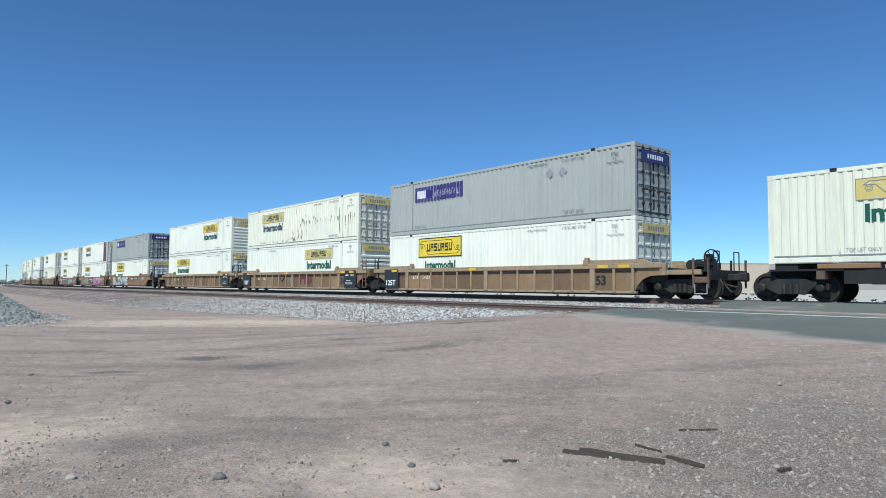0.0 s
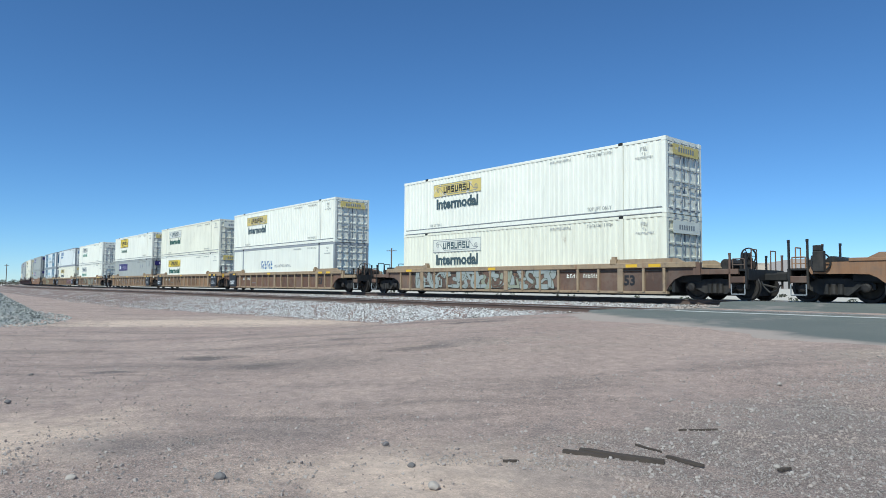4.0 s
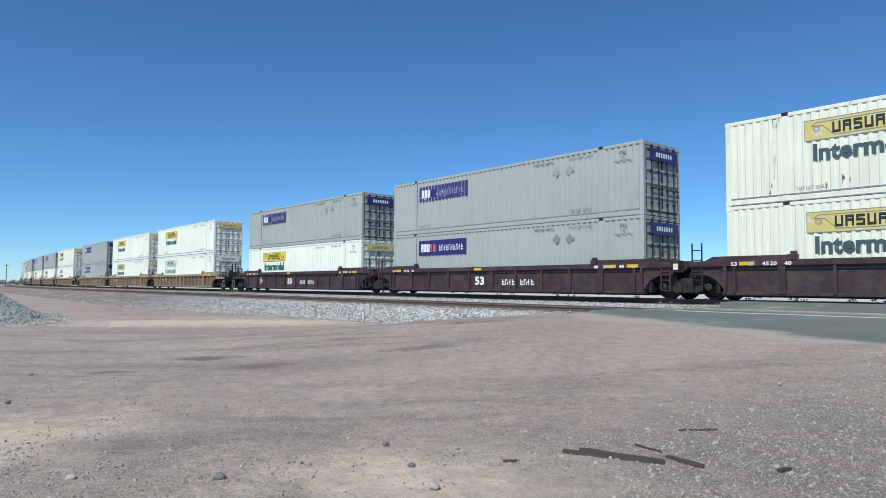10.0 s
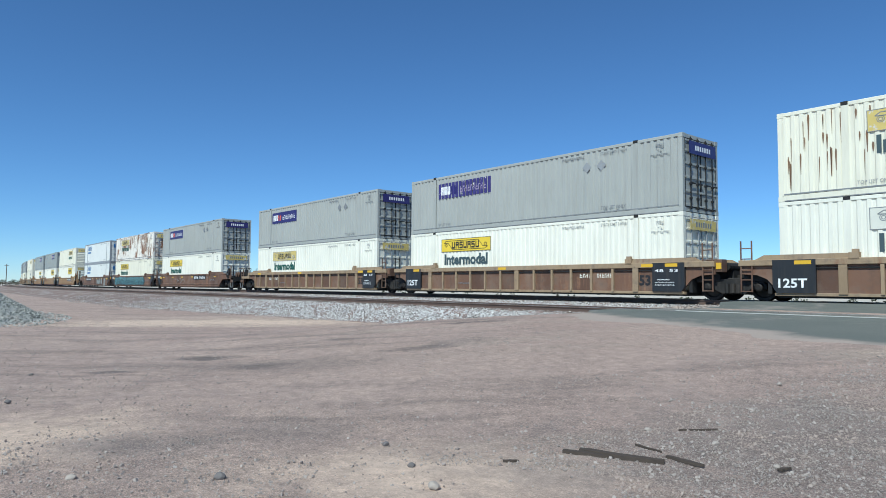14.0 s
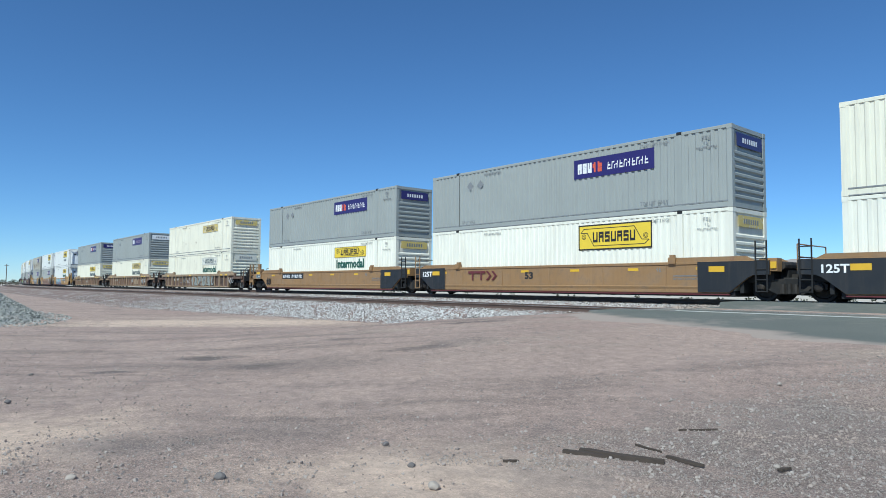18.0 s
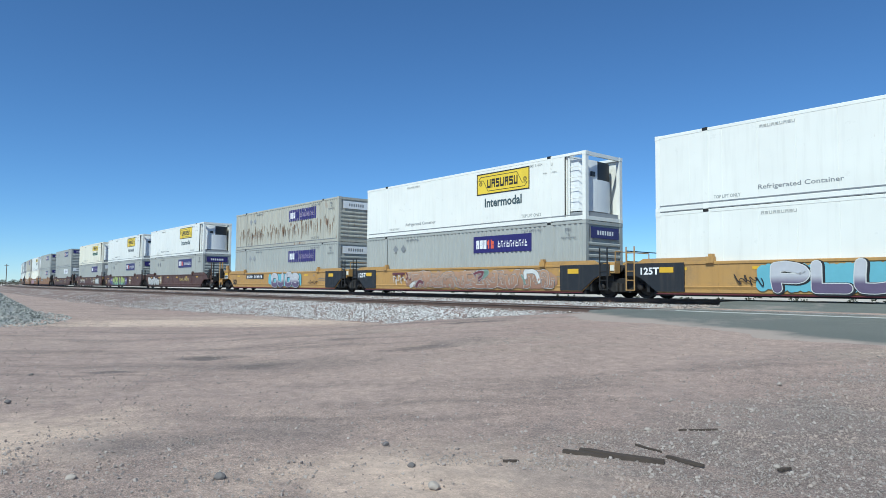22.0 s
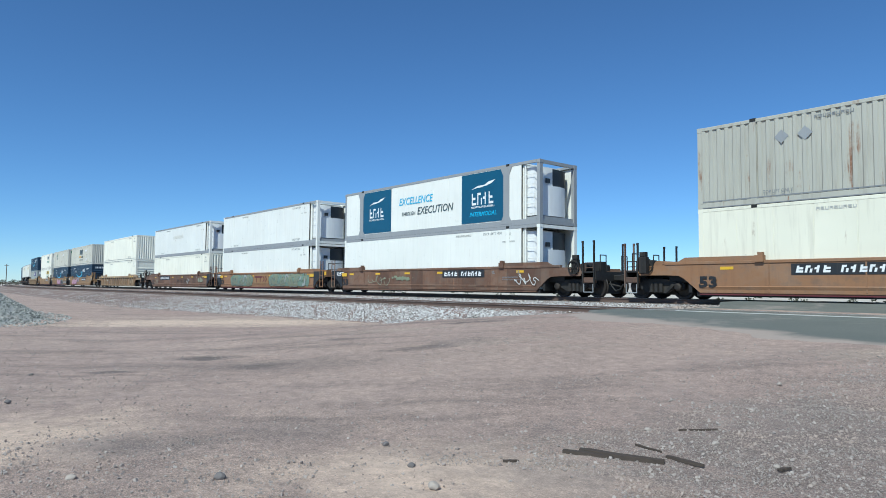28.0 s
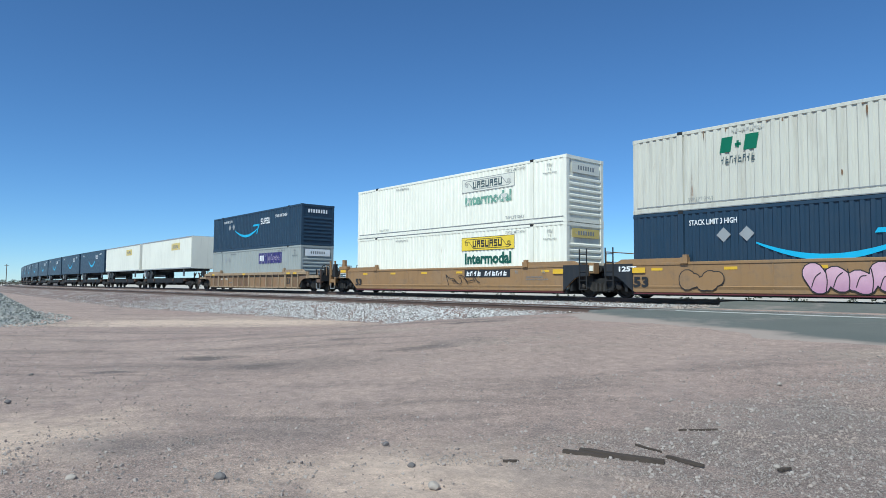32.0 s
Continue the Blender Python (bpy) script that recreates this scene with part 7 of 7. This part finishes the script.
# ---- the train, in the order in which it passes ----
# place of the leading container end, style, colour, ends, dark panels, upper and lower container
G, D, S = "green", "slate", "green_pale"
TRAIN = [
    (-14.45, "rib", "tan", "cj", 1, ("g", "door", "fw", "L", ""), ("w", "door", "jf", "L", G)),
    (-33.89, "rib", "tan", "jj", 1, ("c", "door", "jd", "L", D), ("w", "nose", "jd", "R", G)),
    (-53.30, "rib", "tan", "jc", 1, ("w", "nose", "jy", "R", G), ("w", "door", "jy", "L", G)),
    (-76.81, "flat", "orange", "cj", 2, ("g", "door", "fw", "L", ""), ("w", "door", "jf", "L", G)),
    (-96.25, "flat", "orange", "jj", 2, ("w", "door", "jd", "L", D), ("w", "door", "jy", "L", S)),
    (-115.65, "flat", "orange", "jc", 2, ("w", "door", "jd", "L", D), ("w", "door", "jd", "L", D)),
    (-139.12, "rib", "rustbrown", "cc", 0, ("w", "door", "jd", "L", D), ("c", "door", "jo", "L", D)),
    (-162.65, "rib", "brown", "cj", 1, ("w", "door", "jd", "L", D), ("w", "door", "al", "L", "")),
    (-181.95, "rib", "tan", "jj", 1, ("c", "door", "jo", "L", G), ("w", "door", "jy", "L", G)),
    (-201.35, "rib", "tan", "jc", 1, ("w", "door", "jf", "L", G), ("g", "door", "fw", "L", "")),
    (-224.69, "rib", "rustbrown", "cj", 1, ("w", "door", "jo", "L", S), ("w", "door", "jo", "L", S)),
    (-244.21, "rib", "brown", "jj", 1, ("r", "door", "ma", "L", ""), ("c", "door", "jd", "L", D)),
    (-263.77, "rib", "brown", "jc", 1, ("r", "door", "kl", "L", ""), ("r", "door", "kl", "L", "")),
    (-287.22, "flat", "orange", "cc", 0, ("g", "door", "fe", "L", ""), ("g", "door", "fe", "L", "")),
    (-310.87, "rib", "maroon", "cj", 0, ("c", "door", "jd", "L", D), ("c", "door", "jd", "L", D)),
    (-330.25, "rib", "maroon", "jj", 0, ("g", "door", "fw", "L", ""), ("g", "door", "fe", "L", "")),
    (-349.71, "rib", "maroon", "jc", 0, ("g", "door", "fw", "L", ""), ("w", "door", "jy", "L", G)),
    (-373.33, "rib", "brown", "cj", 0, ("w", "door", "jy", "L", G), ("w", "door", "jo", "L", S)),
    (-392.81, "rib", "brown", "jj", 0, ("w", "door", "jy", "L", G), ("w", "door", "jd", "L", D)),
    (-412.41, "rib", "brown", "jc", 0, ("g", "door", "fw", "L", ""), ("g", "door", "fe", "L", "")),
    (-435.78, "rib", "brown", "cj", 1, ("c", "door", "jd", "L", D), ("w", "door", "jo", "L", D)),
    (-455.28, "rib", "brown", "jj", 1, ("g", "door", "fw", "L", ""), ("w", "door", "jy", "L", D)),
    (-474.70, "rib", "brown", "jc", 1, ("g", "door", "fe", "L", ""), ("w", "door", "jd", "L", G)),
    (-498.23, "flat", "brown", "cj", 2, ("g", "door", "fe", "L", ""), ("w", "door", "jy", "L", G)),
    (-517.70, "flat", "brown", "jj", 2, ("x", "door", "jd", "L", G), ("c", "door", "jy", "L", G)),
    (-537.10, "flat", "brown", "jc", 2, ("r", "door", "ma", "L", ""), ("r", "door", "ma", "L", "")),
    (-560.59, "flat", "ochre", "cj", 1, ("c", "nose", "jd", "R", G), ("w", "nose", "jf", "R", "")),
    (-580.10, "flat", "ochre", "jj", 1, ("d", "nose", "fe", "R", ""), ("w", "nose", "jf", "R", "")),
    (-599.50, "flat", "ochre", "jc", 1, ("d", "nose", "fe", "R", ""), ("w", "nose", "jy", "R", G)),
    (-622.84, "rib", "rustbrown", "cc", 0, ("c", "nose", "jd", "R", ""), ("c", "nose", "jo", "R", G)),
    (-646.08, "rib", "brown", "cc", 0, ("d", "nose", "fw", "R", ""), ("c", "nose", "jd", "R", D)),
    (-669.22, "rib", "brown", "cc", 0, ("d", "nose", "fe", "R", ""), ("c", "nose", "jy", "R", D)),
    (-692.62, "flat", "yellow", "cj", 1, ("r", "reefer", "jf", "R", D), ("r", "reefer", "jy", "R", G)),
    (-712.00, "flat", "yellow", "jj", 1, ("r", "reefer", "jf", "R", D), ("g", "nose", "fe", "R", "")),
    (-731.43, "flat", "yellow", "jc", 1, ("q", "nose", "fw", "R", ""), ("g", "nose", "fw", "R", "")),
    (-754.94, "flat", "redbrown", "cj", 0, ("r", "reefer", "jf", "R", D), ("g", "nose", "fe", "R", "")),
    (-774.33, "flat", "redbrown", "jj", 0, ("r", "reefer", "jf", "R", D), ("g", "nose", "fe", "R", "")),
    (-793.70, "flat", "redbrown", "jc", 0, ("c", "reefer", "jy", "R", G), ("g", "nose", "fw", "R", "")),
    (-817.03, "flat", "redbrown", "cc", 0, ("g", "nose", "fe", "R", ""), ("g", "nose", "fv", "R", "")),
    (-840.45, "flat", "orange", "cj", 2, ("g", "nose", "fe", "R", ""), ("g", "nose", "fe", "R", "")),
    (-860.05, "flat", "orange", "jj", 2, ("r", "reefer", "jy", "R", D), ("w", "nosev", "", "R", "")),
    (-879.55, "flat", "orange", "jc", 2, ("q", "nose", "fw", "R", ""), ("c", "reefer", "ma", "R", "")),
    (-903.12, "flat", "brown", "cj", 2, ("r", "reefer", "kl", "L", ""), ("r", "reefer", "", "L", "")),
    (-922.75, "flat", "orange", "jj", 2, ("r", "reefer", "", "R", ""), ("r", "reefer", "", "R", "")),
    (-942.00, "flat", "brown", "jc", 2, ("r", "reefer", "un", "R", ""), ("w", "nosev", "", "R", "")),
    (-965.36, "rib", "tan", "cc", 0, ("w", "nosev", "", "R", ""), ("w", "nose", "", "R", "")),
    (-989.02, "flat", "ochre", "cj", 2, ("a", "nosev", "ab", "R", ""), ("n", "nose", "az", "R", "")),
    (-1008.47, "flat", "ochre", "jj", 2, ("a", "nosev", "rl", "R", ""), ("n", "nose", "az", "R", "")),
    (-1027.89, "flat", "ochre", "jc", 2, ("w", "nose", "jo", "R", S), ("w", "nose", "jy", "R", G)),
    (-1051.23, "rib", "tan", "cc", 0, ("n", "nose", "az", "R", ""), ("d", "nose", "fw", "R", "")),
]
LOW, HIGH = 0.32, 3.23
MOVING = []
CARS = []
for k, (lead_end, style, col, ends, black, upper, lower) in enumerate(TRAIN):
    car = well_car(style, col, ends[0], ends[1], black, 100 + k)
    CARS.append(car)
    MOVING.append((car, lead_end - CL, 0.0))
    MOVING.append((container(lower), lead_end - CL, LOW))
    MOVING.append((container(upper), lead_end - CL, HIGH))
first = flat_car(1)
first["label"] = "dark low flat car carrying one cream container"
MOVING.append((first, 6.7 - CL, 0.0))
MOVING.append((container(("c", "door", "jd", "L", G)), 6.7 - CL, 1.22))
part("tool_box", Build().box(-6.6, -4.9, -1.34, -0.9, 1.04, 1.2, 0.02), "orange", first, "orange painted box")
part("container_pedestal", Build().box(-7.9, -7.2, -1.25, 1.25, 1.04, 1.22), "dark", first)
part("container_pedestal", Build().box(7.2, 7.9, -1.25, 1.25, 1.04, 1.22), "dark", first)
for k in range(12):
    lead_end = -1073.0 - 17.25 * k
    MOVING.append((flat_car(k), lead_end - CL, 0.0))
    MOVING.append((trailer("w" if k < 2 else "n", "jd" if k < 2 else "az"), lead_end - CL, 0.92))

# ---- graffiti on the wells ----
spray(CARS[3], "BLOWME", -6.3, 0.8, "silver", "ink", None, 0.27, 1.04, 0.32, 0.11, wild=0.3)
cloud_of(CARS[3], -6.4, -5.9, 0.4, 1.2, "mint", 3)
scrawl(CARS[3], -7.6, 0.9, 4, "ink", 0.85, 0.35)
scrawl(CARS[3], 3.4, 0.9, 9, "spraygrey", 1.0, 0.25)
cloud_of(CARS[3], 6.5, 7.2, 0.75, 1.15, "silver", 8)
mural(CARS[4], -6.2, -2.2, ("sage", "sprayg", "spraygrey"), 5)
company_mark(CARS[4], -1.2, 0.9, 0.62, 0.44, "whitev", "black")
spray(CARS[4], "MUTEN", 1.5, 6.0, "pinkfade", "wine", None, 0.29, 0.97, 0.34, 0.07, "lilac")
scrawl(CARS[4], 6.3, 0.7, 3, "sprayw", 0.8, 0.4)
mural(CARS[5], -7.5, -5.2, ("sprayw", "orange", "ink"), 5)
spray(CARS[5], "HAMOE", 0.9, 3.6, "turquoise", "ink", None, 0.31, 0.82, 0.19, 0.07, "sprayw")
cloud_of(CARS[5], 3.6, 4.3, 0.62, 1.15, "sprayw", 4)
scrawl(CARS[5], 3.65, 0.6, 5, "ink", 0.7, 0.4)
cloud_of(CARS[5], 3.7, 5.0, 0.30, 0.52, "slate", 2)
scrawl(CARS[5], 6.0, 0.7, 8, "sprayw", 0.65, 0.4)
spray(CARS[32], "PLUG", -3.8, 0.9, "silver_lilac", "ink", "sprayb", 0.29, 1.0, 0.29, 0.12, "sprayw")
scrawl(CARS[32], -4.95, 0.9, 6, "ink", 0.5, 0.4)
scrawl(CARS[32], 2.8, 1.3, 7, "ink", 0.5, 0.35)
scrawl(CARS[32], 4.6, 1.1, 12, "sprayw", 0.5, 0.4)
spray(CARS[34], "OJOS", -1.0, 3.3, "silver_lilac", "ink", "sprayb", 0.29, 1.0, 0.30, 0.12, "sprayw", 0.6)
scrawl(CARS[34], 4.7, 1.2, 5, "ink", 0.5, 0.25)
bubbles(CARS[35], -7.9, -4.1, 6, "silver", "ink", seed=3)
cloud_of(CARS[36], -5.7, 2.7, 0.29, 1.2, "violet", 6)
spray(CARS[36], "MODISM", -4.3, 1.6, "lime", "ink", None, 0.29, 0.97, 0.33, 0.09)
scrawl(CARS[36], -6.6, 0.7, 11, "sprayw", 0.45, 0.5)
scrawl(CARS[36], 1.75, 0.8, 12, "sprayw", 0.6, 0.4)
for x, w, n, mat in ((-5.5, 3.2, 3, "sprayw"), (-5.4, 1.0, 4, "sprayw"), (2.3, 1.0, 9, "sprayw"), (-3.0, 0.9, 6, "sprayw")):
    scrawl(CARS[37], x, w, n, mat, 0.5, 0.65)
cloud_of(CARS[37], 4.7, 7.2, 0.35, 1.2, "spraygrey", 5)
cloud_of(CARS[37], 5.2, 6.6, 0.45, 1.1, "silver", 9, 0.006)
bubbles(CARS[46], -5.7, -1.9, 5, "pinkfade", "ink", seed=2)
spray(CARS[46], "XTX", -1.8, -0.2, "lilac", "ink", None, 0.7, 0.5, 0.10, 0.07, "sprayw")
scrawl(CARS[46], 2.0, 0.9, 5, "redpanel", 1.17, 0.12)
bubbles(CARS[47], -6.2, -4.5, 2, "ochre", "ink", 0.36, 1.18, 4, False)
bubbles(CARS[47], -1.8, 1.9, 6, "pinkfade", "ink", 0.28, 1.22, 6)
bubbles(CARS[47], 2.2, 4.8, 4, "black", "silver", 0.28, 1.22, 5)
spray(CARS[47], "TUNNEL XTREMISM", 4.85, 8.0, "sprayw", "slate", None, 0.50, 0.2, 0.035, 0.02, wild=0.2)
scrawl(CARS[47], 4.9, 2.4, 15, "ink", 0.74, 0.2)
# pieces too wild to be read
for k, x0, x1, tones in ((6, -6.8, 3.0, ("spraygrey", "rustbrown", "sage")), (10, -3.2, 4.0, ("sage", "rustbrown", "spraygrey")), (11, 2.3, 6.8, ("wine", "wine", "lilac")), (12, -3.6, 0.4, ("sage", "sprayg", "pink")),
                         (24, -7.5, 5.6, ("seagreen", "spraydark", "sprayb")), (29, -0.9, 5.1, ("spraygrey", "rustbrown", "spraygrey")), (33, -3.9, 6.6, ("peach", "peach", "mint", "wine", "sprayw")), (40, -5.0, 0.6, ("pinkfade", "lilac", "sprayw")),
                         (43, -5.7, -1.7, ("moss", "mint", "spraygrey")), (43, 1.4, 7.3, ("moss", "mint", "spraygrey"))):
    mural(CARS[k], x0, x1, tones, k * 3 + 1)
cloud_of(CARS[11], 1.9, 2.5, 0.35, 1.15, "violet", 4)
cloud_of(CARS[11], 6.3, 6.9, 0.35, 1.15, "violet", 6, 0.02)
cloud_of(CARS[12], 0.5, 1.1, 0.35, 1.15, "pink", 7)
bubbles(CARS[25], 1.4, 4.9, 4, "spraygrey", "ink", 0.34, 1.2, 7)
bubbles(CARS[25], 5.9, 6.5, 1, "spraygrey", "ink", 0.55, 1.0, 8, False)
for k, x, w, mat in ((9, -3.8, 4.8, "ink_grey"), (9, 1.2, 4.6, "ink_grey"), (10, 5.1, 0.6, "sprayw"), (13, 0.5, 3.4, "ink"), (16, -5.6, 0.5, "whitev"), (19, 2.0, 1.8, "sprayw"), (26, 5.1, 0.9, "sprayw"), (28, -8.0, 0.7, "ink"), (29, -3.0, 1.0, "spraygrey"), (29, -1.9, 0.8, "sprayw"), (29, 8.2, 0.9, "sprayw"),
                     (30, 2.2, 0.7, "sprayw"), (30, 6.3, 0.6, "sprayw"), (30, 7.2, 0.7, "sprayw"), (31, 0.3, 0.7, "sprayw"), (33, -5.1, 1.2, "sprayw"), (38, -1.5, 2.4, "spraygrey"), (41, 0.9, 2.1, "sprayw"), (41, 3.4, 1.1, "sprayw"), (41, 4.5, 0.9, "sprayw"), (42, 6.7, 1.4, "sprayw"), (42, -5.0, 2.0, "sage"),
                     (44, -0.1, 1.8, "ink"), (44, 2.1, 1.6, "ink"), (44, 2.9, 0.7, "sprayw"), (44, -7.2, 1.4, "sage"), (23, -3, 2.5, "spraygrey"), (1, -0.3, 0.4, "ink_grey"), (48, 0.4, 2.4, "ink")):
    scrawl(CARS[k], x, w, k * 7 + int(w * 3), mat)
cloud_of(CARS[42], -2.8, -0.8, 0.7, 1.0, "moss", 3)
cloud_of(CARS[44], 5.9, 6.9, 0.6, 1.1, "sage", 4)
cloud_of(CARS[45], 6.35, 6.95, 0.4, 1.0, "dust", 4)
cloud_of(CARS[45], 7.25, 7.9, 0.4, 1.0, "dust", 5)
cloud_of(CARS[30], 3.15, 4.9, 0.33, 1.1, "dust", 8)
company_mark(CARS[1], 0.85, 2.7, 0.50, 0.52, "redpanel")
company_mark(CARS[8], 1.7, 3.4, 0.52, 0.45, "brown")
company_mark(CARS[18], 2.5, 3.9, 0.52, 0.45, "rustbrown", "dust")
company_mark(CARS[27], -5.1, -3.1, 0.72, 0.44, "redpanel")
company_mark(CARS[33], -5.2, -3.3, 0.72, 0.44, "wine")
company_mark(CARS[43], -1.2, 1.0, 0.62, 0.46, "redpanel", "ochre")
company_mark(CARS[45], 3.3, 4.8, 0.68, 0.28, "dust")
for k, x in ((1, -2.2), (8, -2.0), (11, -2.0)):
    chain(CARS[k], x, 1.1)


def rust_runs(box, x0, x1, zs, drop, count, seed):
    """Rust that bled from chips in the paint and ran down the side."""
    rs, b = random.Random(seed), Build()
    for k in range(count):
        x, z, w, d = rs.uniform(x0, x1), rs.choice(zs) + rs.gauss(0, 0.09), rs.uniform(0.012, 0.034), drop * rs.uniform(0.3, 1.2)
        z0 = max(z - d, 0.27)
        b.plate([(x - w * 0.2, z0), (x + w * 0.25, z0 + 0.02), (x + w, z - 0.10), (x + w * 0.7, z), (x - w * 0.6, z + 0.02), (x - w, z - 0.09)], -0.0015, 0.0)
    part("rust_stain", b, "rustrun", box, "rust stains run down the side", Matrix.Translation((0, FACE + 0.001, 0)))


rust_runs(MOVING[5][0], -3.6, 0.2, (0.42,), 0.1, 26, 1)
rust_runs(MOVING[5][0], -0.6, 1.6, (0.6, 1.0), 0.35, 26, 11)
rust_runs(MOVING[5][0], 0.4, 5.8, (1.75, 1.6), 0.3, 30, 12)
rust_runs(MOVING[5][0], 5.2, 7.6, (2.3, 1.7, 1.0), 0.7, 16, 13)
rust_runs(MOVING[3 * 34 + 2][0], -7.4, 7.6, (1.1, 1.35, 1.6), 0.75, 170, 2)
rust_runs(MOVING[3 * 24 + 2][0], -6.5, 7.4, (2.7, 2.3, 1.6), 0.9, 90, 3)
rust_runs(MOVING[3 * 34 + 1][0], -6.5, 6.0, (0.9,), 0.3, 14, 4)
rust_runs(MOVING[3 * 14 + 2][0], -7.0, 7.0, (2.75, 0.6), 0.35, 26, 5)
rust_runs(MOVING[3 * 46 + 2][0], -7.0, 7.4, (2.78, 1.5), 0.4, 30, 6)
rust_runs(MOVING[3 * 47 + 2][0], -7.0, 7.0, (2.78, 0.9), 0.3, 20, 7)
rust_runs(MOVING[3 * 20 + 2][0], -7.8, -5.2, (2.6, 2.0, 1.4), 0.8, 26, 9)
rust_runs(MOVING[3 * 29 + 2][0], -7.0, 7.0, (2.75, 1.2), 0.3, 14, 8)

# the dark red sheet on one upper container
part("repair_sheet", Build().box(6.25, 7.9, FACE, FACE + 0.004, 0.25, 2.78), "redpanel", MOVING[14][0], "dark red repaired side sheet")


# ---- the train runs past at about 31.6 m/s ----
CLOCK = [0, 0.5, 1.7, 2.9, 3.5, 5.6, 6.8, 8, 9.2, 10.4, 11.6, 12.8, 14, 14.5, 16.6, 17.8, 19, 20.2, 21.4, 22.6, 23.8, 25, 25.5, 27.6, 28.8, 30, 31.2, 32]
GONE = [0, 15.55, 53.12, 91.11, 110.13, 176.76, 214.75, 252.82, 290.85, 328.84, 366.84, 404.85, 442.83, 458.67, 525.27, 563.19, 600.97, 638.70, 676.35, 714.04, 751.75, 789.42, 805.13, 871.17, 909.12, 947.15, 984.92, 1010.08]


def motions():
    for thing, start, z in MOVING:
        rows = []
        for t in range(0, 33, 2):
            x, y, a = track_at(start + float(np.interp(t, CLOCK, GONE)))
            rows.append((float(t), pose(x, y, z, 0, 0, math.degrees(a))))
        walk(thing, rows)


motions()
